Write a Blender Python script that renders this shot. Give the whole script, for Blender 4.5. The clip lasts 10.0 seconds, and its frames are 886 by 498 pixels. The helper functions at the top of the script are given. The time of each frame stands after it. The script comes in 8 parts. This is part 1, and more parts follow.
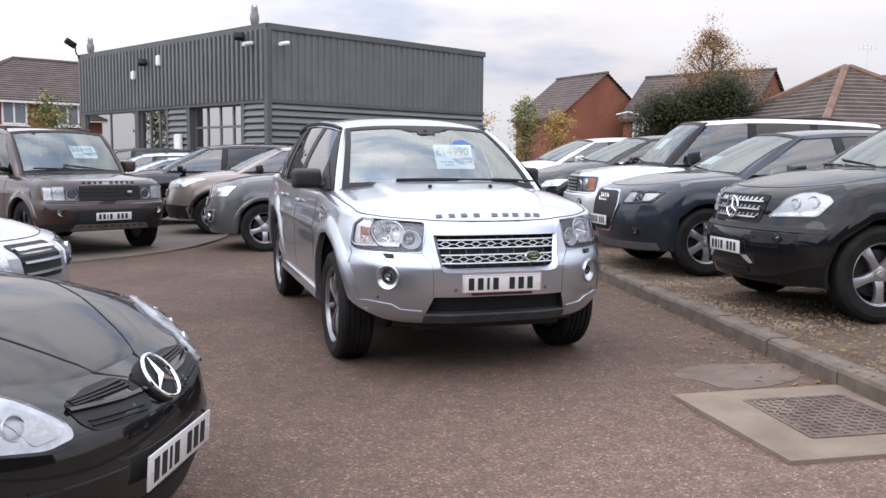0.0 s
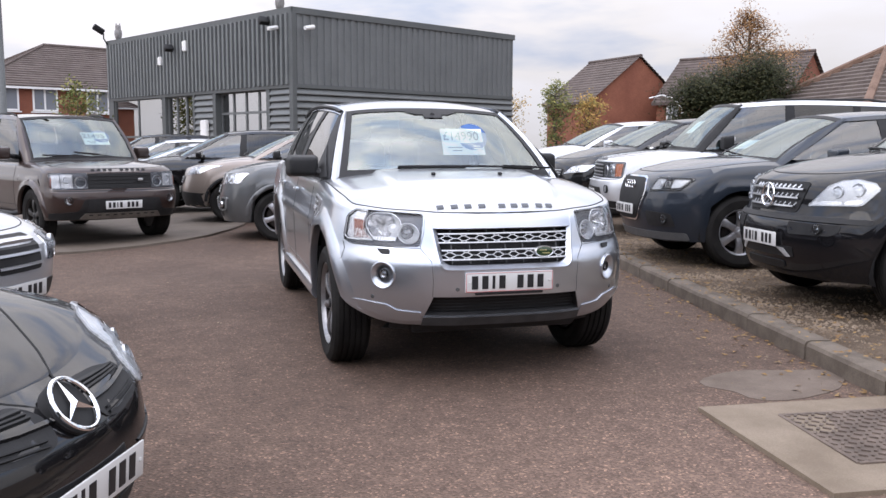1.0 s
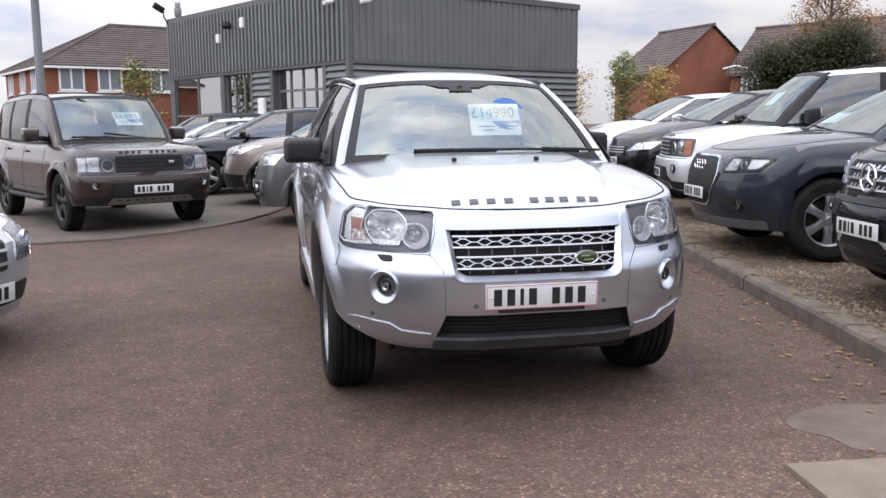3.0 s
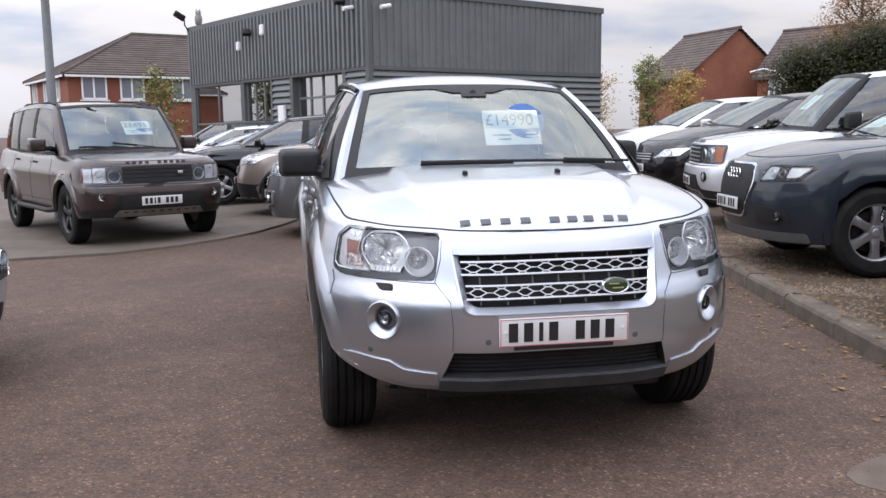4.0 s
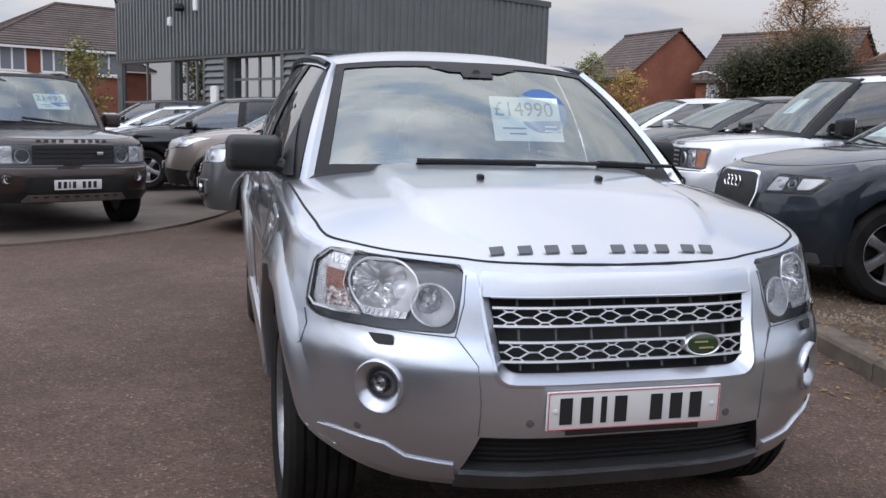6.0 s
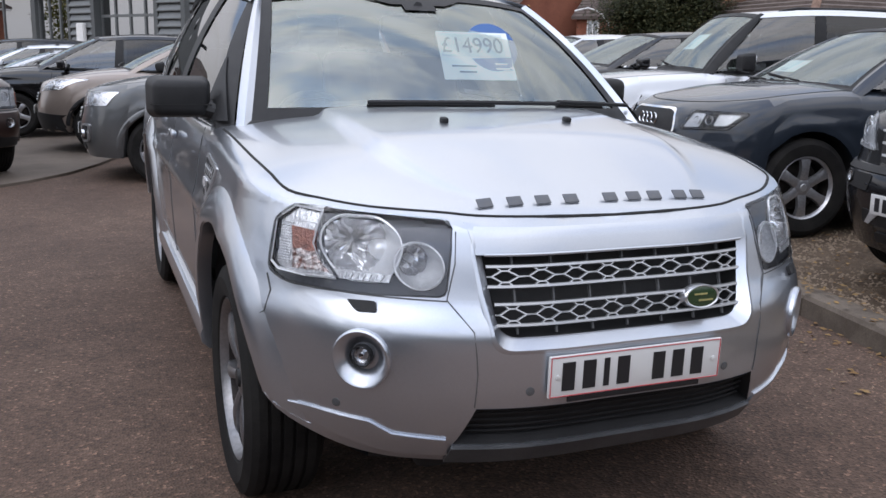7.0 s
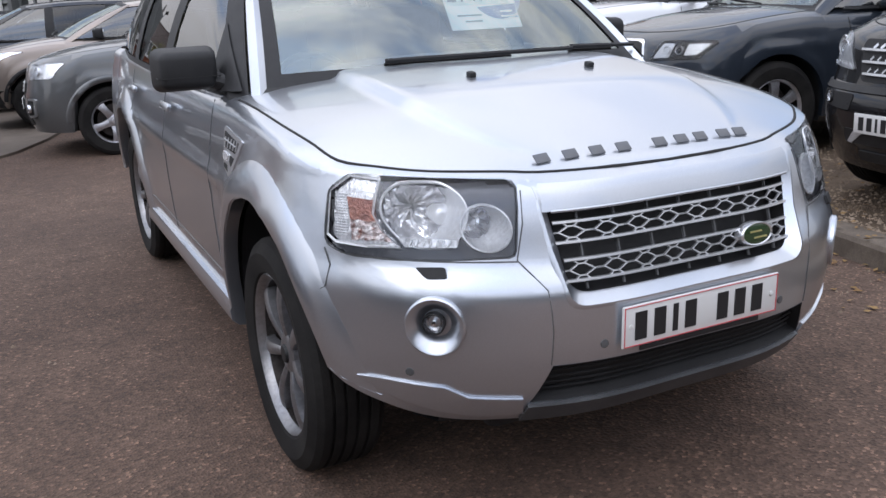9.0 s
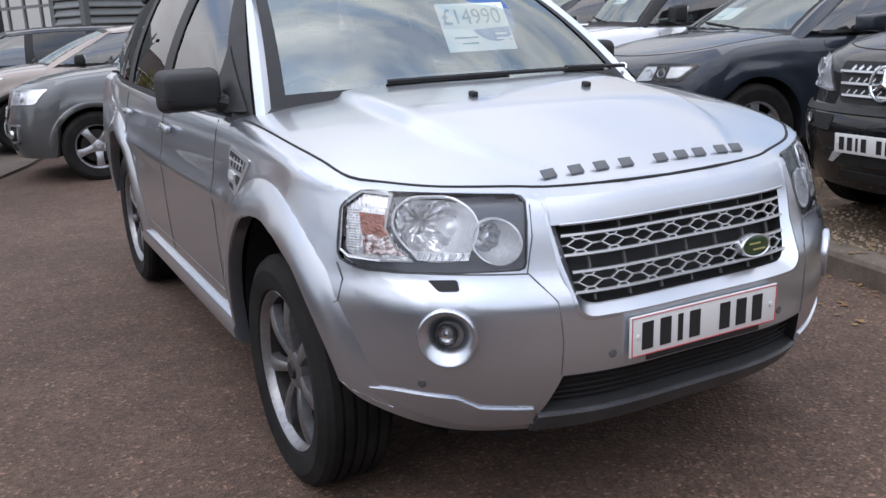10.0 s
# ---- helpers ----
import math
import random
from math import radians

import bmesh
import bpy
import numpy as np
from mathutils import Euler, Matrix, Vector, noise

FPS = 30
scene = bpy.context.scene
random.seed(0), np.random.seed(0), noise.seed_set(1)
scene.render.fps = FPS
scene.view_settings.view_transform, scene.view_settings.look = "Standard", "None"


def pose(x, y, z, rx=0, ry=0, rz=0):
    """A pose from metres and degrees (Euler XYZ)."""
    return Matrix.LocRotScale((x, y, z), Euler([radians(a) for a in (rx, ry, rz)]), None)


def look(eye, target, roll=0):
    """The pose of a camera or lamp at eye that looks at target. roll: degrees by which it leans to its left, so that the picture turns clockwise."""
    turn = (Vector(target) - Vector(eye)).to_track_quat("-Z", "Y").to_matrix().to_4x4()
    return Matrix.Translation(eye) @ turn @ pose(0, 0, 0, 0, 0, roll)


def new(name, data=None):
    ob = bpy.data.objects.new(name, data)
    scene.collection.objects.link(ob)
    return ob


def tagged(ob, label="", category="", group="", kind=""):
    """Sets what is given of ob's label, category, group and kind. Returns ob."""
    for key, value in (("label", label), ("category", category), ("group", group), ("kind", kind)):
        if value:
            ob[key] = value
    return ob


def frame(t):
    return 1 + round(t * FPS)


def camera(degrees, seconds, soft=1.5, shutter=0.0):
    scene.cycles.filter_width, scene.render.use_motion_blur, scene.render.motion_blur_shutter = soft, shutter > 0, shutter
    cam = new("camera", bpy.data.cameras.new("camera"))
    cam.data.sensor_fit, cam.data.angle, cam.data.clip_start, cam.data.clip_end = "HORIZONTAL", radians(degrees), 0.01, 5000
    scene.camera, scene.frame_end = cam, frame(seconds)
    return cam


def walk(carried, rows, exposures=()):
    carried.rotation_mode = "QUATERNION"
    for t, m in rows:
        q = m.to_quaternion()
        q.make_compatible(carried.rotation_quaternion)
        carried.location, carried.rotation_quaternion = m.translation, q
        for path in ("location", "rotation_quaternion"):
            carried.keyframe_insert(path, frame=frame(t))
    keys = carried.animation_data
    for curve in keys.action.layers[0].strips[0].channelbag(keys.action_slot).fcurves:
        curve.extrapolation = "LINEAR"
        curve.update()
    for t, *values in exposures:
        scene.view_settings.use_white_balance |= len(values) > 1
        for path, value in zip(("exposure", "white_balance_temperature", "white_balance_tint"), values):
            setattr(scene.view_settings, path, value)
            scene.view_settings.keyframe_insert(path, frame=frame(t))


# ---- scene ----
from mathutils.bvhtree import BVHTree

cam = camera(53.4, 10.0)
PATH = [
    (0, (2.293, 1.24, 1.36), (2.922, 3.128, 1.163), 0.4),
    (0.5, (2.44, 1.446, 1.363), (3.044, 3.341, 1.153), 0.4),
    (1, (2.622, 1.673, 1.361), (3.18, 3.58, 1.131), 0.2),
    (1.5, (2.816, 1.88, 1.379), (3.321, 3.799, 1.126), -0.4),
    (2, (2.945, 2.109, 1.375), (3.412, 4.035, 1.105), -0.8),
    (2.5, (3.021, 2.338, 1.378), (3.465, 4.268, 1.097), -0.9),
    (2.7, (3.056, 2.425, 1.379), (3.486, 4.357, 1.093), -0.6),
    (4, (3.288, 3.039, 1.395), (3.644, 4.988, 1.125), -0.8),
    (4.5, (3.272, 3.263, 1.394), (3.636, 5.212, 1.136), 0),
    (5, (3.222, 3.54, 1.392), (3.61, 5.486, 1.145), 1),
    (6.3, (3.218, 4.247, 1.375), (3.778, 6.142, 1.063), 1.2),
    (6.5, (3.22, 4.319, 1.354), (3.818, 6.198, 1.024), 0.8),
    (7, (3.047, 4.442, 1.375), (3.802, 6.247, 0.958), 1.3),
    (7.5, (2.947, 4.507, 1.384), (3.763, 6.271, 0.912), 0.7),
    (8, (2.902, 4.582, 1.391), (3.728, 6.329, 0.876), -0.9),
    (8.5, (2.846, 4.622, 1.409), (3.692, 6.352, 0.866), -2),
    (9, (2.795, 4.607, 1.413), (3.651, 6.332, 0.873), -2.6),
    (9.5, (2.728, 4.581, 1.411), (3.604, 6.302, 0.892), -2.7),
    (10, (2.694, 4.600, 1.401), (3.605, 6.312, 0.914), -2.7),
]
walk(cam, [(t, look(eye, target, roll)) for t, eye, target, roll in PATH], [(0.0, -0.19, 6280, 15), (2.5, -0.20, 6300, 15), (4.5, -0.38, 6250, 14), (6.5, -0.70, 6150, 13), (8.0, -0.58, 6150, 13), (10.0, -0.52, 6150, 13)])

# ---------------------------------------------------------------- light
world = bpy.data.worlds.new("sky")
scene.world = world
world.use_nodes = True
SUN_EL, SUN_AZ = 36.0, 243.0


def build_sky():
    nt = world.node_tree
    nt.nodes.clear()
    out = nt.nodes.new("ShaderNodeOutputWorld")
    bg = nt.nodes.new("ShaderNodeBackground")
    sky = nt.nodes.new("ShaderNodeTexSky")
    sky.sky_type = "NISHITA"
    sky.sun_disc = False
    sky.sun_elevation, sky.sun_rotation = radians(SUN_EL), radians(SUN_AZ)
    bright = nt.nodes.new("ShaderNodeMix")
    bright.data_type, bright.blend_type = "RGBA", "MULTIPLY"
    bright.inputs[0].default_value = 1.0
    bright.inputs[7].default_value = (0.17, 0.19, 0.21, 1)
    nt.links.new(sky.outputs[0], bright.inputs[6])
    tc = nt.nodes.new("ShaderNodeTexCoord")
    mp = nt.nodes.new("ShaderNodeMapping")
    mp.inputs["Scale"].default_value = (1.0, 1.0, 4.0)
    nt.links.new(tc.outputs["Generated"], mp.inputs[0])
    n1 = nt.nodes.new("ShaderNodeTexNoise")
    n1.inputs["Scale"].default_value, n1.inputs["Detail"].default_value, n1.inputs["Roughness"].default_value = 1.7, 7, 0.55
    nt.links.new(mp.outputs[0], n1.inputs["Vector"])
    n2 = nt.nodes.new("ShaderNodeTexNoise")
    n2.inputs["Scale"].default_value, n2.inputs["Detail"].default_value = 3.1, 6
    nt.links.new(mp.outputs[0], n2.inputs["Vector"])
    cover = nt.nodes.new("ShaderNodeValToRGB")
    cover.color_ramp.elements[0].position, cover.color_ramp.elements[0].color = 0.30, (0.40, 0.40, 0.40, 1)
    cover.color_ramp.elements[1].position, cover.color_ramp.elements[1].color = 0.46, (1, 1, 1, 1)
    # thick towards the horizon, broken overhead
    sep = nt.nodes.new("ShaderNodeSeparateXYZ")
    nt.links.new(tc.outputs["Generated"], sep.inputs[0])
    thin = nt.nodes.new("ShaderNodeMath")
    thin.operation = "MULTIPLY_ADD"
    thin.inputs[1].default_value = -0.10
    nt.links.new(sep.outputs[2], thin.inputs[0])
    nt.links.new(n1.outputs["Fac"], thin.inputs[2])
    nt.links.new(thin.outputs[0], cover.inputs[0])
    shade = nt.nodes.new("ShaderNodeValToRGB")
    shade.color_ramp.elements[0].position, shade.color_ramp.elements[0].color = 0.36, (0.56, 0.64, 0.78, 1)
    shade.color_ramp.elements[1].position, shade.color_ramp.elements[1].color = 0.62, (1.0, 0.99, 1.0, 1)
    warm = shade.color_ramp.elements.new(0.50)
    warm.color = (0.94, 0.92, 0.90, 1)
    nt.links.new(n2.outputs["Fac"], shade.inputs[0])
    mix = nt.nodes.new("ShaderNodeMix")
    mix.data_type = "RGBA"
    nt.links.new(cover.outputs[0], mix.inputs[0])
    nt.links.new(bright.outputs[2], mix.inputs[6])
    nt.links.new(shade.outputs[0], mix.inputs[7])
    # an overcast sky is about three times as bright overhead as at the horizon
    rise = nt.nodes.new("ShaderNodeMapRange")
    rise.inputs[1].default_value, rise.inputs[2].default_value = 0.0, 1.0
    rise.inputs[3].default_value, rise.inputs[4].default_value = 1.0, 3.9
    nt.links.new(sep.outputs[2], rise.inputs[0])
    nt.links.new(mix.outputs[2], bg.inputs[0])
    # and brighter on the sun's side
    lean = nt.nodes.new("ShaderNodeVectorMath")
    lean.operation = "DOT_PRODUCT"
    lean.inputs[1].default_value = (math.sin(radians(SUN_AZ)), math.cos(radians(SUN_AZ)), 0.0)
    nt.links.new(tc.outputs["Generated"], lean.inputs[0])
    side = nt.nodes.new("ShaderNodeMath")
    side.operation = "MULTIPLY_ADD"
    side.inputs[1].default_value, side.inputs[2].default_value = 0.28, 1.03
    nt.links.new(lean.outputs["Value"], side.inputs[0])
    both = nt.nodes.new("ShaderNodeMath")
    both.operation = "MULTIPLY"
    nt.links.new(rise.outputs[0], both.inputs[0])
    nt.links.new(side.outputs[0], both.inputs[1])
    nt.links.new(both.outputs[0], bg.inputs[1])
    nt.links.new(bg.outputs[0], out.inputs[0])


build_sky()
sun_data = bpy.data.lights.new("sun", "SUN")
sun_data.energy, sun_data.angle, sun_data.color = 0.5, radians(30), (1.0, 0.95, 0.88)
sun = new("sun", sun_data)
sun.matrix_world = look((0, 0, 0), (-math.sin(radians(SUN_AZ)) * math.cos(radians(SUN_EL)), -math.cos(radians(SUN_AZ)) * math.cos(radians(SUN_EL)), -math.sin(radians(SUN_EL))))


# ---------------------------------------------------------------- materials
def base_mat(name, rough=0.5, metal=0.0, color=(0.5, 0.5, 0.5), coat=0.0, spec=0.5):
    m = bpy.data.materials.new(name)
    m.use_nodes = True
    p = m.node_tree.nodes["Principled BSDF"]
    p.inputs["Roughness"].default_value = rough
    p.inputs["Metallic"].default_value = metal
    p.inputs["Base Color"].default_value = (*color, 1)
    p.inputs["Coat Weight"].default_value = coat
    p.inputs["Coat Roughness"].default_value = 0.03
    p.inputs["Coat IOR"].default_value = 1.7 if name == "black_paint" else 1.5
    p.inputs["Specular IOR Level"].default_value = spec
    return m, m.node_tree, p


def noise_node(nt, scale, detail=4.0, rough=0.55, coord="Object", stretch=None):
    tc = nt.nodes.new("ShaderNodeTexCoord")
    n = nt.nodes.new("ShaderNodeTexNoise")
    n.inputs["Scale"].default_value, n.inputs["Detail"].default_value, n.inputs["Roughness"].default_value = scale, detail, rough
    src = tc.outputs[coord]
    if stretch:
        mp = nt.nodes.new("ShaderNodeMapping")
        mp.inputs["Scale"].default_value = stretch
        nt.links.new(src, mp.inputs[0])
        src = mp.outputs[0]
    nt.links.new(src, n.inputs["Vector"])
    return n


def ramp_node(nt, src, stops):
    r = nt.nodes.new("ShaderNodeValToRGB")
    while len(r.color_ramp.elements) < len(stops):
        r.color_ramp.elements.new(0.5)
    for e, (pos, col) in zip(r.color_ramp.elements, stops):
        e.position, e.color = pos, (*col, 1)
    nt.links.new(src, r.inputs[0])
    return r.outputs[0]


def mix_node(nt, fac, a, b, mode="MIX"):
    m = nt.nodes.new("ShaderNodeMix")
    m.data_type, m.blend_type = "RGBA", mode
    for sock, v in ((m.inputs[0], fac), (m.inputs[6], a), (m.inputs[7], b)):
        if isinstance(v, (int, float)):
            sock.default_value = v
        elif isinstance(v, tuple):
            sock.default_value = (*v, 1)
        else:
            nt.links.new(v, sock)
    return m.outputs[2]


def bump_node(nt, p, height, strength=0.3, dist=0.01):
    b = nt.nodes.new("ShaderNodeBump")
    b.inputs["Strength"].default_value, b.inputs["Distance"].default_value = strength, dist
    nt.links.new(height, b.inputs["Height"])
    nt.links.new(b.outputs[0], p.inputs["Normal"])


def worn(name, c1, c2, scale=6.0, rough=0.6, metal=0.0, fine=80.0, bump=0.15, coat=0.0, coord="Object", stretch=None, dist=0.01, spec=0.5):
    """Two-scale surface: broad blotches between two colours, a fine grain in colour and relief."""
    m, nt, p = base_mat(name, rough, metal, c1, coat, spec)
    a = noise_node(nt, scale, 5, 0.6, coord, stretch)
    b = noise_node(nt, fine, 3, 0.6, coord, stretch)
    col = ramp_node(nt, a.outputs["Fac"], [(0.35, c1), (0.65, c2)])
    g = ramp_node(nt, b.outputs["Fac"], [(0.3, (0.82, 0.82, 0.82)), (0.7, (1.12, 1.12, 1.12))])
    nt.links.new(mix_node(nt, 1.0, col, g, "MULTIPLY"), p.inputs["Base Color"])
    if bump:
        bump_node(nt, p, b.outputs["Fac"], bump, dist)
    return m


def paint(name, color, metal=0.6, rough=0.33, dirt=0.06, spec=0.5, coat=1.0):
    """Car paint: metal flake under clear coat, with a thin film of road dust low down on all of it."""
    m, nt, p = base_mat(name, rough, metal, color, coat, spec)
    a = noise_node(nt, 2.2, 6, 0.65)
    f = noise_node(nt, 900.0, 1, 0.5)
    fl = ramp_node(nt, f.outputs["Fac"], [(0.35, (0.9, 0.9, 0.9)), (0.7, (1.1, 1.1, 1.1))])
    col = mix_node(nt, 1.0, color, fl, "MULTIPLY")
    d = nt.nodes.new("ShaderNodeMath")
    d.operation = "MULTIPLY"
    nt.links.new(a.outputs["Fac"], d.inputs[0])
    d.inputs[1].default_value = dirt
    nt.links.new(mix_node(nt, d.outputs[0], col, (0.22, 0.19, 0.16)), p.inputs["Base Color"])
    cr = nt.nodes.new("ShaderNodeMapRange")
    cr.inputs[3].default_value, cr.inputs[4].default_value = 0.02, 0.07
    nt.links.new(a.outputs["Fac"], cr.inputs[0])
    nt.links.new(cr.outputs[0], p.inputs["Coat Roughness"])
    return m


def glass(name, tint=(0.75, 0.80, 0.78), ior=1.45, rough=0.0, sheen=(1.0, 1.0, 1.0)):
    """Thin pane: see-through with a tint, mirror gloss by the angle."""
    m = bpy.data.materials.new(name)
    m.use_nodes = True
    nt = m.node_tree
    nt.nodes.clear()
    out = nt.nodes.new("ShaderNodeOutputMaterial")
    tr = nt.nodes.new("ShaderNodeBsdfTransparent")
    tr.inputs[0].default_value = (*tint, 1)
    gl = nt.nodes.new("ShaderNodeBsdfGlossy")
    gl.inputs["Roughness"].default_value = rough
    gl.inputs[0].default_value = (*sheen, 1)
    fr = nt.nodes.new("ShaderNodeFresnel")
    fr.inputs[0].default_value = ior
    mx = nt.nodes.new("ShaderNodeMixShader")
    nt.links.new(fr.outputs[0], mx.inputs[0])
    nt.links.new(tr.outputs[0], mx.inputs[1])
    nt.links.new(gl.outputs[0], mx.inputs[2])
    nt.links.new(mx.outputs[0], out.inputs[0])
    return m


SILVER = paint("silver_paint", (0.50, 0.53, 0.58), 0.9, 0.28, 0.02)
BROWN = paint("brown_paint", (0.038, 0.023, 0.020), 0.3, 0.32, 0.012, 0.2, 1.0)
BLACK = paint("black_paint", (0.004, 0.004, 0.005), 0.0, 0.6, 0.012, 0.05, 0.85)
NAVY = paint("dark_blue_grey_paint", (0.016, 0.022, 0.032), 0.2, 0.42, 0.02, 0.15, 0.9)
ANTHRA = paint("anthracite_paint", (0.005, 0.005, 0.0065), 0.0, 0.5, 0.012, 0.05, 0.85)
GREY = paint("mid_grey_paint", (0.10, 0.104, 0.108), 0.5, 0.38, 0.03, 0.3, 0.9)
BEIGE = paint("bronze_beige_paint", (0.27, 0.225, 0.195), 0.5, 0.36)
WHITE = paint("white_silver_paint", (0.66, 0.68, 0.71), 0.45, 0.36)
PALE = paint("pale_silver_paint", (0.46, 0.48, 0.51), 0.6, 0.36)
TRIM = worn("black_trim", (0.012, 0.012, 0.013), (0.020, 0.020, 0.021), 9, 0.55, 0, 300, 0.12, dist=0.001, spec=0.3)
GAP = base_mat("panel_gap", 0.8, 0, (0.006, 0.006, 0.006))[0]
RUBBER = worn("tyre_rubber", (0.007, 0.0065, 0.0065), (0.016, 0.015, 0.014), 7, 0.8, 0, 150, 0.25, dist=0.002, spec=0.2)
ALLOY = worn("alloy", (0.40, 0.40, 0.42), (0.50, 0.50, 0.52), 5, 0.34, 0.85, 60, 0.03)
GREY_ALLOY = worn("grey_alloy", (0.20, 0.20, 0.21), (0.28, 0.28, 0.29), 5, 0.34, 0.8, 60, 0.05)
DARK_ALLOY = worn("dark_alloy", (0.02, 0.02, 0.02), (0.035, 0.033, 0.033), 5, 0.35, 0.4, 60, 0.03)
IRON = worn("brake_iron", (0.035, 0.03, 0.028), (0.07, 0.062, 0.058), 14, 0.5, 0.7, 90, 0.1)
CHROME = base_mat("chrome", 0.08, 1.0, (0.85, 0.86, 0.88))[0]
SATIN_DARK = worn("grey_satin", (0.46, 0.47, 0.48), (0.54, 0.55, 0.56), 20, 0.32, 0.35, 120, 0.05, dist=0.001)
SATIN = base_mat("satin_silver", 0.28, 0.85, (0.68, 0.69, 0.71))[0]
REFLECTOR = worn("lamp_reflector", (0.72, 0.73, 0.75), (0.9, 0.9, 0.92), 30, 0.12, 1.0, 90, 0.5, dist=0.01)
LENS = glass("lamp_lens", (0.96, 0.97, 0.98), 1.32)
AMBER = worn("amber_lens", (0.13, 0.035, 0.025), (0.42, 0.17, 0.12), 45, 0.15, 0.4, 130, 0.4, 0.6)
ORANGE = worn("orange_lens", (0.42, 0.12, 0.05), (0.62, 0.24, 0.11), 45, 0.15, 0.2, 130, 0.4, 0.6)
# near-white specks in this colour imitate the sparkle inside the lower amber lens
AMBER_SPARKLE = worn("amber_painted_sparkle_lens", (0.20, 0.08, 0.06), (0.92, 0.88, 0.87), 60, 0.15, 0.5, 130, 0.4, 0.6)
LAMPWHITE = worn("pale_lamp_bowl", (0.56, 0.57, 0.59), (0.68, 0.69, 0.71), 14, 0.3, 0.0, 50, 0.3, 0.5, dist=0.006)
WIND = glass("windscreen_glass", (0.92, 0.96, 0.93), 2.75, 0.012, (0.93, 1.0, 0.97))
WIND_TINT = glass("car_screen_glass", (0.80, 0.87, 0.84), 2.3, 0.012, (0.92, 1.0, 0.99))
SIDEGLASS = glass("side_glass", (0.42, 0.46, 0.45), 2.1)
PRIVACY = glass("privacy_glass", (0.10, 0.11, 0.11), 1.6)
SEATS = worn("dark_seat_cloth", (0.03, 0.03, 0.032), (0.05, 0.05, 0.052), 8, 0.85, 0, 200, 0.2)
TAN = worn("beige_seat_leather", (0.33, 0.29, 0.23), (0.40, 0.36, 0.30), 8, 0.55, 0, 120, 0.15)
LINING = worn("headlining_cloth", (0.52, 0.50, 0.45), (0.58, 0.56, 0.51), 6, 0.9, 0, 200, 0.1)
PLASTIC = worn("dash_plastic", (0.035, 0.037, 0.037), (0.05, 0.052, 0.052), 8, 0.6, 0, 120, 0.03)
PLATE = base_mat("plate_white", 0.35, 0, (0.62, 0.62, 0.61), 0.3)[0]
INK = base_mat("plate_black", 0.5, 0, (0.012, 0.012, 0.014))[0]
RED = base_mat("plate_red_line", 0.5, 0, (0.5, 0.06, 0.07))[0]
PAPER = base_mat("paper", 0.5, 0, (0.80, 0.88, 0.88))[0]
BLUE_CARD = base_mat("blue_card", 0.4, 0, (0.045, 0.13, 0.36))[0]
GREEN = base_mat("green_enamel", 0.25, 0.1, (0.025, 0.05, 0.02), 0.8)[0]
GOLD = base_mat("gold_enamel", 0.3, 0.6, (0.62, 0.55, 0.25))[0]
LETTER = base_mat("letter_silver", 0.35, 0.4, (0.11, 0.115, 0.125))[0]


# ---------------------------------------------------------------- mesh helpers
def finish(name, bm, mat, sharp=35):
    me = bpy.data.meshes.new(name)
    bm.normal_update()
    bm.to_mesh(me)
    bm.free()
    for poly in me.polygons:
        poly.use_smooth = True
    me.set_sharp_from_angle(angle=radians(sharp))
    me.materials.append(mat)
    return me


def part(name, bm, mat, parent, label="", sharp=35, m=None):
    ob = new(name, finish(name, bm, mat, sharp))
    ob.parent = parent
    if m is not None:
        ob.matrix_local = m
    if label:
        tagged(ob, label)
    return ob


def thing(name, m, label, category, group="", kind=""):
    ob = new(name)
    ob.empty_display_size = 0.2
    ob.matrix_world = m
    return tagged(ob, label, category, group, kind)


def solid(name, bm, mat, label, category, group="", kind="", m=None, sharp=35):
    ob = new(name, finish(name, bm, mat, sharp))
    if m is not None:
        ob.matrix_world = m
    return tagged(ob, label, category, group, kind)


def grid(bm, rows, close=False, flip=False):
    """Skin rows of points into quads."""
    vs = [[bm.verts.new(p) for p in r] for r in rows]
    for a, b in zip(vs, vs[1:]):
        n = len(a)
        for i in range(n if close else n - 1):
            j = (i + 1) % n
            f = (a[i], a[j], b[j], b[i])
            try:
                bm.faces.new(f[::-1] if flip else f)
            except ValueError:
                pass
    return vs


def box(bm, c, s, bevel=0.0, m=None, seg=2):
    r = bmesh.ops.create_cube(bm, size=1.0)["verts"]
    bmesh.ops.scale(bm, vec=s, verts=r)
    if bevel:
        es = list({e for v in r for e in v.link_edges})
        g = bmesh.ops.bevel(bm, geom=es, offset=bevel, segments=seg, profile=0.5, affect="EDGES")
        r = list({v for f in g["faces"] for v in f.verts} | {v for v in r if v.is_valid})
    if m is not None:
        bmesh.ops.transform(bm, matrix=m, verts=r)
    bmesh.ops.translate(bm, vec=c, verts=r)
    return r


def lathe(bm, prof, n=24, m=None):
    """Spin (radius, height) points about z."""
    rows = [[Vector((r * math.cos(2 * math.pi * k / n), r * math.sin(2 * math.pi * k / n), h)) for k in range(n)] for r, h in prof]
    if m is not None:
        rows = [[m @ p for p in r] for r in rows]
    grid(bm, rows, close=True)


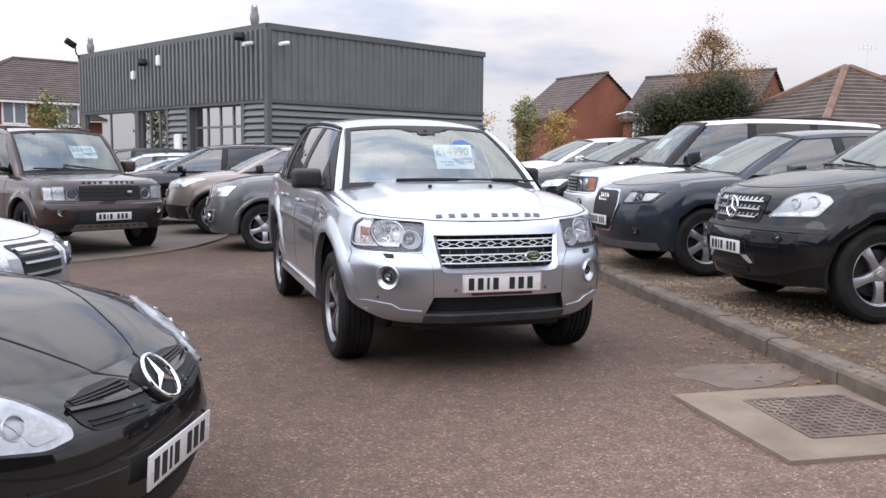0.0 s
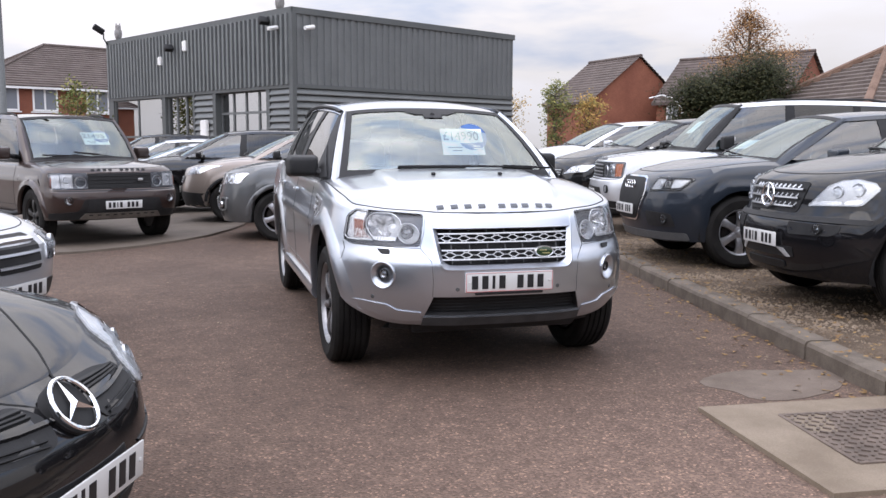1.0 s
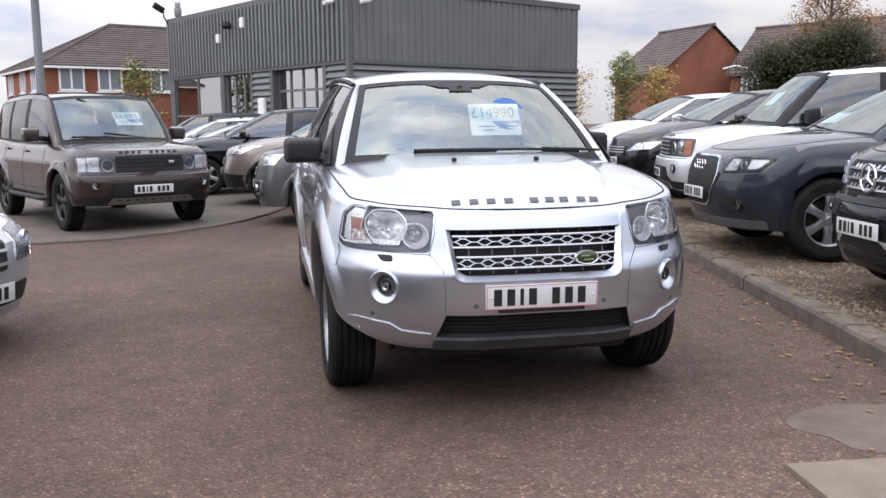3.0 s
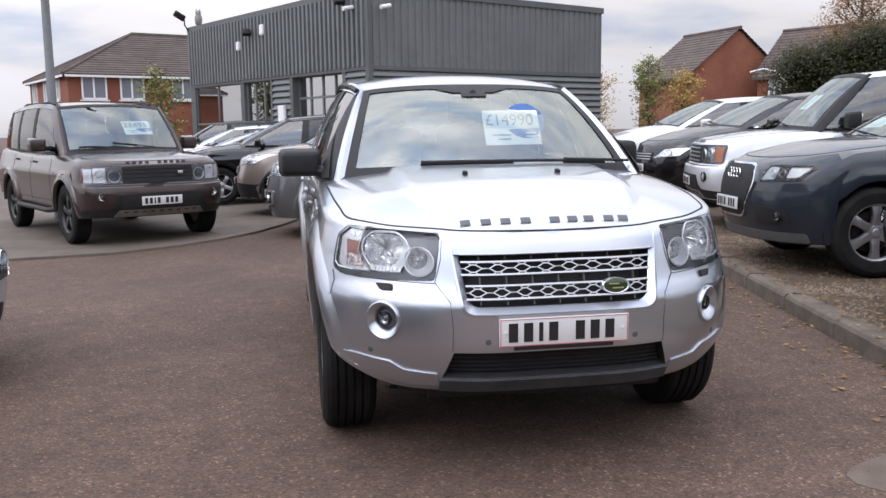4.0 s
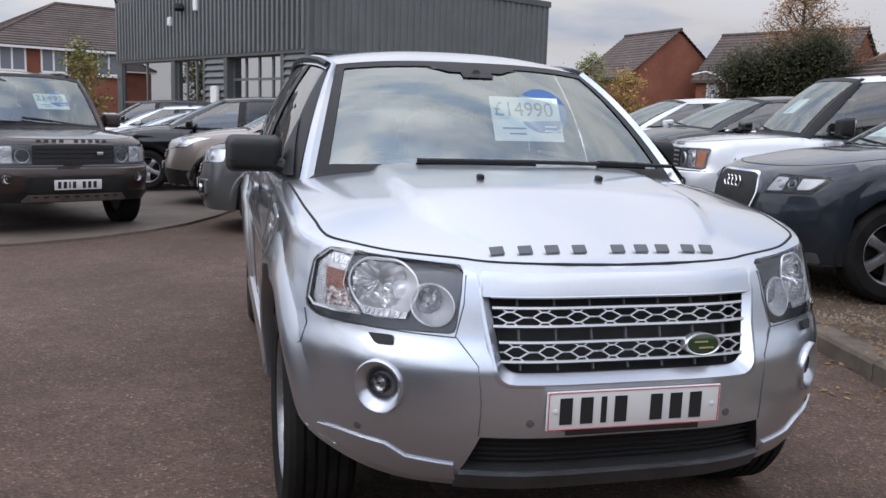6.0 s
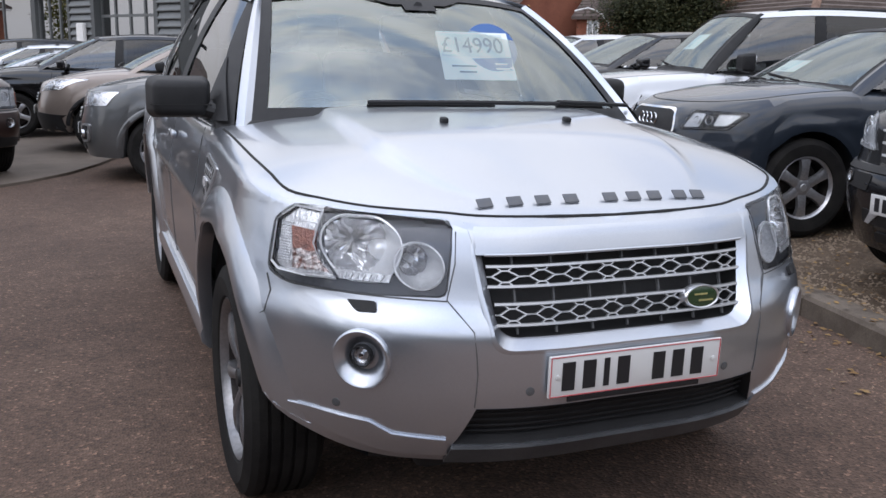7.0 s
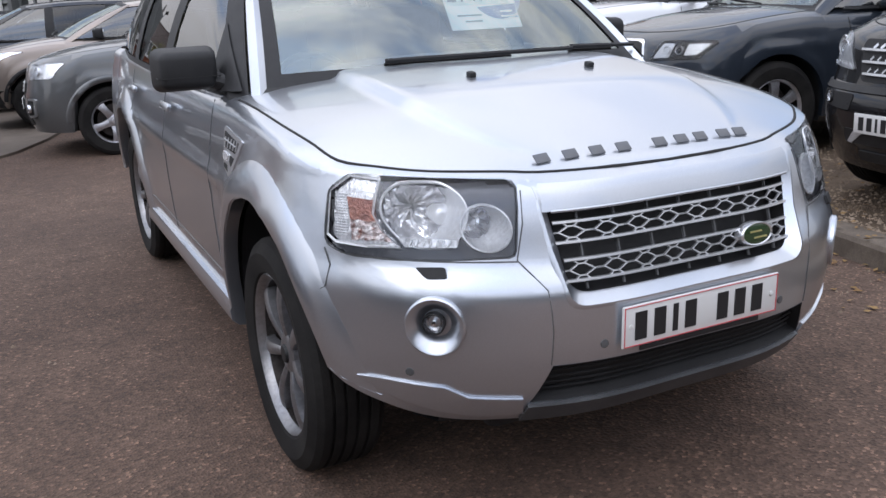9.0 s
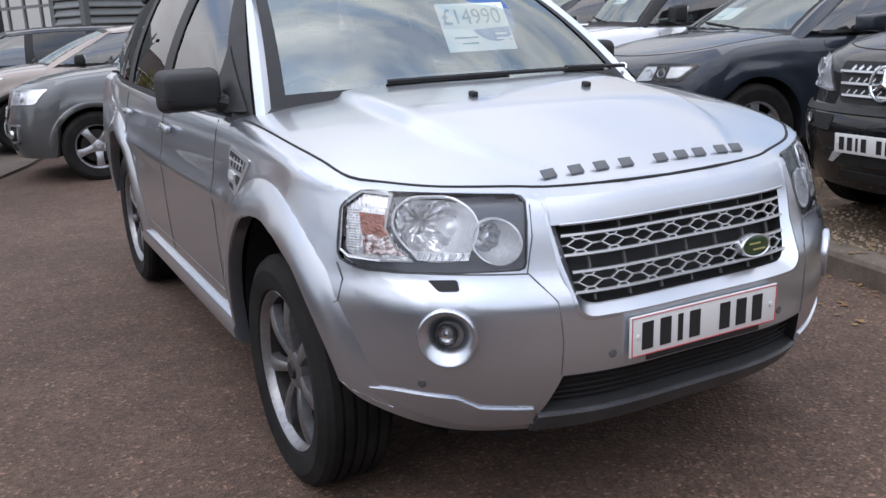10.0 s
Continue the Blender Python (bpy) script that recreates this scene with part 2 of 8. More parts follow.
def tube(bm, pts, r, n=8, cap=True):
    pts = [Vector(p) for p in pts]
    rows = []
    for i, p in enumerate(pts):
        d = (pts[min(i + 1, len(pts) - 1)] - pts[max(i - 1, 0)]).normalized()
        a = d.orthogonal().normalized() if i == 0 else (a - d * a.dot(d)).normalized()
        b = d.cross(a)
        rr = r[i] if isinstance(r, (list, tuple)) else r
        rows.append([p + (a * math.cos(2 * math.pi * k / n) + b * math.sin(2 * math.pi * k / n)) * rr for k in range(n)])
    vs = grid(bm, rows, close=True)
    if cap:
        bm.faces.new(vs[0][::-1])
        bm.faces.new(vs[-1])


def cur(pts, x):
    """Smooth curve through (x, y) points: cubic between, flat beyond."""
    if x <= pts[0][0]:
        return pts[0][1]
    if x >= pts[-1][0]:
        return pts[-1][1]
    i = max(k for k in range(len(pts) - 1) if pts[k][0] <= x)

    def slope(k):
        a, b = pts[max(k - 1, 0)], pts[min(k + 1, len(pts) - 1)]
        return (b[1] - a[1]) / (b[0] - a[0])
    (x0, y0), (x1, y1) = pts[i], pts[i + 1]
    h = x1 - x0
    t = (x - x0) / h
    return y0 * (2 * t**3 - 3 * t * t + 1) + slope(i) * h * (t**3 - 2 * t * t + t) + y1 * (3 * t * t - 2 * t**3) + slope(i + 1) * h * (t**3 - t * t)


def rounded(pts, r, n=4):
    """A polygon's corners rounded by about r."""
    out = []
    for i, p in enumerate(pts):
        a, b, p = Vector(pts[i - 1]), Vector(pts[(i + 1) % len(pts)]), Vector(p)
        ra = min(r, (a - p).length * 0.45, (b - p).length * 0.45)
        q0, q1 = p + (a - p).normalized() * ra, p + (b - p).normalized() * ra
        out += [tuple((1 - t) ** 2 * q0 + 2 * t * (1 - t) * p + t * t * q1) for t in [k / n for k in range(n + 1)]]
    return out


def rect(x0, z0, x1, z1, r=0.01):
    return rounded([(x0, z0), (x1, z0), (x1, z1), (x0, z1)], r)


def mirror(pts):
    return [(-x, z) for x, z in pts][::-1]


def disc_points(cx, cz, r, n=24, squash=1.0):
    return [(cx + r * math.cos(2 * math.pi * k / n), cz + r * squash * math.sin(2 * math.pi * k / n)) for k in range(n)]
# ---------------------------------------------------------------- cars
# A car's own axes: x to its left, y from its nose to its tail, z up; its nose stands at y = 0.
def face_out(bm, m):
    """Turn a dome's faces towards the z axis of its pose."""
    bm.normal_update()
    z = m.to_3x3() @ Vector((0, 0, 1))
    if sum(f.normal.dot(z) for f in bm.faces) < 0:
        bmesh.ops.reverse_faces(bm, faces=bm.faces)


class Car:
    def __init__(self, spec, m, label, group):
        self.s = spec
        self.ob = thing("car", m, label, "car", group)
        self.paint = spec["paint"]
        self.axles = (spec["fo"], spec["fo"] + spec["wb"])
        self.shell()

    # -- the painted shell
    def plan(self, th, z, rear=False):
        s = self.s
        w = cur(s["width"], z)
        d, n = (s["rear_depth"], 2.6) if rear else (s["depth"], s["square"])
        a = max(math.sin(th), 0) ** (2 / n)
        b = max(math.cos(th), 0) ** (2 / n)
        y = cur(s["nose"], z) + d * (1 - b)
        if s.get("flat") and not rear:
            y += s["flat"] * math.exp(-d * (1 - b) / 0.022)
        if rear:
            y = s["L"] - 0.02 - 0.06 * max(0, z - 0.75) - d * (1 - b)
        return w * a, y

    def shoulder(self, y):
        return cur(self.s["shoulder"], y)

    def bottom(self, y):
        s = self.s
        z = s["sill"] if s["fo"] < y < s["fo"] + s["wb"] else s["under"] if y < s["fo"] else s["sill"] + 0.1
        if s.get("flat") and y < s["fo"]:
            z += 0.13 * min(1.0, max(0.0, (y - 0.13) / 0.30)) ** 1.6
        for c in self.axles:
            if abs(y - c) < s["Ra"]:
                z = max(z, s["R"] + s.get("tall", 1.0) * math.sqrt(s["Ra"] ** 2 - (y - c) ** 2))
        return z

    def shell(self):
        s = self.s
        NF, NL = s.get("nf", 12), s.get("nl", 14)
        stations = [("f", math.pi / 2 * k / NF) for k in range(NF + 1)]
        y0, y1 = s["depth"] + 0.12, s["L"] - s["rear_depth"] - 0.04
        ys = {round(y0 + (y1 - y0) * k / 34, 4) for k in range(1, 34)}
        ys |= {round(c + s["Ra"] * math.cos(math.pi * k / 22), 4) for c in self.axles for k in range(23)}
        ys |= {round(v, 4) for v in s["doors"]}
        stations += [("s", y) for y in sorted(ys) if y0 < y < y1]
        stations += [("r", math.pi / 2 * k / 6) for k in range(6, -1, -1)]
        r = s["edge"]
        cols = []
        for kind, v in stations:
            if kind == "s":
                ym = v
            else:
                ym = self.plan(v, 0.7, kind == "r")[1]
            zb, zs = self.bottom(ym), self.shoulder(ym)
            if kind == "f":
                zs = self.shoulder(self.plan(v, zs)[1])
            col = []
            for k in range(NL + 1):
                t = k / NL
                t = t ** 0.9
                z = zb + (zs - zb) * t
                dd = zs - z
                inset = 0.0
                if dd < r:
                    inset = r - math.sqrt(max(0, r * r - (r - dd) ** 2))
                if kind == "s":
                    x, y = cur(s["width"], z), v
                    x -= s.get("tail_in", 0.06) * max(0, (v - 0.75 * s["L"]) / (0.25 * s["L"])) ** 2 + s.get("nose_in", 0.03) * max(0, (1.3 - v)) ** 2
                    # waist crease and door hollow
                    x += 0.010 * math.exp(-((z - s["crease"]) / 0.035) ** 2)
                else:
                    x, y = self.plan(v, z, kind == "r")
                    if kind == "f":
                        x -= s.get("nose_in", 0.03) * max(0, (1.3 - y)) ** 2 * (x / s["W"])
                # arch lips
                for c in self.axles:
                    q = math.hypot(y - c, (z - s["R"]) / s.get("tall", 1.0))
                    if kind != "r" and x > 0.55 * s["W"]:
                        x += s["flare"] * math.exp(-((q - s["Ra"] - 0.02) / 0.055) ** 2) * min(1, (x / s["W"] - 0.55) / 0.3)
                sc = 1 - inset / max(s["W"], 0.1)
                x = x * sc
                if kind == "f":
                    y += inset * math.cos(v)
                if kind == "r":
                    y -= inset * math.cos(v)
                col.append((x, y, z))
            # a lip turned in below
            lip = (col[0][0] * 0.955, col[0][1] + (0.03 if kind == "f" else 0), col[0][2] + (0.012 if zb < 0.5 else 0.0))
            cols.append([lip] + col)
        self.cols, self.stations = cols, stations
        bm = bmesh.new()
        grid(bm, cols)
        grid(bm, [[(-x, y, z) for x, y, z in c] for c in cols], flip=True)
        # bonnet
        hood_rows = []
        ch = s["cowl"]
        top = [c[-1] for c in cols if c[-1][1] <= ch + 0.25]
        for x, y, z in top:
            cr = s["crown"] * min(1, max(0, (y - top[0][1]) / 0.5)) ** 0.6
            row = []
            NH = s.get("nh", 12)
            for k in range(-NH, NH + 1):
                u = k / NH
                zz = z + cr * (1 - abs(u) ** 2.6)
                # raised power lines along the bonnet
                if s.get("lines"):
                    lu = s["lines"][0] + s["lines"][1] * (y - 0.2)
                    zz += s["lines"][2] * (1 / (1 + math.exp((abs(u) - lu) / s["lines"][3]))) * min(1, max(0, (y - 0.25) / 0.4))
                row.append((x * u, y, zz))
            hood_rows.append(row)
        self.hood_rows = hood_rows
        grid(bm, hood_rows)
        bmesh.ops.remove_doubles(bm, verts=bm.verts, dist=0.0005)
        bmesh.ops.recalc_face_normals(bm, faces=bm.faces)
        bm.normal_update()
        self.bvh = BVHTree.FromBMesh(bm)
        for poly in s.get("holes", ()):
            self.cut(bm, poly)
        bm.faces.ensure_lookup_table()
        bm.verts.index_update()
        # cut the shell into its panels
        regions = {}
        d = s["doors"]
        for f in bm.faces:
            c = f.calc_center_median()
            n = f.normal
            if n.z > 0.55 and c.y < ch + 0.3 and c.z > self.shoulder(c.y) - 0.02:
                key = ("bonnet", 0)
            elif c.y < s["fo"] - 0.15 and c.z < s["bumper_top"]:
                key = ("bumper", 0)
            elif c.y > s["L"] - s["rear_depth"] - 0.05 and c.z < 0.75:
                key = ("bumper", 1)
            elif d[0] < c.y < d[1] and c.z > s["sill"] + 0.14:
                key = ("door", 1 if c.x > 0 else -1)
            elif len(d) > 2 and d[1] < c.y < d[2] and c.z > s["sill"] + 0.14 and c.z > self.bottom(c.y) + 0.03:
                key = ("door", 2 if c.x > 0 else -2)
            else:
                key = ("body", 0)
            regions.setdefault(key, []).append(f)
        self.panels = {}
        for key, faces in sorted(regions.items()):
            b2 = bmesh.new()
            vm = {}
            for f in faces:
                vs = []
                for v in f.verts:
                    if v.index not in vm:
                        vm[v.index] = b2.verts.new(v.co)
                    vs.append(vm[v.index])
                b2.faces.new(vs)
            mat = s.get("bumper_mat", self.paint) if key[0] == "bumper" else self.paint
            self.panels[key] = part(key[0], b2, mat, self.ob, sharp=50)
        bm.free()

    def cut(self, bm, poly):
        """Cut a convex outline, seen from the front, out of the shell."""
        cx, cz = sum(p[0] for p in poly) / len(poly), sum(p[1] for p in poly) / len(poly)
        x0, x1 = min(p[0] for p in poly) - 0.05, max(p[0] for p in poly) + 0.05
        z0, z1 = min(p[1] for p in poly) - 0.05, max(p[1] for p in poly) + 0.05

        def near():
            return [f for f in bm.faces if f.normal.y < 0.2 and f.calc_center_median().y < 1.0 and any(x0 < v.co.x < x1 and z0 < v.co.z < z1 for v in f.verts)]
        planes = []
        for a, b in zip(poly, poly[1:] + poly[:1]):
            n = Vector((b[1] - a[1], 0, a[0] - b[0])).normalized()
            if n.dot(Vector((cx - a[0], 0, cz - a[1]))) > 0:
                n = -n
            planes.append((Vector((a[0], 0, a[1])), n))
        for co, no in planes:
            fs = near()
            geom = list({e for f in fs for e in f.edges}) + fs + list({v for f in fs for v in f.verts})
            bmesh.ops.bisect_plane(bm, geom=geom, dist=1e-5, plane_co=co, plane_no=no)
        inside = [f for f in near() if all((f.calc_center_median() - co).dot(no) < 1e-4 for co, no in planes)]
        bmesh.ops.delete(bm, geom=inside, context="FACES")

    # -- things laid on the shell
    def hit(self, a, b, axis):
        if axis == "f":
            o, d = Vector((a, -1.5, b)), Vector((0, 1, 0))
        elif axis == "t":
            o, d = Vector((a, b, 3)), Vector((0, 0, -1))
        else:
            sg = 1 if axis == "l" else -1
            o, d = Vector((sg * 2.5, a, b)), Vector((-sg, 0, 0))
        h, n, i, q = self.bvh.ray_cast(o, d)
        if h is None:
            h, n, i, q = self.bvh.find_nearest(o + d * (1.7 if axis == "f" else 1.6))
        if n.dot(d) > 0:
            n = -n
        return h, n

    def panel(self, name, pts, axis, mat, off=0.004, deep=None, res=0.06, parent=None, label="", hole=None, sharp=40):
        """A plate that follows the shell: an outline seen along the axis, standing off by off, with sides down to the shell."""
        bm = bmesh.new()
        f = bm.faces.new([bm.verts.new((a, b, 0)) for a, b in pts])
        lo = [min(p[i] for p in pts) for i in (0, 1)]
        hi = [max(p[i] for p in pts) for i in (0, 1)]
        for i in (0, 1):
            k = max(1, int((hi[i] - lo[i]) / res))
            for j in range(1, k):
                co, no = Vector((0, 0, 0)), Vector((0, 0, 0))
                co[i], no[i] = lo[i] + (hi[i] - lo[i]) * j / k, 1
                bmesh.ops.bisect_plane(bm, geom=bm.verts[:] + bm.edges[:] + bm.faces[:], dist=1e-5, plane_co=co, plane_no=no)
        norms = {}
        for v in bm.verts:
            h, n = self.hit(v.co.x, v.co.y, axis)
            norms[v] = n
            v.co = h + n * off
        rim = [e for e in bm.edges if e.is_boundary]
        ext = bmesh.ops.extrude_edge_only(bm, edges=rim)["geom"]
        for v in ext:
            if isinstance(v, bmesh.types.BMVert):
                e = [q for q in v.link_edges if q.other_vert(v) in norms]
                n = norms[e[0].other_vert(v)] if e else Vector((0, -1, 0))
                v.co = v.co - n * (deep if deep is not None else off + 0.006)
        bmesh.ops.recalc_face_normals(bm, faces=bm.faces)
        bm.normal_update()
        if sum(f.normal.dot(norms[v]) for f in bm.faces for v in f.verts if v in norms and len([q for q in f.verts if q in norms]) == len(f.verts)) < 0:
            bmesh.ops.reverse_faces(bm, faces=bm.faces)
        return part(name, bm, mat, parent or self.ob, label, sharp)

    def seam(self, name, pts, axis, width=0.007, mat=None, off=0.0025, both=False, parent=None, step=0.04, label="", base=0.0):
        """A thin strip along a line on the shell."""
        for sg in ((1, -1) if both else (1,)):
            bm = bmesh.new()
            rows = []
            P = [Vector(p) for p in pts]
            dense = []
            for a, b in zip(P, P[1:]):
                k = max(1, int((b - a).length / step))
                dense += [a.lerp(b, j / k) for j in range(k)]
            dense.append(P[-1])
            for i, p in enumerate(dense):
                t = (dense[min(i + 1, len(dense) - 1)] - dense[max(i - 1, 0)]).normalized()
                q = Vector((-t.y, t.x)) * width / 2
                row = []
                for e, o in ((1, 0), (0.6, off), (-0.6, off), (-1, 0)):
                    a, b = p + q * e
                    ax = axis
                    if sg < 0:
                        ax = {"l": "r", "r": "l"}.get(axis, axis)
                        if axis in "ft":
                            a = -a
                    h, n = self.hit(a, b, ax)
                    row.append(h + n * (o + base))
                rows.append(row)
            grid(bm, rows)
            bmesh.ops.recalc_face_normals(bm, faces=bm.faces)
            part(name, bm, mat or GAP, parent or self.ob, label, 60)

    def frame_at(self, a, b, axis, off=0.0, lean=0.5):
        """A pose on the shell whose z points out of it; lean: how far it follows the shell's own slope."""
        h, n = self.hit(a, b, axis)
        d = {"f": Vector((0, -1, 0)), "t": Vector((0, 0, 1)), "l": Vector((1, 0, 0)), "r": Vector((-1, 0, 0))}[axis]
        z = (d * (1 - lean) + n * lean).normalized()
        up = Vector((0, 0, 1)) if axis != "t" else Vector((0, 1, 0))
        x = up.cross(z).normalized()
        y = z.cross(x)
        m = Matrix((x, y, z)).transposed().to_4x4()
        m.translation = h + z * off
        return m

    def round_lamp(self, a, b, r, axis="f", off=0.018, lean=0.4, parent=None, name="lamp", ring=SATIN, depth=0.014, label=""):
        """A bowl reflector with a bulb shade, a rim and a domed glass."""
        m = self.frame_at(a, b, axis, off, lean)
        bm = bmesh.new()
        lathe(bm, [(r * 0.94, 0.0), (r * 0.8, -depth * 0.45), (r * 0.5, -depth * 0.85), (r * 0.2, -depth), (0.0005, -depth)], 20, m)
        lamp = part(name, bm, REFLECTOR, parent or self.ob, label)
        bm = bmesh.new()
        lathe(bm, [(r * 0.92, -0.004), (r * 0.93, 0.006), (r, 0.007), (r * 1.04, 0.0), (r * 1.04, -0.02)], 24, m)
        part("rim", bm, ring, lamp)
        bm = bmesh.new()
        lathe(bm, [(0.0005, 0.012), (r * 0.4, 0.011), (r * 0.75, 0.007), (r * 0.93, 0.001)], 20, m)
        face_out(bm, m)
        part("lens", bm, LENS, lamp)
        bm = bmesh.new()
        lathe(bm, [(0.0005, -depth * 0.2), (r * 0.16, -depth * 0.25), (r * 0.2, -depth * 0.6), (r * 0.2, -depth)], 12, m)
        part("bulb_shade", bm, CHROME, lamp)
        return lamp

    def slab(self, name, a, b, w, h, axis, mat, off, thick=0.01, bevel=0.004, lean=0.3, parent=None, label="", spin=0.0):
        """A small bevelled block on the shell."""
        m = self.frame_at(a, b, axis, off, lean) @ pose(0, 0, 0, 0, 0, spin)
        bm = bmesh.new()
        box(bm, (0, 0, 0), (w, h, thick), bevel)
        bmesh.ops.transform(bm, matrix=m, verts=bm.verts)
        return part(name, bm, mat, parent or self.ob, label)

    def number_plate(self, z, dark=False, a=0.0, lean=0.3, off=0.012, red=False):
        m = self.frame_at(a, z, "f", off, lean)
        bm = bmesh.new()
        box(bm, (0, 0, 0), (0.52, 0.111, 0.008), 0.004)
        bmesh.ops.transform(bm, matrix=m, verts=bm.verts)
        pl = part("number_plate", bm, PLATE, self.ob, "white number plate with black characters")
        xs = [-0.205, -0.145, -0.095, -0.045, 0.062, 0.122, 0.182]
        for i, x in enumerate(xs):
            bm = bmesh.new()
            box(bm, (x, 0, 0.0055), (0.036 if i != 2 else 0.016, 0.074, 0.002))
            bmesh.ops.transform(bm, matrix=m, verts=bm.verts)
            part("bar", bm, INK, pl)
        if red:
            for x, y, w, h in ((0, 0.0515, 0.51, 0.002), (0, -0.0515, 0.51, 0.002), (-0.2545, 0, 0.002, 0.105), (0.2545, 0, 0.002, 0.105)):
                bm = bmesh.new()
                box(bm, (x, y, 0.005), (w, h, 0.0015))
                bmesh.ops.transform(bm, matrix=m, verts=bm.verts)
                part("border", bm, RED, pl)
        for x in (-0.235, 0.235):
            bm = bmesh.new()
            lathe(bm, [(0.007, 0.004), (0.007, 0.007), (0.0005, 0.0085)], 10, m @ pose(x, 0, 0))
            part("screw", bm, PLATE, pl)
        return pl

    # -- glass house
    def top(self, wipers=True, seats=SEATS):
        s = self.s
        g = s["house"]
        bx, tx = g["base_x"], g["top_x"]
        yc, yk, zc, zk = g["cowl_y"], g["corner_y"], g["cowl_z"], g["corner_z"]
        ty, tyk, crown = g["top_y"], g["top_corner_y"], g["crown"]
        roof = g["roof"]

        def ws(u, v):
            a = Vector((u * bx, yc + (yk - yc) * u * u, zc + (zk - zc) * u * u))
            b = Vector((u * tx, ty + (tyk - ty) * u * u, cur(roof, ty + (tyk - ty) * u * u) - crown * abs(u) ** 2.4))
            p = a.lerp(b, v)
            k = 0.045 * 4 * v * (1 - v)
            return p + Vector((0, -k * 0.6, k * 0.6))

        def rail(y):
            q = cur(g["rail_x"], y)
            return Vector((q, y, cur(roof, y) - crown))
        pil = g["pillars"]
        us = [k / (len(pil) - 1) for k in range(len(pil))]

        def side(sg, u, v):
            yb, yr = float(np.interp(u, us, [p[0] for p in pil])), float(np.interp(u, us, [p[1] for p in pil]))
            xb = cur(g["belt_x"], yb)
            a = Vector((xb, yb, self.shoulder(yb) - 0.015 + (zk - self.shoulder(yb) + 0.02) * max(0, 1 - u * 6)))
            b = rail(yr)
            p = a.lerp(b, v)
            p.x += 0.03 * 4 * v * (1 - v)
            return Vector((p.x * sg, p.y, p.z))

        def roof_at(u, v):
            yr = pil[0][1] + (pil[-1][1] - pil[0][1]) * v
            e = rail(yr)
            front = (ty - tyk) * (1 - u * u) * (1 - v)
            y = e.y + front
            return Vector((e.x * u, y, cur(roof, y) - crown * abs(u) ** 2.4))

        def tail(u, v):
            a, b = rail(pil[-1][1]), Vector((cur(g["belt_x"], pil[-1][0]), pil[-1][0], self.shoulder(pil[-1][0]) - 0.02))
            p = a.lerp(b, v)
            bow = 0.10 * (1 - u * u)
            return Vector((p.x * u, p.y + bow, p.z + crown * (1 - abs(u) ** 2.4) * (1 - v)))

        def patch(fn, u0, u1, v0, v1, nu, nv, shift=0.0):
            bm = bmesh.new()
            rows = []
            for i in range(nu + 1):
                rows.append([fn(u0 + (u1 - u0) * i / nu, v0 + (v1 - v0) * j / nv) for j in range(nv + 1)])
            grid(bm, rows)
            bmesh.ops.recalc_face_normals(bm, faces=bm.faces)
            bm.normal_update()
            ctr = Vector((0, 2.5, 1.0))
            if bm.faces and sum(f.normal.dot(f.calc_center_median() - ctr) for f in bm.faces) < 0:
                bmesh.ops.reverse_faces(bm, faces=bm.faces)
                bm.normal_update()
            if shift:
                for v in bm.verts:
                    v.co += v.normal * shift
            return bm

        def ring(fn, nu, nv, us_, vs_, shift):
            """What is left of a patch round a pane."""
            (u0, u1), (v0, v1) = us_, vs_
            bm = bmesh.new()
            U = sorted(set([0 + k / nu for k in range(nu + 1)] + [u0, u1])) if fn != ws else sorted(set([-1 + 2 * k / nu for k in range(nu + 1)] + [u0, u1]))
            V = sorted(set([k / nv for k in range(nv + 1)] + [v0, v1]))
            vs = [[bm.verts.new(fn(u, v)) for v in V] for u in U]
            for i in range(len(U) - 1):
                for j in range(len(V) - 1):
                    um, vm = (U[i] + U[i + 1]) / 2, (V[j] + V[j + 1]) / 2
                    if not (u0 < um < u1 and v0 < vm < v1):
                        bm.faces.new((vs[i][j], vs[i + 1][j], vs[i + 1][j + 1], vs[i][j + 1]))
            bmesh.ops.recalc_face_normals(bm, faces=bm.faces)
            return bm
        ob = self.ob
        screen = part("windscreen", patch(ws, -0.96, 0.96, 0.0, 0.965, 14, 10, -0.004), g.get("screen_mat", WIND_TINT), ob, "clear windscreen reflecting the clouds")
        screen.visible_shadow = False
        band = part("screen_band", ring(ws, 16, 10, *g.get("band", ((-0.93, 0.93), (0.055, 0.93))), 0), TRIM, screen)
        self.ws, self.side = ws, side
        # A pillars, in body colour, from the cowl up into the roof rail
        pmat = g.get("pillar_mat", self.paint)
        for sg in (1, -1):
            bm = bmesh.new()
            rows, outer = [], []
            for k in range(13):
                v = k / 12
                v = v * 1.14 - 0.14
                a, b = ws(sg * 0.972, v), side(sg, 0.006 * (1 - v) + 0.010, v)
                outer.append((a.lerp(b, g.get("pillar_part", 1.0)), b))
                b = outer[-1][0]
                mid = a.lerp(b, 0.45) + Vector((sg * 0.012, -0.015, 0.012))
                rows.append([a, a.lerp(mid, 0.6) + Vector((sg * 0.004, -0.008, 0.006)), mid, mid.lerp(b, 0.5) + Vector((sg * 0.008, 0, 0.002)), b])
            grid(bm, rows, flip=sg < 0)
            bmesh.ops.recalc_face_normals(bm, faces=bm.faces)
            part("pillar", bm, pmat, ob)
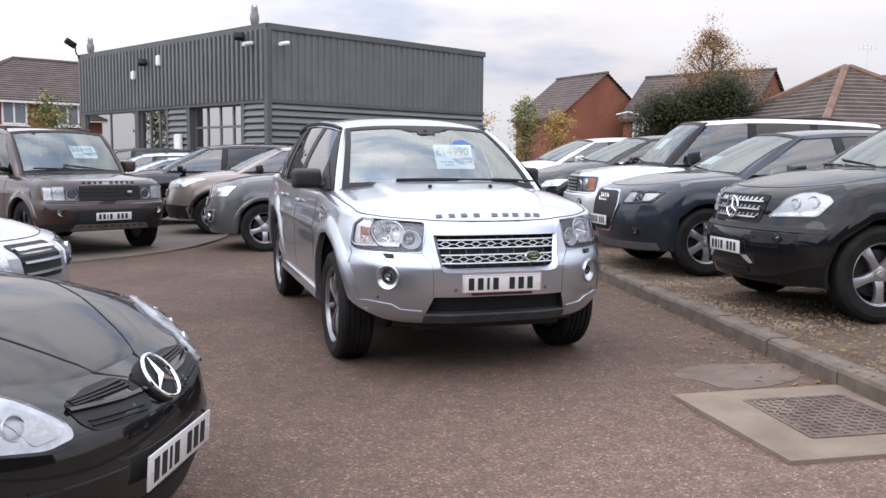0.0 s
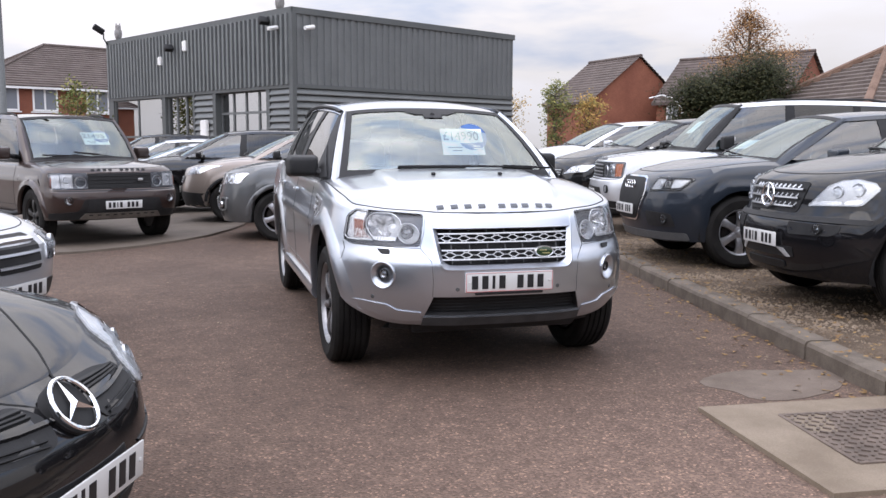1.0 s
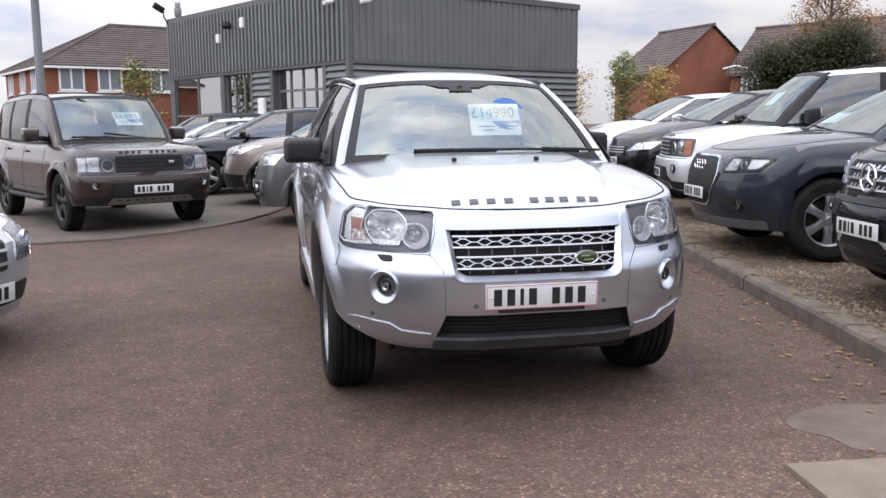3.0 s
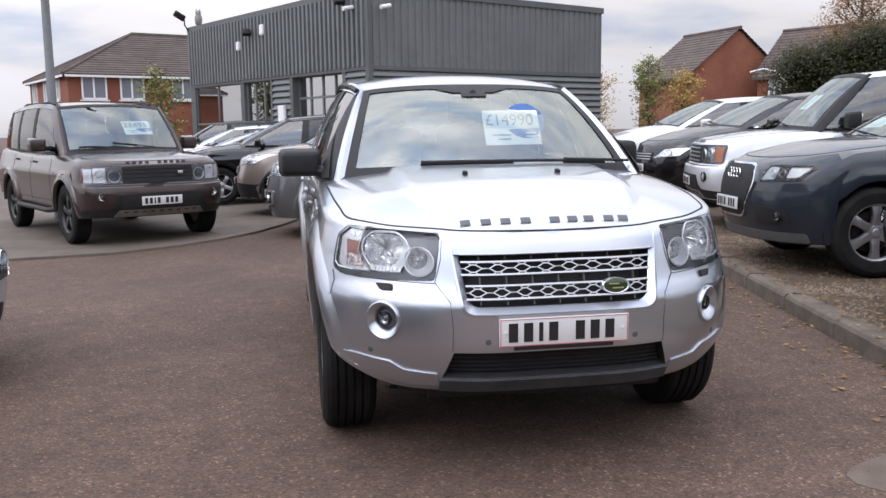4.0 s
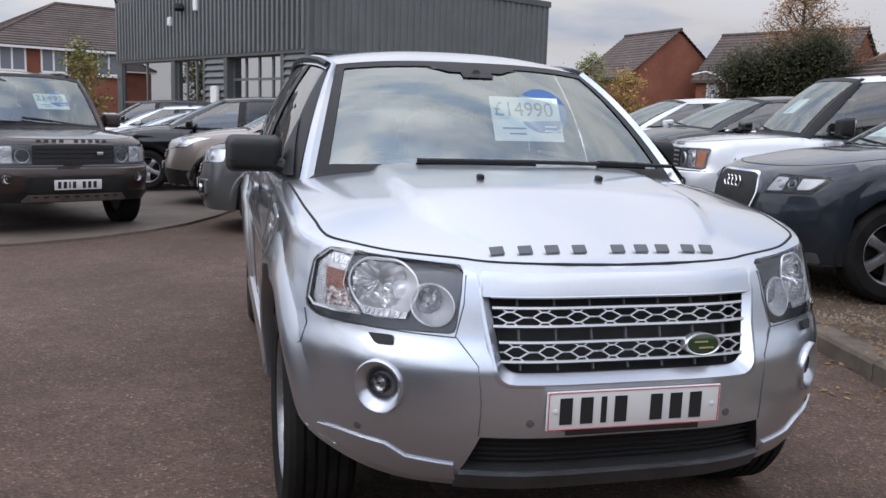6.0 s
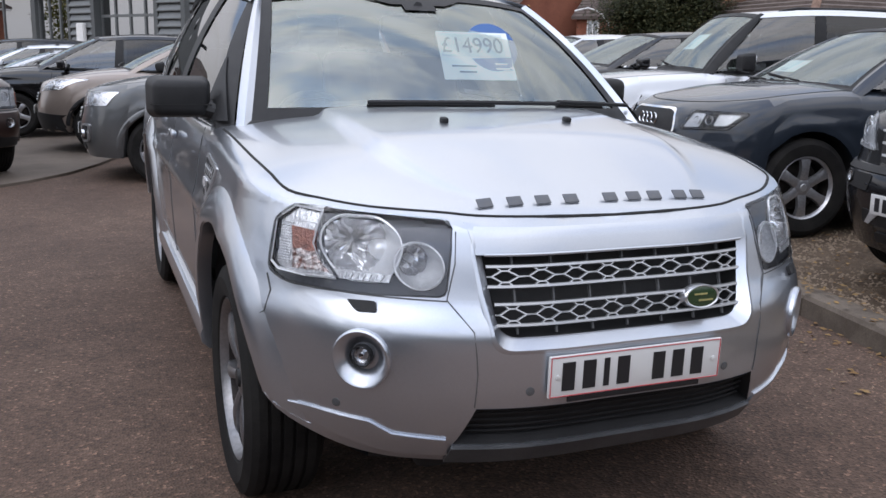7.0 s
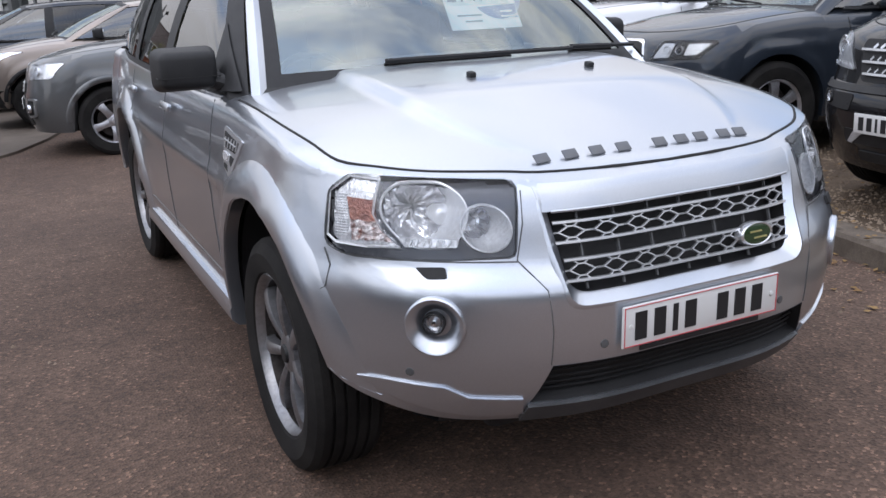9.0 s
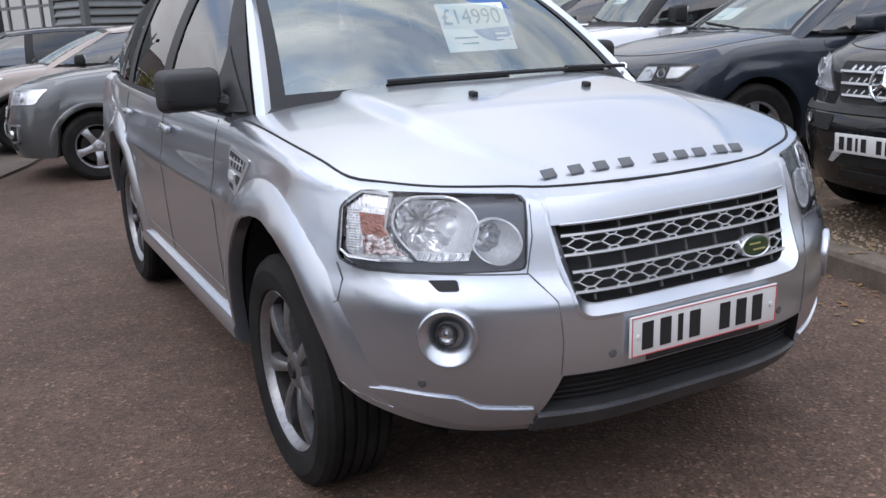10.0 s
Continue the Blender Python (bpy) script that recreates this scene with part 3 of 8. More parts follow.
            if g.get("pillar_part"):
                bm = bmesh.new()
                grid(bm, [[a + Vector((sg * 0.006, 0, 0)), a.lerp(b, 0.5) + Vector((sg * 0.010, 0, 0)), b + Vector((sg * 0.006, 0.02, 0))] for a, b in outer])
                bmesh.ops.recalc_face_normals(bm, faces=bm.faces)
                part("door_frame", bm, TRIM, ob, "black door frame")
            # roof rail strip and side frames
            bm = patch(lambda u, v: side(sg, u, 0.93 + 0.09 * v) + Vector((-sg * 0.012 * v, 0, 0.006)), 0.0, 1.0, 0, 1, 30, 2, 0.004)
            part("roof_edge", bm, g.get("edge_mat", self.paint), ob)
            for i, (kind, mat) in enumerate(g["sides"]):
                u0, u1 = us[i], us[i + 1]
                if kind == "glass":
                    pane = part("side_window", patch(lambda u, v: side(sg, u, v), u0 + (0.016 if i == 0 else 0), u1, 0.03, 0.95, 8, 5, -0.002), mat, ob)
                else:
                    part("pillar", patch(lambda u, v: side(sg, u, v), u0, u1, 0.0, 0.96, 4, 6, 0.003), mat, ob)
            part("waist_strip", patch(lambda u, v: side(sg, u, -0.01 + 0.05 * v), 0.03, 1.0, 0, 1, 26, 1, 0.006), g.get("strip_mat", TRIM), ob)
        part("roof", patch(roof_at, -1, 1, 0, 1, 16, 14), g.get("roof_mat", self.paint), ob)
        part("headlining", patch(roof_at, -0.96, 0.96, 0.03, 0.97, 12, 10, -0.03), LINING, ob)
        part("tailgate", ring(lambda u, v: tail(2 * u - 1, v), 10, 8, (0.08, 0.92), (0.12, 0.86), 0), self.paint, ob)
        part("rear_window", patch(lambda u, v: tail(u, v), -0.84, 0.84, 0.12, 0.86, 8, 4, -0.003), PRIVACY, ob)
        if wipers:
            for p0, p1 in g.get("wipers", (((0.42, 0.0), (-0.28, 0.09)), ((-0.12, 0.0), (-0.80, 0.05)))):
                bm = bmesh.new()
                pts = [ws(p0[0] + (p1[0] - p0[0]) * k / 8, max(0.0, p0[1] + 0.012 + (p1[1] - p0[1]) * k / 8)) + Vector((0, -0.022, 0.028)) for k in range(9)]
                tube(bm, pts, 0.008, 6)
                w = part("wiper", bm, TRIM, ob)
                bm = bmesh.new()
                tube(bm, [p + Vector((0, 0.012, -0.014)) for p in pts[3:]], 0.006, 5)
                part("blade", bm, RUBBER, w)
        bm = bmesh.new()
        rows = [[Vector((u * bx * 1.0, yc + (yk - yc) * u * u - d, zc + (zk - zc) * u * u - q)) for u in [k / 8 - 1 for k in range(17)]] for d, q in ((-0.02, -0.012), (0.03, 0.004), (0.09, 0.008), (0.13, 0.04))]
        grid(bm, rows)
        bmesh.ops.recalc_face_normals(bm, faces=bm.faces)
        part("cowl", bm, TRIM, ob)
        self.cabin(seats)

    def cabin(self, seats):
        s, g, ob = self.s, self.s["house"], self.ob
        W, zc, yc = s["W"], g["cowl_z"], g["corner_y"]
        bm = bmesh.new()
        rows = [[Vector((u * (W - 0.12), y, z - 0.03 * u * u)) for u in [k / 5 - 1 for k in range(11)]] for y, z in ((g["cowl_y"] + 0.02, zc - 0.06), (yc + 0.25, zc - 0.05), (yc + 0.42, zc - 0.07), (yc + 0.5, zc - 0.16), (yc + 0.48, zc - 0.45), (yc + 0.3, 0.4))]
        grid(bm, rows)
        bmesh.ops.recalc_face_normals(bm, faces=bm.faces)
        part("dashboard", bm, PLASTIC, ob)
        bm = bmesh.new()
        end = s["L"] - 0.32
        box(bm, (0, (yc - 0.05 + end) / 2, s["sill"] + 0.06), (2 * W - 0.26, end - yc + 0.05, 0.08), 0.02)
        part("cabin_floor", bm, PLASTIC, ob)
        seat_y = yc + 0.95
        for x, y in ((-0.37, seat_y), (0.37, seat_y), (-0.37, seat_y + 0.95), (0.37, seat_y + 0.95))[:s.get("seats", 4)]:
            bm = bmesh.new()
            box(bm, (x, y + 0.1, s["sill"] + 0.32), (0.5, 0.52, 0.2), 0.06)
            box(bm, (x, y + 0.45, s["sill"] + 0.68), (0.48, 0.15, 0.66), 0.06, pose(0, 0, 0, -14))
            st = part("seat", bm, seats, ob)
            bm = bmesh.new()
            box(bm, (x, y + 0.57, s["sill"] + 1.12), (0.27, 0.1, 0.2), 0.045, pose(0, 0, 0, -10))
            part("headrest", bm, seats, st)
        bm = bmesh.new()
        m = pose(-0.37, yc + 0.62, zc - 0.13, 68)
        lathe(bm, [(0.185 + 0.015 * math.cos(a), 0.015 * math.sin(a)) for a in [2 * math.pi * k / 8 for k in range(9)]], 28, m)
        bmesh.ops.transform(bm, matrix=Matrix(), verts=box(bm, (-0.37, yc + 0.62, zc - 0.13), (0.36, 0.05, 0.03), 0.008, pose(0, 0, 0, 68)))
        part("steering_wheel", bm, PLASTIC, ob)

    # -- running gear
    def wheels(self, spokes=5, style="five", mat=ALLOY, rim_r=None, steer=0.0):
        s, ob = self.s, self.ob
        R, W = s["R"], s["W"]
        rr = rim_r or R * 0.64
        tw = s.get("tyre", 0.23)
        first = None
        for sg in (1, -1):
            for k, y in enumerate(self.axles):
                x = sg * (W - s["tuck"])
                m = Matrix.Translation((x, y, R + s.get("lift", 0.0))) @ pose(0, 0, 0, 0, 0, steer if k == 0 else 0) @ pose(0, 0, 0, 0, 90 if sg > 0 else -90, 0)
                if first is None:
                    first = []
                    bm = bmesh.new()
                    h = tw / 2
                    prof = [(rr * 0.99, -h * 0.8), (rr + 0.03, -h * 0.96), (R - 0.045, -h), (R - 0.012, -h * 0.86), (R, -h * 0.7)]
                    for q in (-0.45, -0.15, 0.15, 0.45):
                        prof += [(R, h * (q - 0.05)), (R - 0.01, h * (q - 0.035)), (R - 0.01, h * (q + 0.035)), (R, h * (q + 0.05))]
                    prof += [(R, h * 0.7), (R - 0.012, h * 0.86), (R - 0.045, h), (rr + 0.03, h * 0.96), (rr + 0.006, h * 0.9), (rr * 0.985, h * 0.78)]
                    lathe(bm, prof, 48)
                    tyre = finish("tyre", bm, RUBBER, 30)
                    bm = bmesh.new()
                    lathe(bm, [(rr * 0.92, h * 0.62), (rr * 0.95, h * 0.78), (rr * 0.99, h * 0.86), (rr * 1.01, h * 0.82)], 48)
                    self.spokes(bm, spokes, style, rr, h)
                    rim = finish("rim", bm, mat, 40)
                    bm = bmesh.new()
                    lathe(bm, [(0.0005, h * 0.74), (0.026, h * 0.73), (0.031, h * 0.66), (0.033, h * 0.5)], 16)
                    cap = finish("hub_cap", bm, SATIN if mat is ALLOY else TRIM)
                    bm = bmesh.new()
                    lathe(bm, [(rr * 0.925, h * 0.62), (rr * 0.9, 0), (rr * 0.93, -h * 0.8)], 40)
                    lathe(bm, [(0.0005, h * 0.02), (rr * 0.74, 0.0), (rr * 0.76, -0.02), (rr * 0.9, -h * 0.6), (0.0005, -h * 0.6)], 32)
                    disc = finish("brake_disc", bm, IRON)
                    first = [tyre, rim, cap, disc]
                wh = new("wheel", first[0])
                wh.parent, wh.matrix_local = ob, m
                wh["label"] = "black tyre on a dark alloy rim" if mat is DARK_ALLOY else "black tyre on a silver alloy rim"
                for nm, me in zip(("rim", "hub_cap", "brake_disc"), first[1:]):
                    c = new(nm, me)
                    c.parent = wh
        # wells and underside
        for sg in (1, -1):
            for y in self.axles:
                bm = bmesh.new()
                ra = s["Ra"] + 0.015
                rows = []
                for k in range(17):
                    a = math.radians(-20 + 220 * k / 16)
                    out = W - 0.05 - (0.16 if s.get("flat") and y < 2 and math.cos(a) < -0.55 else 0.0)
                    rows.append([(sg * x, y + ra * math.cos(a), max(s["R"] + s.get("tall", 1.0) * ra * math.sin(a), s["sill"] - 0.05, s["under"] - 0.005)) for x in (out, W - 0.24, W - 0.42)])
                vs = grid(bm, rows)
                c = bm.verts.new((sg * (W - 0.42), y, s["R"]))
                for a, b in zip(vs, vs[1:]):
                    bm.faces.new((a[2], b[2], c))
                part("wheel_well", bm, TRIM, ob)
        bm = bmesh.new()
        box(bm, (0, s["L"] / 2, s["sill"] + 0.02), (2 * (W - 0.42), s["L"] - 0.5, 0.16), 0.03)
        box(bm, (0, (self.axles[0] + self.axles[1]) / 2, s["sill"] + 0.03), (2 * W - 0.14, s["wb"] - 2 * s["Ra"] - 0.04, 0.06), 0.01)
        part("underside", bm, TRIM, ob)

    def spokes(self, bm, n, style, rr, h):
        r0, r1 = 0.05, rr * 0.95
        for i in range(n):
            for off in ((-0.09, 0.09) if style == "split" else (0,)):
                a = 2 * math.pi * i / n
                rows = []
                for k in range(7):
                    t = k / 6
                    r = r0 + (r1 - r0) * t
                    w = (0.036 - 0.008 * t) if style == "split" else (0.014 + 0.017 * t if style == "wide" else 0.044 - 0.012 * math.sin(math.pi * t) + 0.006 * t)
                    ang = a + off * t
                    d = h * (0.62 + 0.14 * math.sin(math.pi * t * 0.9))
                    c, q = Vector((math.cos(ang), math.sin(ang), 0)), Vector((-math.sin(ang), math.cos(ang), 0))
                    p = c * r
                    rows.append([p + q * w + Vector((0, 0, d - 0.035)), p + q * w * 0.9 + Vector((0, 0, d - 0.006)), p + q * w * 0.35 + Vector((0, 0, d)), p - q * w * 0.35 + Vector((0, 0, d)), p - q * w * 0.9 + Vector((0, 0, d - 0.006)), p - q * w + Vector((0, 0, d - 0.035))])
                grid(bm, rows, flip=True)
        lathe(bm, [(0.0005, h * 0.66), (0.05, h * 0.66), (0.066, h * 0.6), (0.07, h * 0.3)], 20)

    def mirrors(self, y, z, mat=TRIM, size=(0.2, 0.12, 0.16), x=None, sides=(1, -1)):
        for sg in sides:
            bx = (x or cur(self.s["house"]["belt_x"], y)) + 0.0
            bm = bmesh.new()
            vs = box(bm, (0, 0, 0), size, 0.032, None, 4)
            for v in bm.verts:
                if v.co.y > 0:
                    v.co.x *= 1.04
                    v.co.z *= 1.03
                else:
                    v.co.x *= 0.9
                    v.co.z *= 0.88
            bmesh.ops.translate(bm, vec=(sg * (bx + 0.06 + size[0] / 2), y, z), verts=bm.verts)
            mi = part("mirror", bm, mat, self.ob)
            bm = bmesh.new()
            tube(bm, [(sg * (bx - 0.03), y + 0.05, z - 0.05), (sg * (bx + 0.05), y + 0.02, z - 0.045), (sg * (bx + 0.12), y + 0.01, z - 0.03)], [0.04, 0.033, 0.03], 8)
            part("arm", bm, TRIM, mi)
            bm = bmesh.new()
            box(bm, (sg * (bx + 0.06 + size[0] / 2), y + size[1] / 2 + 0.001, z), (size[0] * 0.86, 0.006, size[2] * 0.8), 0.002)
            part("mirror_glass", bm, CHROME, mi)

    def door_lines(self, handle_mat=None, handle_z=None, width=0.007, gap=None):
        s = self.s
        d = s["doors"]
        for ax in "lr":
            zt = lambda y: self.shoulder(y) - 0.02
            for y in d:
                lo = max(s["sill"] + 0.1, self.bottom(y) + 0.02)
                self.seam("door_gap", [(y, lo), (y, zt(y))], ax, width, gap)
            self.seam("door_gap", [(d[0], s["sill"] + 0.13), (d[1], s["sill"] + 0.13)] + ([(d[2] - 0.3, s["sill"] + 0.13)] if len(d) > 2 else []), ax, width, gap)
            for i in range(len(d) - 1):
                y = d[i + 1] - 0.14
                z = handle_z or self.shoulder(y) - 0.13
                key = ("door", (1 if ax == "l" else -1) * (i + 1))
                self.slab("handle", y, z, 0.17, 0.032, ax, handle_mat or self.paint, 0.022, 0.022, 0.009, 1.0, self.panels.get(key), "door handle")

    def arch_mouldings(self, mat, wide=0.06, proud=0.012):
        s = self.s
        for sg, ax in ((1, "l"), (-1, "r")):
            for c in self.axles:
                bm = bmesh.new()
                rows = []
                for k in range(33):
                    a = math.radians(2 + 176 * k / 32)
                    row = []
                    for r, off in ((-0.008, -0.02), (-0.004, proud * 0.4), (0.006, proud), (wide * 0.7, proud), (wide * 0.9, proud * 0.5), (wide, -0.004)):
                        y, z = c + (s["Ra"] + r) * math.cos(a), s["R"] + (s["Ra"] + r) * math.sin(a)
                        h, n = self.hit(y, max(z, self.bottom(y) + 0.004), ax)
                        row.append((h.x + sg * off, y, z))
                    rows.append(row)
                grid(bm, rows)
                bmesh.ops.recalc_face_normals(bm, faces=bm.faces)
                part("arch_moulding", bm, mat, self.ob)

    def bonnet_lines(self, inner=0.94, front_y=0.16, flank=None):
        s = self.s
        pts = []
        for row in self.hood_rows:
            x, y, z = row[-1]
            if y > front_y:
                pts.append((x * inner, y))
        if flank:
            pts = [(cur([(y, x) for x, y in flank], y), y) for y in [flank[0][1] + (flank[-1][1] - flank[0][1]) * (k / 40) ** 1.6 for k in range(41)]]
            pts[0] = flank[0]
        if len(pts) > 2:
            self.seam("bonnet_gap", pts, "t", 0.009, both=True)


def price_sheet(car, u, v, w, h, price="", card=True, steep=0.0):
    """A printed price sheet behind the windscreen."""
    p = car.ws(u, v)
    ex = Vector((1, 0, 0))
    ey = (car.ws(u, v + 0.05) - car.ws(u, v - 0.05)).normalized()
    ey = (ey + Vector((0, 0, steep))).normalized()
    ez = ex.cross(ey).normalized()
    ey = ez.cross(ex)
    m = Matrix((ex, ey, ez)).transposed().to_4x4()
    m.translation = p - ez * 0.045 + Vector((0, 0.17 * h * steep, 0))
    sheet = tagged(new("price_sheet"), "pale printed price sheet behind a car windscreen", "price sheet", "price sheets")
    sheet.matrix_world = car.ob.matrix_world @ m
    if card:
        bm = bmesh.new()
        bm.faces.new([bm.verts.new((a, b, -0.004)) for a, b in disc_points(w * 0.25, h * 0.20, h * 0.52, 36)])
        bmesh.ops.recalc_face_normals(bm, faces=bm.faces)
        part("disc", bm, BLUE_CARD, sheet, "round blue card")
    bm = bmesh.new()
    box(bm, (0, 0, 0), (w, h, 0.002))
    part("sheet", bm, PAPER, sheet)
    if card:
        bm = bmesh.new()
        q = [(a, b) for a, b in disc_points(w * 0.25, h * 0.20, h * 0.52, 36) if b < -h * 0.02 and a < w * 0.496] + [(w * 0.496, -h * 0.30), (w * 0.496, -h * 0.02)]
        q.sort(key=lambda c: math.atan2(c[1] + h * 0.2, c[0] - w * 0.25))
        bm.faces.new([bm.verts.new((a, b, 0.0018)) for a, b in q])
        part("print", bm, BLUE_CARD, sheet)
        for k in range(2):
            bm = bmesh.new()
            box(bm, (w * (0.33 + 0.01 * k), -h * (0.17 + 0.10 * k), 0.0028), (w * (0.17 + 0.03 * k), h * 0.035, 0.001))
            part("bar", bm, PAPER, sheet)
        bm = bmesh.new()
        box(bm, (-w * 0.03, h * 0.22, 0.0018), (w * 0.90, h * 0.47, 0.001))
        part("price_strip", bm, PRICE_STRIP, sheet, "pale grey price strip")
    if price:
        cu = bpy.data.curves.new("price", "FONT")
        cu.body, cu.size, cu.extrude = price, h * 0.46, 0.0006
        cu.align_x, cu.align_y = "CENTER", "CENTER"
        tmp = bpy.data.objects.new("price", cu)
        scene.collection.objects.link(tmp)
        bpy.context.view_layer.update()
        me = bpy.data.meshes.new_from_object(tmp)
        bpy.data.objects.remove(tmp)
        me.materials.clear()
        me.materials.append(PRINT_INK)
        t = new("price", me)
        t.parent = sheet
        xs = [v.co.x for v in me.vertices]
        k = w * 0.93 / (max(xs) - min(xs))
        t.matrix_local = Matrix.Translation((-w * 0.03, h * 0.2, 0.003)) @ Matrix.Diagonal((min(k * 0.92, 1.25), 1, 1, 1))
    for k in range(2):
        bm = bmesh.new()
        box(bm, (-w * (0.2 - 0.04 * k), -h * (0.22 + 0.12 * k), 0.0018), (w * (0.34 - 0.1 * k), h * 0.03, 0.001))
        part("bar", bm, PRINT_INK, sheet)
    return sheet


PRICE_STRIP = base_mat("price_strip", 0.5, 0, (0.60, 0.68, 0.68))[0]
PRINT_INK = base_mat("print_ink", 0.6, 0, (0.05, 0.10, 0.16))[0]


def spec(**kw):
    """A middling tall five-door; every car changes what differs."""
    b = dict(L=4.5, W=0.92, wb=2.66, fo=0.88, R=0.35, Ra=0.405, sill=0.30, under=0.27, edge=0.07, crown=0.06, depth=0.6, rear_depth=0.35,
             square=2.2, crease=0.82, flare=0.012, tuck=0.125, bumper_top=0.70, cowl=1.2, paint=BLACK)
    b.update(kw)
    return b


def house(cowl_y, cowl_z, top_y, peak, base_x, top_x, belt, L, pillars, sides, **kw):
    """The glass house above the shoulder."""
    h = dict(cowl_y=cowl_y, corner_y=cowl_y + 0.2, cowl_z=cowl_z, corner_z=cowl_z - 0.03, top_y=top_y, top_corner_y=top_y + 0.1, base_x=base_x, top_x=top_x,
             crown=0.07, roof=[(top_y, peak - 0.05), (top_y + 0.7, peak), (top_y + 1.6, peak - 0.01), (L - 0.6, peak - 0.05), (L - 0.2, peak - 0.10)],
             rail_x=[(top_y, top_x), (top_y + 0.6, top_x + 0.04), (L - 1.2, top_x + 0.03), (L - 0.2, top_x - 0.03)],
             belt_x=[(cowl_y, base_x + 0.02), (cowl_y + 0.5, belt), (L - 1.0, belt - 0.01), (L - 0.1, belt - 0.1)], pillars=pillars, sides=sides)
    h.update(kw)
    return h
# ---------------------------------------------------------------- the lot
def smooth(a, b, x):
    t = min(1, max(0, (x - a) / (b - a)))
    return t * t * (3 - 2 * t)


def ground_z(x, y):
    """The tarmac rises a little towards the building."""
    rise = cur([(4.8, 0.0), (7.0, 0.021), (9.8, 0.060), (12.0, 0.025), (34.0, 0.025)], y) * (1 - smooth(5.2, 7.0, x))
    return rise - 0.06 * (1 - smooth(1.0, 3.5, x)) * smooth(9.5, 13.0, y)


def bed_z(y):
    """The gravel bed's height: level with the kerb, rising further back."""
    return 0.105 + 0.014 * max(0.0, min(y, 24.0) - 9.5)


def kerb_x(y):
    return 6.35 + 0.2116 * (y - 6.0)


def tarmac():
    m, nt, p = base_mat("tarmac", 0.9, 0, (0.1, 0.09, 0.085))
    big = noise_node(nt, 0.55, 6, 0.6)
    mid = noise_node(nt, 7.0, 5, 0.65)
    fine = nt.nodes.new("ShaderNodeTexVoronoi")
    fine.inputs["Scale"].default_value = 95.0
    tc = nt.nodes.new("ShaderNodeTexCoord")
    nt.links.new(tc.outputs["Object"], fine.inputs["Vector"])
    base = ramp_node(nt, big.outputs["Fac"], [(0.33, (0.070, 0.0425, 0.0295)), (0.66, (0.113, 0.0730, 0.0525))])
    m2 = ramp_node(nt, mid.outputs["Fac"], [(0.3, (0.75, 0.73, 0.72)), (0.7, (1.2, 1.19, 1.18))])
    sep = nt.nodes.new("ShaderNodeSeparateColor")
    nt.links.new(fine.outputs["Color"], sep.inputs[0])
    st = ramp_node(nt, sep.outputs[0], [(0.0, (0.55, 0.53, 0.52)), (0.6, (0.95, 0.95, 0.94)), (0.93, (1.25, 1.24, 1.22)), (1.0, (2.4, 2.3, 2.2))])
    # a paler area round one point, its edge made uneven by the broad noise
    far = nt.nodes.new("ShaderNodeVectorMath")
    far.operation = "DISTANCE"
    far.inputs[1].default_value = (4.9, 3.4, 0.0)
    nt.links.new(tc.outputs["Object"], far.inputs[0])
    wob = nt.nodes.new("ShaderNodeMath")
    wob.operation = "MULTIPLY_ADD"
    wob.inputs[1].default_value = 2.2
    nt.links.new(big.outputs["Fac"], wob.inputs[0])
    nt.links.new(far.outputs["Value"], wob.inputs[2])
    pale_area = nt.nodes.new("ShaderNodeMapRange")
    pale_area.inputs[1].default_value, pale_area.inputs[2].default_value = 2.2, 4.4
    pale_area.inputs[3].default_value, pale_area.inputs[4].default_value = 0.85, 0.0
    nt.links.new(wob.outputs[0], pale_area.inputs[0])
    base = mix_node(nt, pale_area.outputs[0], base, (0.172, 0.115, 0.087))
    col = mix_node(nt, 1.0, mix_node(nt, 1.0, base, m2, "MULTIPLY"), st, "MULTIPLY")
    nt.links.new(col, p.inputs["Base Color"])
    bump_node(nt, p, fine.outputs["Distance"], 0.7, 0.006)
    return m


TARMAC = tarmac()
CONCRETE = worn("concrete", (0.088, 0.068, 0.052), (0.130, 0.104, 0.082), 1.6, 0.85, 0, 120, 0.35, dist=0.004)
SLABC = worn("slab_concrete", (0.158, 0.120, 0.084), (0.225, 0.178, 0.130), 3.0, 0.88, 0, 140, 0.4, dist=0.004)
PATCHC = worn("patch_concrete", (0.105, 0.077, 0.058), (0.152, 0.117, 0.092), 4.0, 0.88, 0, 140, 0.4, dist=0.004)
KERBC = worn("kerb_concrete", (0.082, 0.064, 0.049), (0.152, 0.123, 0.096), 4.0, 0.9, 0, 110, 0.5, dist=0.004)
GRAVEL = worn("gravel_bed", (0.070, 0.046, 0.028), (0.135, 0.094, 0.060), 5.0, 0.95, 0, 70, 0.9, dist=0.02)
CASTIRON = worn("cast_iron", (0.10, 0.075, 0.06), (0.17, 0.13, 0.105), 9.0, 0.75, 0.2, 90, 0.3, dist=0.003)


def lay_ground():
    xs = [-400, -150, -60, -30, -15] + [-8 + 0.4 * k for k in range(46)] + [12, 16, 24, 40, 80, 180, 400]
    ys = [-300, -100, -40, -15] + [-6 + 0.4 * k for k in range(72)] + [26, 32, 40, 60, 100, 200, 500]
    bm = bmesh.new()
    grid(bm, [[(x, y, ground_z(x, y)) for y in ys] for x in xs], flip=True)
    bmesh.ops.recalc_face_normals(bm, faces=bm.faces)
    solid("ground", bm, TARMAC, "worn brown-grey tarmac strewn with grit", "ground", kind="structure")


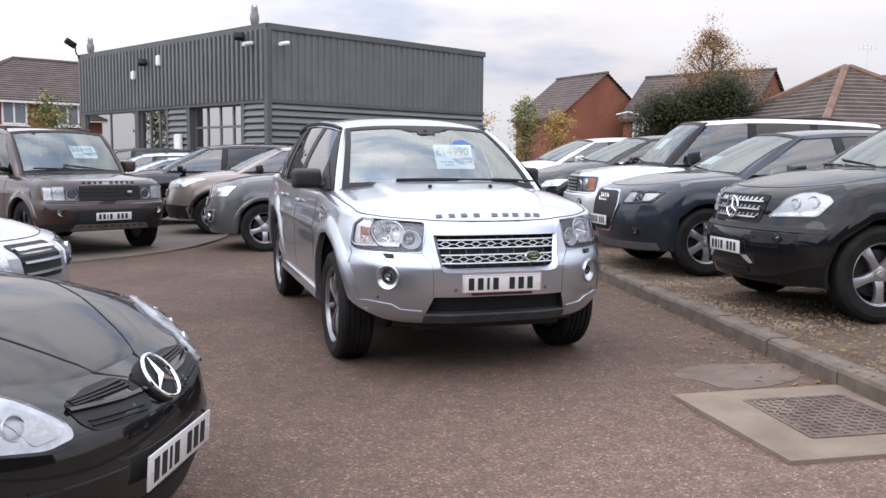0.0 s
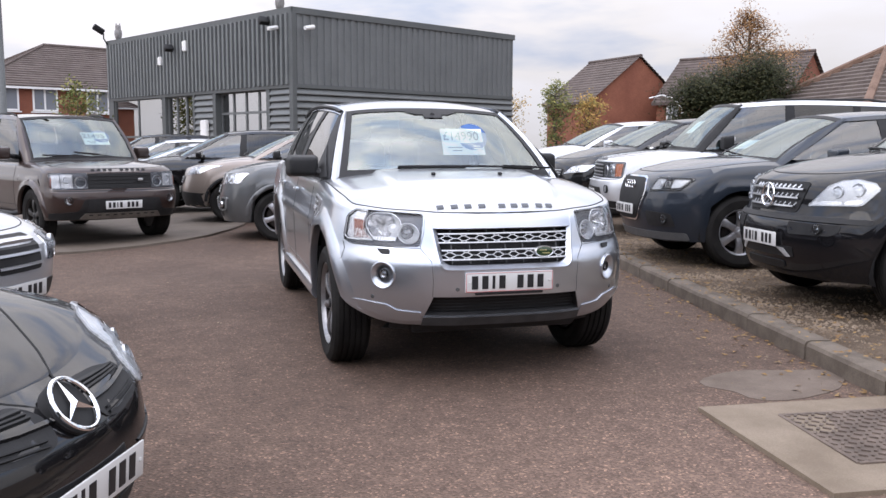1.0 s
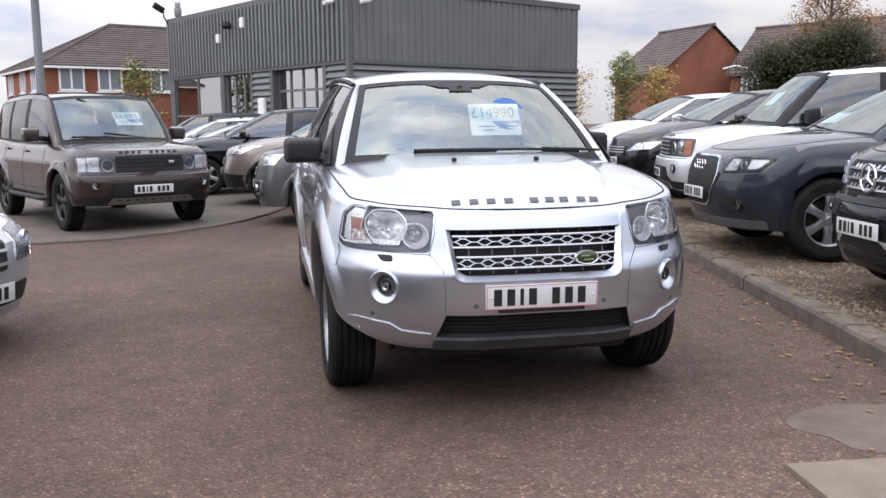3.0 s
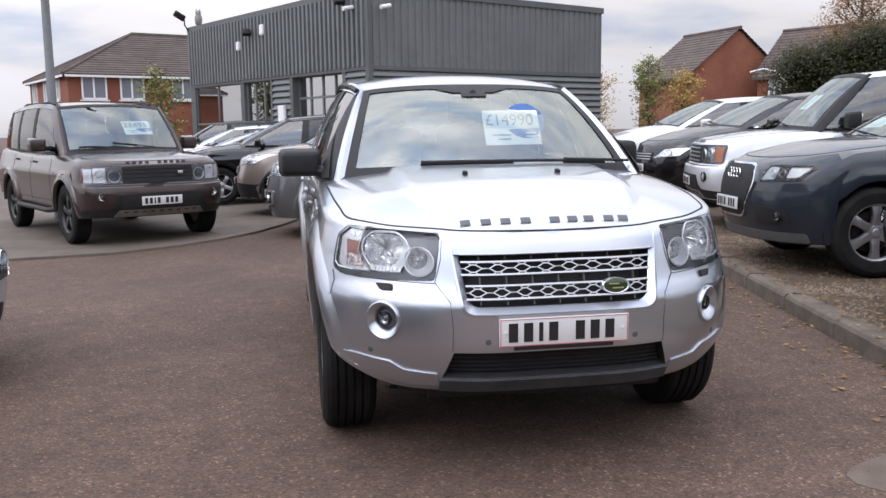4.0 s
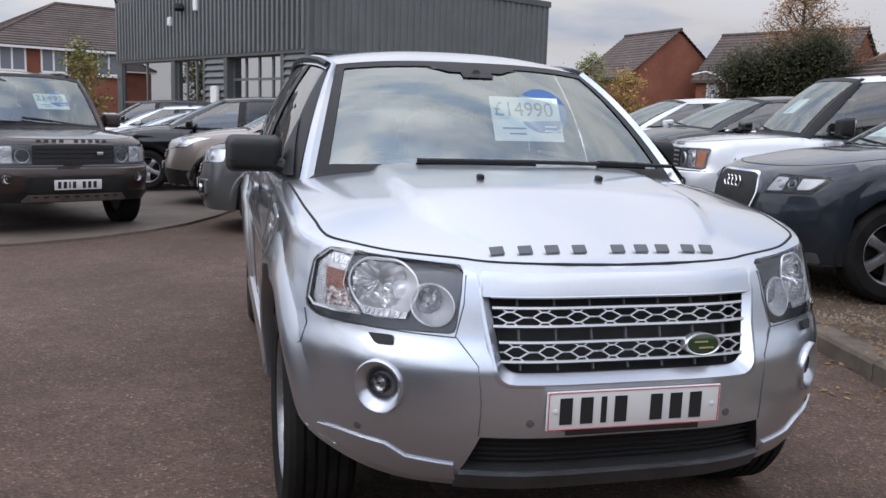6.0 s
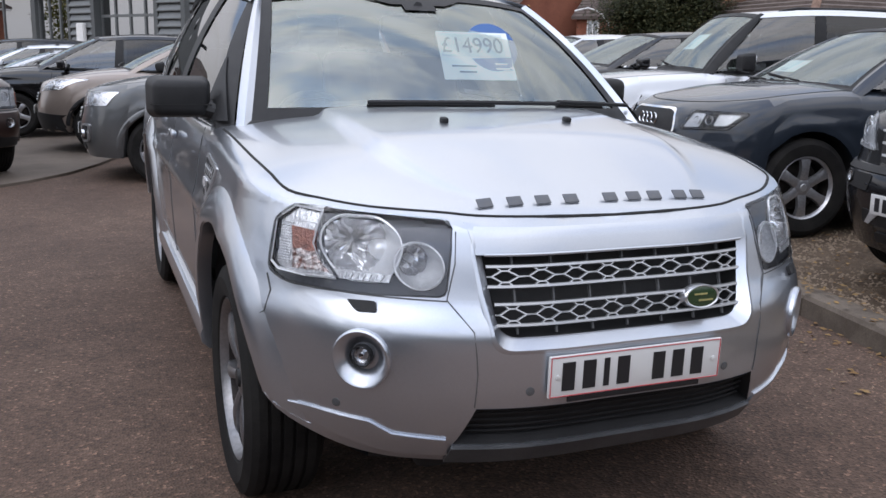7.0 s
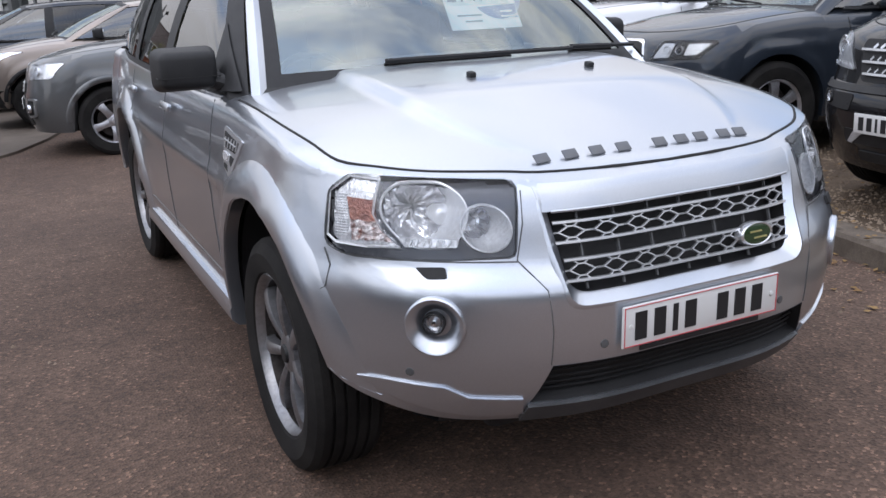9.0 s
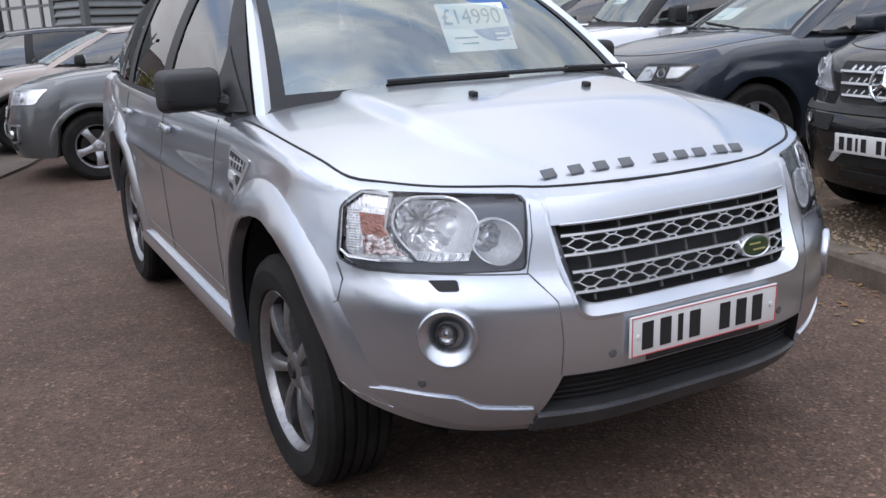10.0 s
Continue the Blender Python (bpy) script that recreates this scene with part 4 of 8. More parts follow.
def flat_piece(name, pts, z0, z1, mat, label, category, kind="structure"):
    """A plate of the ground with an upper face and edges."""
    bm = bmesh.new()
    top = [bm.verts.new((x, y, (ground_z(x, y) if z1 < 0.1 else 0) + z1)) for x, y in pts]
    f = bm.faces.new(top)
    f.normal_update()
    if f.normal.z < 0:
        f.normal_flip()
    low = bmesh.ops.extrude_edge_only(bm, edges=f.edges[:])["geom"]
    for v in low:
        if isinstance(v, bmesh.types.BMVert):
            v.co.z += z0 - z1
    bmesh.ops.recalc_face_normals(bm, faces=bm.faces)
    return solid(name, bm, mat, label, category, kind=kind)


def lay_pad():
    edge = [(-30, 13.2), (-6, 13.5), (0.2, 13.75), (1.3, 13.95), (2.0, 14.3), (2.55, 14.75), (2.95, 15.3), (3.3, 16.1), (3.55, 16.9), (3.75, 18.2), (3.9, 20.0), (4.3, 32.0)]
    bm = bmesh.new()
    rows = []
    for k, (x, y) in enumerate(edge):
        row = []
        for j in range(9):
            t = j / 8
            px, py = x + (-8 - x) * t, y + (32.5 - y) * t
            row.append((px, py, ground_z(px, py) + 0.03))
        rows.append([(x + 0.01, y - 0.01, ground_z(x, y) - 0.05)] + row)
    grid(bm, rows)
    bmesh.ops.recalc_face_normals(bm, faces=bm.faces)
    solid("pavement", bm, CONCRETE, "pale brown concrete parking apron with a curved edge", "pavement", kind="structure")


def lay_kerb():
    kerb = thing("kerb", Matrix(), "weathered concrete kerb beside the gravel bed", "kerb", kind="structure")
    rng = random.Random(4)
    y = -2.0
    mesh = None
    while y < 26:
        n = Vector((1, -0.2116, 0)).normalized()
        t = Vector((0.2116, 1, 0)).normalized()
        if mesh is None:
            bm = bmesh.new()
            prof = [(0.0, -0.1), (0.004, 0.10), (0.018, 0.122), (0.04, 0.13), (0.17, 0.13), (0.17, -0.1)]
            rows = [[(x, yy, z) for x, z in prof] for yy in (-0.444, -0.44, 0.44, 0.444)]
            vs = grid(bm, rows)
            bm.faces.new(vs[0])
            bm.faces.new(vs[-1][::-1])
            bmesh.ops.recalc_face_normals(bm, faces=bm.faces)
            mesh = finish("kerb_stone", bm, KERBC, 30)
        ob = new("kerb_stone", mesh)
        ob.parent = kerb
        m = Matrix((n, t, Vector((0, 0, 1)))).transposed().to_4x4()
        m.translation = Vector((kerb_x(y) + rng.uniform(-0.006, 0.006), y, bed_z(y) - 0.105 + rng.uniform(-0.006, 0.006)))
        ob.matrix_local = m
        y += 0.9 * t.y
    bm = bmesh.new()
    rows = []
    for k in range(41):
        y = -6 + 0.9 * k
        rows.append([(kerb_x(y) + 0.16 + d, y, bed_z(y) + 0.018 * noise.noise(Vector((d, y, 0)))) for d in (0, 0.2, 0.5, 0.9, 1.4, 2.0, 3.0, 5, 9, 20, 60)])
    grid(bm, rows)
    bmesh.ops.recalc_face_normals(bm, faces=bm.faces)
    solid("gravel_bed", bm, GRAVEL, "raised bed of brown gravel and dead leaves", "gravel", kind="structure")


STONE = worn("pebble", (0.095, 0.066, 0.042), (0.26, 0.20, 0.145), 3.0, 0.9, 0, 60, 0.2)
LEAFD = worn("dead_leaf", (0.16, 0.085, 0.03), (0.30, 0.19, 0.07), 5.0, 0.8, 0, 60, 0.1)


def scatter_stones():
    rng = random.Random(11)

    def heap(name, spots, mat, label, category):
        verts, faces = [], []
        for x, y, z, r in spots:
            a = rng.uniform(0, 6.28)
            b = len(verts)
            h = r * rng.uniform(0.5, 0.9)
            k = [rng.uniform(0.7, 1.2) for _ in range(5)]
            for i in range(5):
                an = a + i * 1.2566
                verts.append((x + r * k[i] * math.cos(an), y + r * k[i] * math.sin(an), z - 0.002))
            verts.append((x + rng.uniform(-0.3, 0.3) * r, y + rng.uniform(-0.3, 0.3) * r, z + h))
            faces += [(b + i, b + (i + 1) % 5, b + 5) for i in range(5)]
        me = bpy.data.meshes.new(name)
        me.from_pydata(verts, [], faces)
        me.materials.append(mat)
        tagged(new(name, me), label, category, kind="stuff")
    spots = []
    for _ in range(14000):
        y = rng.uniform(3.5, 13)
        d = 0.17 + 3.2 * rng.random() ** 1.5
        spots.append((kerb_x(y) + d, y, bed_z(y) + 0.018 * noise.noise(Vector((d, y, 0))), rng.uniform(0.007, 0.020)))
    heap("gravel", spots, STONE, "loose pale brown gravel on the raised bed", "gravel")
    spots = []
    for _ in range(3200):
        x, y = rng.uniform(0, 6.9), rng.uniform(2.0, 13)
        if rng.random() < 0.6:
            x = kerb_x(y) - abs(rng.gauss(0, 0.5)) - 0.02
        if x < kerb_x(y):
            spots.append((x, y, ground_z(x, y), rng.uniform(0.003, 0.008) if rng.random() < 0.85 else rng.uniform(0.008, 0.014)))
    heap("grit", spots, STONE, "loose grit and small stones on the tarmac", "grit")
    # fallen leaves
    verts, faces = [], []
    for _ in range(1100):
        y = rng.uniform(4, 12)
        x = kerb_x(y) + rng.uniform(-0.8, 2.5) * rng.random()
        z = (bed_z(y) + 0.022 if x > kerb_x(y) + 0.16 else bed_z(y) + 0.03 if x > kerb_x(y) else ground_z(x, y)) + 0.004
        r, a = rng.uniform(0.012, 0.028), rng.uniform(0, 6.28)
        b = len(verts)
        for i, q in enumerate((1.0, 0.5, 1.0, 0.5)):
            an = a + i * math.pi / 2
            verts.append((x + r * q * math.cos(an), y + r * q * math.sin(an), z + rng.uniform(0, 0.012)))
        faces.append((b, b + 1, b + 2, b + 3))
    me = bpy.data.meshes.new("dead_leaves")
    me.from_pydata(verts, [], faces)
    me.materials.append(LEAFD)
    tagged(new("dead_leaves", me), "brown fallen leaves along the kerb", "leaves", kind="stuff")


def manhole():
    flat_piece("slab", [(5.14, 5.56), (5.02, 4.42), (6.17, 4.30), (6.25, 5.48)], -0.05, 0.022, SLABC, "square concrete surround of a manhole", "slab")
    pts = []
    for k in range(26):
        a = 2 * math.pi * k / 26
        r = 1 + 0.13 * math.sin(3 * a + 1) + 0.06 * math.sin(5 * a)
        pts.append((5.90 + 0.47 * r * math.cos(a), 5.92 + 0.29 * r * math.sin(a) + 0.04 * math.cos(a)))
    flat_piece("patch", pts, -0.03, 0.004, PATCHC, "pale concrete repair patch in the tarmac", "patch")
    c = [Vector((5.46, 5.33)), Vector((5.35, 4.66)), Vector((6.0, 4.59)), Vector((6.08, 5.26))]
    cover = thing("manhole_cover", Matrix(), "rusty cast-iron manhole cover with raised treads", "manhole cover")
    bm = bmesh.new()
    z = 0.026
    f = bm.faces.new([bm.verts.new((p.x, p.y, z)) for p in c])
    low = bmesh.ops.extrude_edge_only(bm, edges=f.edges[:])["geom"]
    for v in low:
        if isinstance(v, bmesh.types.BMVert):
            v.co.z -= 0.03
    bmesh.ops.recalc_face_normals(bm, faces=bm.faces)
    part("plate", bm, CASTIRON, cover)
    ux, uy = (c[3] - c[0]), (c[1] - c[0])
    bm = bmesh.new()
    n = 13
    for i in range(n):
        for j in range(n):
            p = c[0] + ux * ((i + 0.5) / n) + uy * ((j + 0.5) / n)
            ang = 45 if (i + j) % 2 else -45
            box(bm, (p.x, p.y, z + 0.004), (0.038, 0.014, 0.007), 0, pose(0, 0, 0, 0, 0, ang))
    part("treads", bm, CASTIRON, cover)
    bm = bmesh.new()
    ring = c + [c[0]]
    for a, b in zip(ring, ring[1:]):
        d = b - a
        m = pose(0, 0, 0, 0, 0, math.degrees(math.atan2(d.y, d.x)))
        box(bm, ((a.x + b.x) / 2, (a.y + b.y) / 2, z), (d.length, 0.022, 0.012), 0.003, m)
    part("frame", bm, CASTIRON, cover)


lay_ground()
lay_pad()
lay_kerb()
scatter_stones()
manhole()

# ---------------------------------------------------------------- showroom
CLAD = worn("grey_cladding", (0.122, 0.13, 0.131), (0.145, 0.153, 0.154), 0.8, 0.5, 0.1, 40, 0.03)
CLAD2 = worn("grey_flashing", (0.085, 0.092, 0.092), (0.10, 0.107, 0.107), 0.8, 0.5, 0.1, 40, 0.03)
LOUV = worn("grey_louvre", (0.13, 0.138, 0.138), (0.155, 0.163, 0.163), 0.8, 0.5, 0.1, 40, 0.03)
SHOPGLASS = glass("shop_glass", (0.5, 0.55, 0.55), 5.5)
WHITEP = worn("white_plastic", (0.74, 0.74, 0.72), (0.8, 0.8, 0.79), 2.0, 0.45, 0, 60, 0.05)
INSIDE = worn("showroom_inside", (0.22, 0.22, 0.2), (0.32, 0.31, 0.28), 0.8, 0.8, 0, 20, 0.02)


def showroom():
    C, Lc, Rc = Vector((6.38, 33.4, 0)), Vector((-0.64, 46.4, 0)), Vector((16.5, 38.4, 0))
    H, M = 6.21, 3.55
    b = thing("showroom", Matrix(), "dark grey profiled-metal car showroom with glazed front", "building")
    eL, eR = (Lc - C).normalized(), (Rc - C).normalized()
    LL, LR = (Lc - C).length, (Rc - C).length
    nL, nR = Vector((eL.y, -eL.x, 0)), Vector((eR.y, -eR.x, 0))
    if nL.x > 0:
        nL = -nL
    if nR.y > 0:
        nR = -nR

    def ribs(e, n, length, z0, z1, pitch, depth, wide):
        bm = bmesh.new()
        s = 0.0
        prof = []
        while s < length:
            prof += [(s, 0), (s + pitch * (1 - wide) * 0.8, 0), (s + pitch * (1 - wide), depth), (s + pitch * 0.92, depth)]
            s += pitch
        prof = [(q, d) for q, d in prof if q <= length] + [(length, 0)]
        grid(bm, [[C + e * q + n * d + Vector((0, 0, z)) for q, d in prof] for z in (z0, z1)])
        bmesh.ops.recalc_face_normals(bm, faces=bm.faces)
        return bm

    def slab(bm, e, n, s0, s1, z0, z1, d0, d1):
        p = [C + e * s + n * d + Vector((0, 0, z)) for s in (s0, s1) for d in (d0, d1) for z in (z0, z1)]
        v = [bm.verts.new(q) for q in p]
        for f in ((0, 1, 3, 2), (4, 6, 7, 5), (0, 4, 5, 1), (2, 3, 7, 6), (0, 2, 6, 4), (1, 5, 7, 3)):
            bm.faces.new([v[i] for i in f])
        bmesh.ops.recalc_face_normals(bm, faces=bm.faces)
    part("wall_cladding", ribs(eL, nL, LL, M, H - 0.2, 0.30, 0.14, 0.5), CLAD, b)
    part("wall_cladding", ribs(eR, nR, LR, M, H - 0.2, 0.30, 0.05, 0.5), CLAD, b)
    for e, n, ln in ((eL, nL, LL), (eR, nR, LR)):
        bm = bmesh.new()
        slab(bm, e, n, -0.05, ln + 0.05, H - 0.22, H, -0.3, 0.09)
        part("roof_flashing", bm, CLAD2, b)
        bm = bmesh.new()
        slab(bm, e, n, -0.02, ln, M - 0.12, M + 0.02, -0.25, 0.075)
        part("band_flashing", bm, CLAD2, b)
    bm = bmesh.new()
    slab(bm, eL, nL, -0.09, 0.12, 0, H - 0.2, -0.1, 0.085)
    part("corner_flashing", bm, CLAD2, b)
    # long louvred wall
    def louvres(e, n, s0, s1, z0, z1, pitch=0.235):
        k = int((z1 - z0) / pitch)
        for i in range(k):
            z = z0 + (z1 - z0) * i / k
            h = (z1 - z0) / k
            bm = bmesh.new()
            rows = [[C + e * s + n * d + Vector((0, 0, z + dz)) for s in (s0, s1)] for d, dz in ((-0.05, 0), (0.07, 0.03), (0.075, 0.06), (-0.01, h * 0.95), (-0.05, h))]
            grid(bm, rows)
            bmesh.ops.recalc_face_normals(bm, faces=bm.faces)
            part("louvre", bm, LOUV, b)
    louvres(eR, nR, 0.1, LR, 0.0, M - 0.12)
    louvres(eL, nL, 0.12, 1.45, 0.0, M - 0.12)
    louvres(eL, nL, 5.35, 6.85, 0.0, M - 0.12)
    for s0, s1 in ((1.40, 1.62), (5.18, 5.42), (6.82, 6.98), (9.3, 9.62), (14.3, 14.8)):
        bm = bmesh.new()
        slab(bm, eL, nL, s0, s1, 0, M - 0.1, -0.2, 0.06)
        part("column", bm, CLAD2, b)
    # glazing
    def glazed(s0, s1, z0, z1, cols, rows, back=-0.25, name="glazed_door"):
        w = new(name)
        w.parent = b
        for i in range(cols):
            for j in range(rows):
                bm = bmesh.new()
                a0, a1 = s0 + (s1 - s0) * i / cols, s0 + (s1 - s0) * (i + 1) / cols
                c0, c1 = z0 + (z1 - z0) * j / rows, z0 + (z1 - z0) * (j + 1) / rows
                slab(bm, eL, nL, a0 + 0.03, a1 - 0.03, c0 + 0.03, c1 - 0.03, back - 0.005, back + 0.005)
                part("pane", bm, SHOPGLASS, w)
        for i in range(cols + 1):
            bm = bmesh.new()
            s = s0 + (s1 - s0) * i / cols
            slab(bm, eL, nL, s - 0.045, s + 0.045, z0, z1, back - 0.04, back + 0.045)
            part("mullion", bm, LOUV, w)
        for j in range(rows + 1):
            bm = bmesh.new()
            z = z0 + (z1 - z0) * j / rows
            slab(bm, eL, nL, s0, s1, z - 0.045, z + 0.045, back - 0.038, back + 0.04)
            part("transom", bm, LOUV, w)
    glazed(1.62, 5.18, 0.25, 3.43, 4, 4)
    glazed(6.98, 9.3, 0.1, 3.43, 3, 2, -0.12)
    glazed(9.62, 14.3, 0.1, 3.43, 2, 2, -0.05, "shop_window")
    # the room behind, and the other walls and roof
    bm = bmesh.new()
    D = Lc + (Rc - C)
    inn = 5.0
    for p, q in ((Lc, D), (D, Rc)):
        vs = [bm.verts.new(v) for v in (p, q, q + Vector((0, 0, H - 0.1)), p + Vector((0, 0, H - 0.1)))]
        bm.faces.new(vs)
    part("rear_wall", bm, CLAD, b)
    bm = bmesh.new()
    bm.faces.new([bm.verts.new(p + Vector((0, 0, H - 0.12))) for p in (C, Lc, D, Rc)])
    part("roof", bm, CLAD2, b)
    bm = bmesh.new()
    slab(bm, eL, nL, 0.3, LL - 0.2, 0.0, M - 0.1, -5.1, -5.0)
    slab(bm, eL, nL, 0.3, LL - 0.2, M - 0.16, M - 0.13, -5.0, -0.3)
    slab(bm, eL, nL, 0.3, LL - 0.2, 0.0, 0.05, -5.0, -0.3)
    part("room", bm, INSIDE, b)
    # posters inside
    for s, z, w, h, mat in ((4.75, 2.35, 0.55, 0.9, BLUE_CARD), (10.2, 2.2, 0.5, 1.2, PAPER), (7.5, 2.0, 0.5, 1.0, BLUE_CARD), (11.4, 2.0, 0.6, 1.4, WHITEP)):
        bm = bmesh.new()
        slab(bm, eL, nL, s, s + w, z - h / 2, z + h / 2, -0.38, -0.365)
        ob = solid("poster", bm, mat, "coloured advertising poster in the showroom window", "poster", "posters")
    # cameras, lights and alarm boxes
    def camera_on(e, n, s, z, mat, name, label):
        t = thing(name, Matrix(), label, "security camera" if "camera" in name else "wall light")
        bm = bmesh.new()
        p = C + e * s + n * 0.08 + Vector((0, 0, z))
        tube(bm, [p, p + n * 0.16], 0.035, 8)
        part("bracket", bm, TRIM, t)
        bm = bmesh.new()
        q = p + n * 0.2
        tube(bm, [q + Vector((0.14, 0.02, 0.05)), q + Vector((-0.2, -0.2, -0.03))], 0.075, 10)
        part("housing", bm, mat, t)
    camera_on(eL, nL, 0.75, 5.50, WHITEP, "security_camera", "white security camera on the grey cladding")
    camera_on(eR, nR, 0.55, 5.50, WHITEP, "security_camera", "white security camera on the grey cladding")
    for s, z in ((1.25, 5.85), (8.3, 5.42)):
        t = thing("floodlight", Matrix(), "black floodlight fixed to the grey cladding", "floodlight", "floodlights")
        bm = bmesh.new()
        p = C + eL * s + nL * 0.35 + Vector((0, 0, z))
        tube(bm, [p - nL * 0.28, p], 0.03, 6)
        part("bracket", bm, TRIM, t)
        bm = bmesh.new()
        box(bm, p + Vector((0, 0, -0.03)), (0.36, 0.2, 0.26), 0.03, pose(0, 0, 0, -35, 0, 20))
        part("housing", bm, TRIM, t)
    for s, z, w, h, mat, lab in ((7.35, 5.42, 0.3, 0.42, WHITEP, "white alarm box on the grey cladding"), (9.5, 4.95, 0.26, 0.36, WHITEP, "white alarm box on the grey cladding"), (5.95, 2.0, 0.5, 0.8, WHITEP, "white notice box on the louvred wall")):
        bm = bmesh.new()
        slab(bm, eL, nL, s - w / 2, s + w / 2, z - h / 2, z + h / 2, 0.06, 0.2)
        bmesh.ops.bevel(bm, geom=bm.edges[:], offset=0.03, segments=2, affect="EDGES")
        solid("alarm_box", bm, mat, lab, "alarm box")
    t = thing("floodlight", Matrix(), "black floodlight on a bracket at the roof edge", "floodlight", "floodlights")
    p = C + eL * (LL - 0.1) + nL * 0.25 + Vector((0, 0, H + 0.1))
    bm = bmesh.new()
    tube(bm, [p + Vector((0.3, 0.1, -0.5)), p, p + Vector((0, 0, 0.25))], 0.035, 6)
    part("bracket", bm, TRIM, t)
    bm = bmesh.new()
    box(bm, p + Vector((-0.2, -0.1, 0.4)), (0.52, 0.22, 0.28), 0.04, pose(0, 0, 0, 20, 30, 20))
    part("housing", bm, TRIM, t)
    # decoy owls
    for q in (C + eL * 0.7 + Vector((0, 0.2, H)), C + eL * (LL - 1.1) + Vector((0, 0, H))):
        bm = bmesh.new()
        lathe(bm, [(0.10, 0), (0.14, 0.06), (0.17, 0.22), (0.16, 0.38), (0.115, 0.47), (0.125, 0.54), (0.12, 0.60), (0.07, 0.66), (0.0005, 0.67)], 12, Matrix.Translation(q))
        for sx in (-0.08, 0.08):
            lathe(bm, [(0.035, 0.6), (0.02, 0.7), (0.001, 0.76)], 6, Matrix.Translation(q + Vector((sx, 0, 0))))
        solid("decoy_owl", bm, GREYO, "grey plastic decoy owl on the roof edge", "decoy owl", "decoy owls")


GREYO = worn("decoy_grey", (0.16, 0.15, 0.15), (0.28, 0.27, 0.26), 12.0, 0.7, 0, 60, 0.2)
showroom()


# ---------------------------------------------------------------- houses
def brick_mat():
    m, nt, p = base_mat("red_brick", 0.85, 0, (0.3, 0.12, 0.08))
    tc = nt.nodes.new("ShaderNodeTexCoord")
    mp = nt.nodes.new("ShaderNodeMapping")
    mp.inputs["Rotation"].default_value = (radians(90), 0, 0)
    nt.links.new(tc.outputs["Object"], mp.inputs[0])
    a = noise_node(nt, 0.7, 5, 0.6)
    b = noise_node(nt, 9.0, 4, 0.7, stretch=(1, 1, 3))
    col = ramp_node(nt, a.outputs["Fac"], [(0.3, (0.19, 0.064, 0.038)), (0.7, (0.27, 0.105, 0.062))])
    g = ramp_node(nt, b.outputs["Fac"], [(0.3, (0.75, 0.72, 0.7)), (0.7, (1.2, 1.2, 1.2))])
    nt.links.new(mix_node(nt, 1.0, col, g, "MULTIPLY"), p.inputs["Base Color"])
    bump_node(nt, p, b.outputs["Fac"], 0.3, 0.01)
    return m


BRICK = brick_mat()
TILE = worn("brown_roof_tile", (0.074, 0.055, 0.048), (0.112, 0.086, 0.076), 1.5, 0.85, 0, 14, 0.3)
TILE2 = worn("red_brown_roof_tile", (0.095, 0.072, 0.062), (0.15, 0.12, 0.105), 1.5, 0.85, 0, 14, 0.3)
UPVC = base_mat("white_upvc", 0.4, 0, (0.78, 0.78, 0.78))[0]
HOUSEGLASS = base_mat("house_window_glass", 0.08, 0.35, (0.30, 0.32, 0.36), 1.0, 0.8)[0]


TERRA = worn("terracotta_ridge", (0.13, 0.075, 0.05), (0.20, 0.125, 0.09), 2.0, 0.85, 0, 14, 0.3)


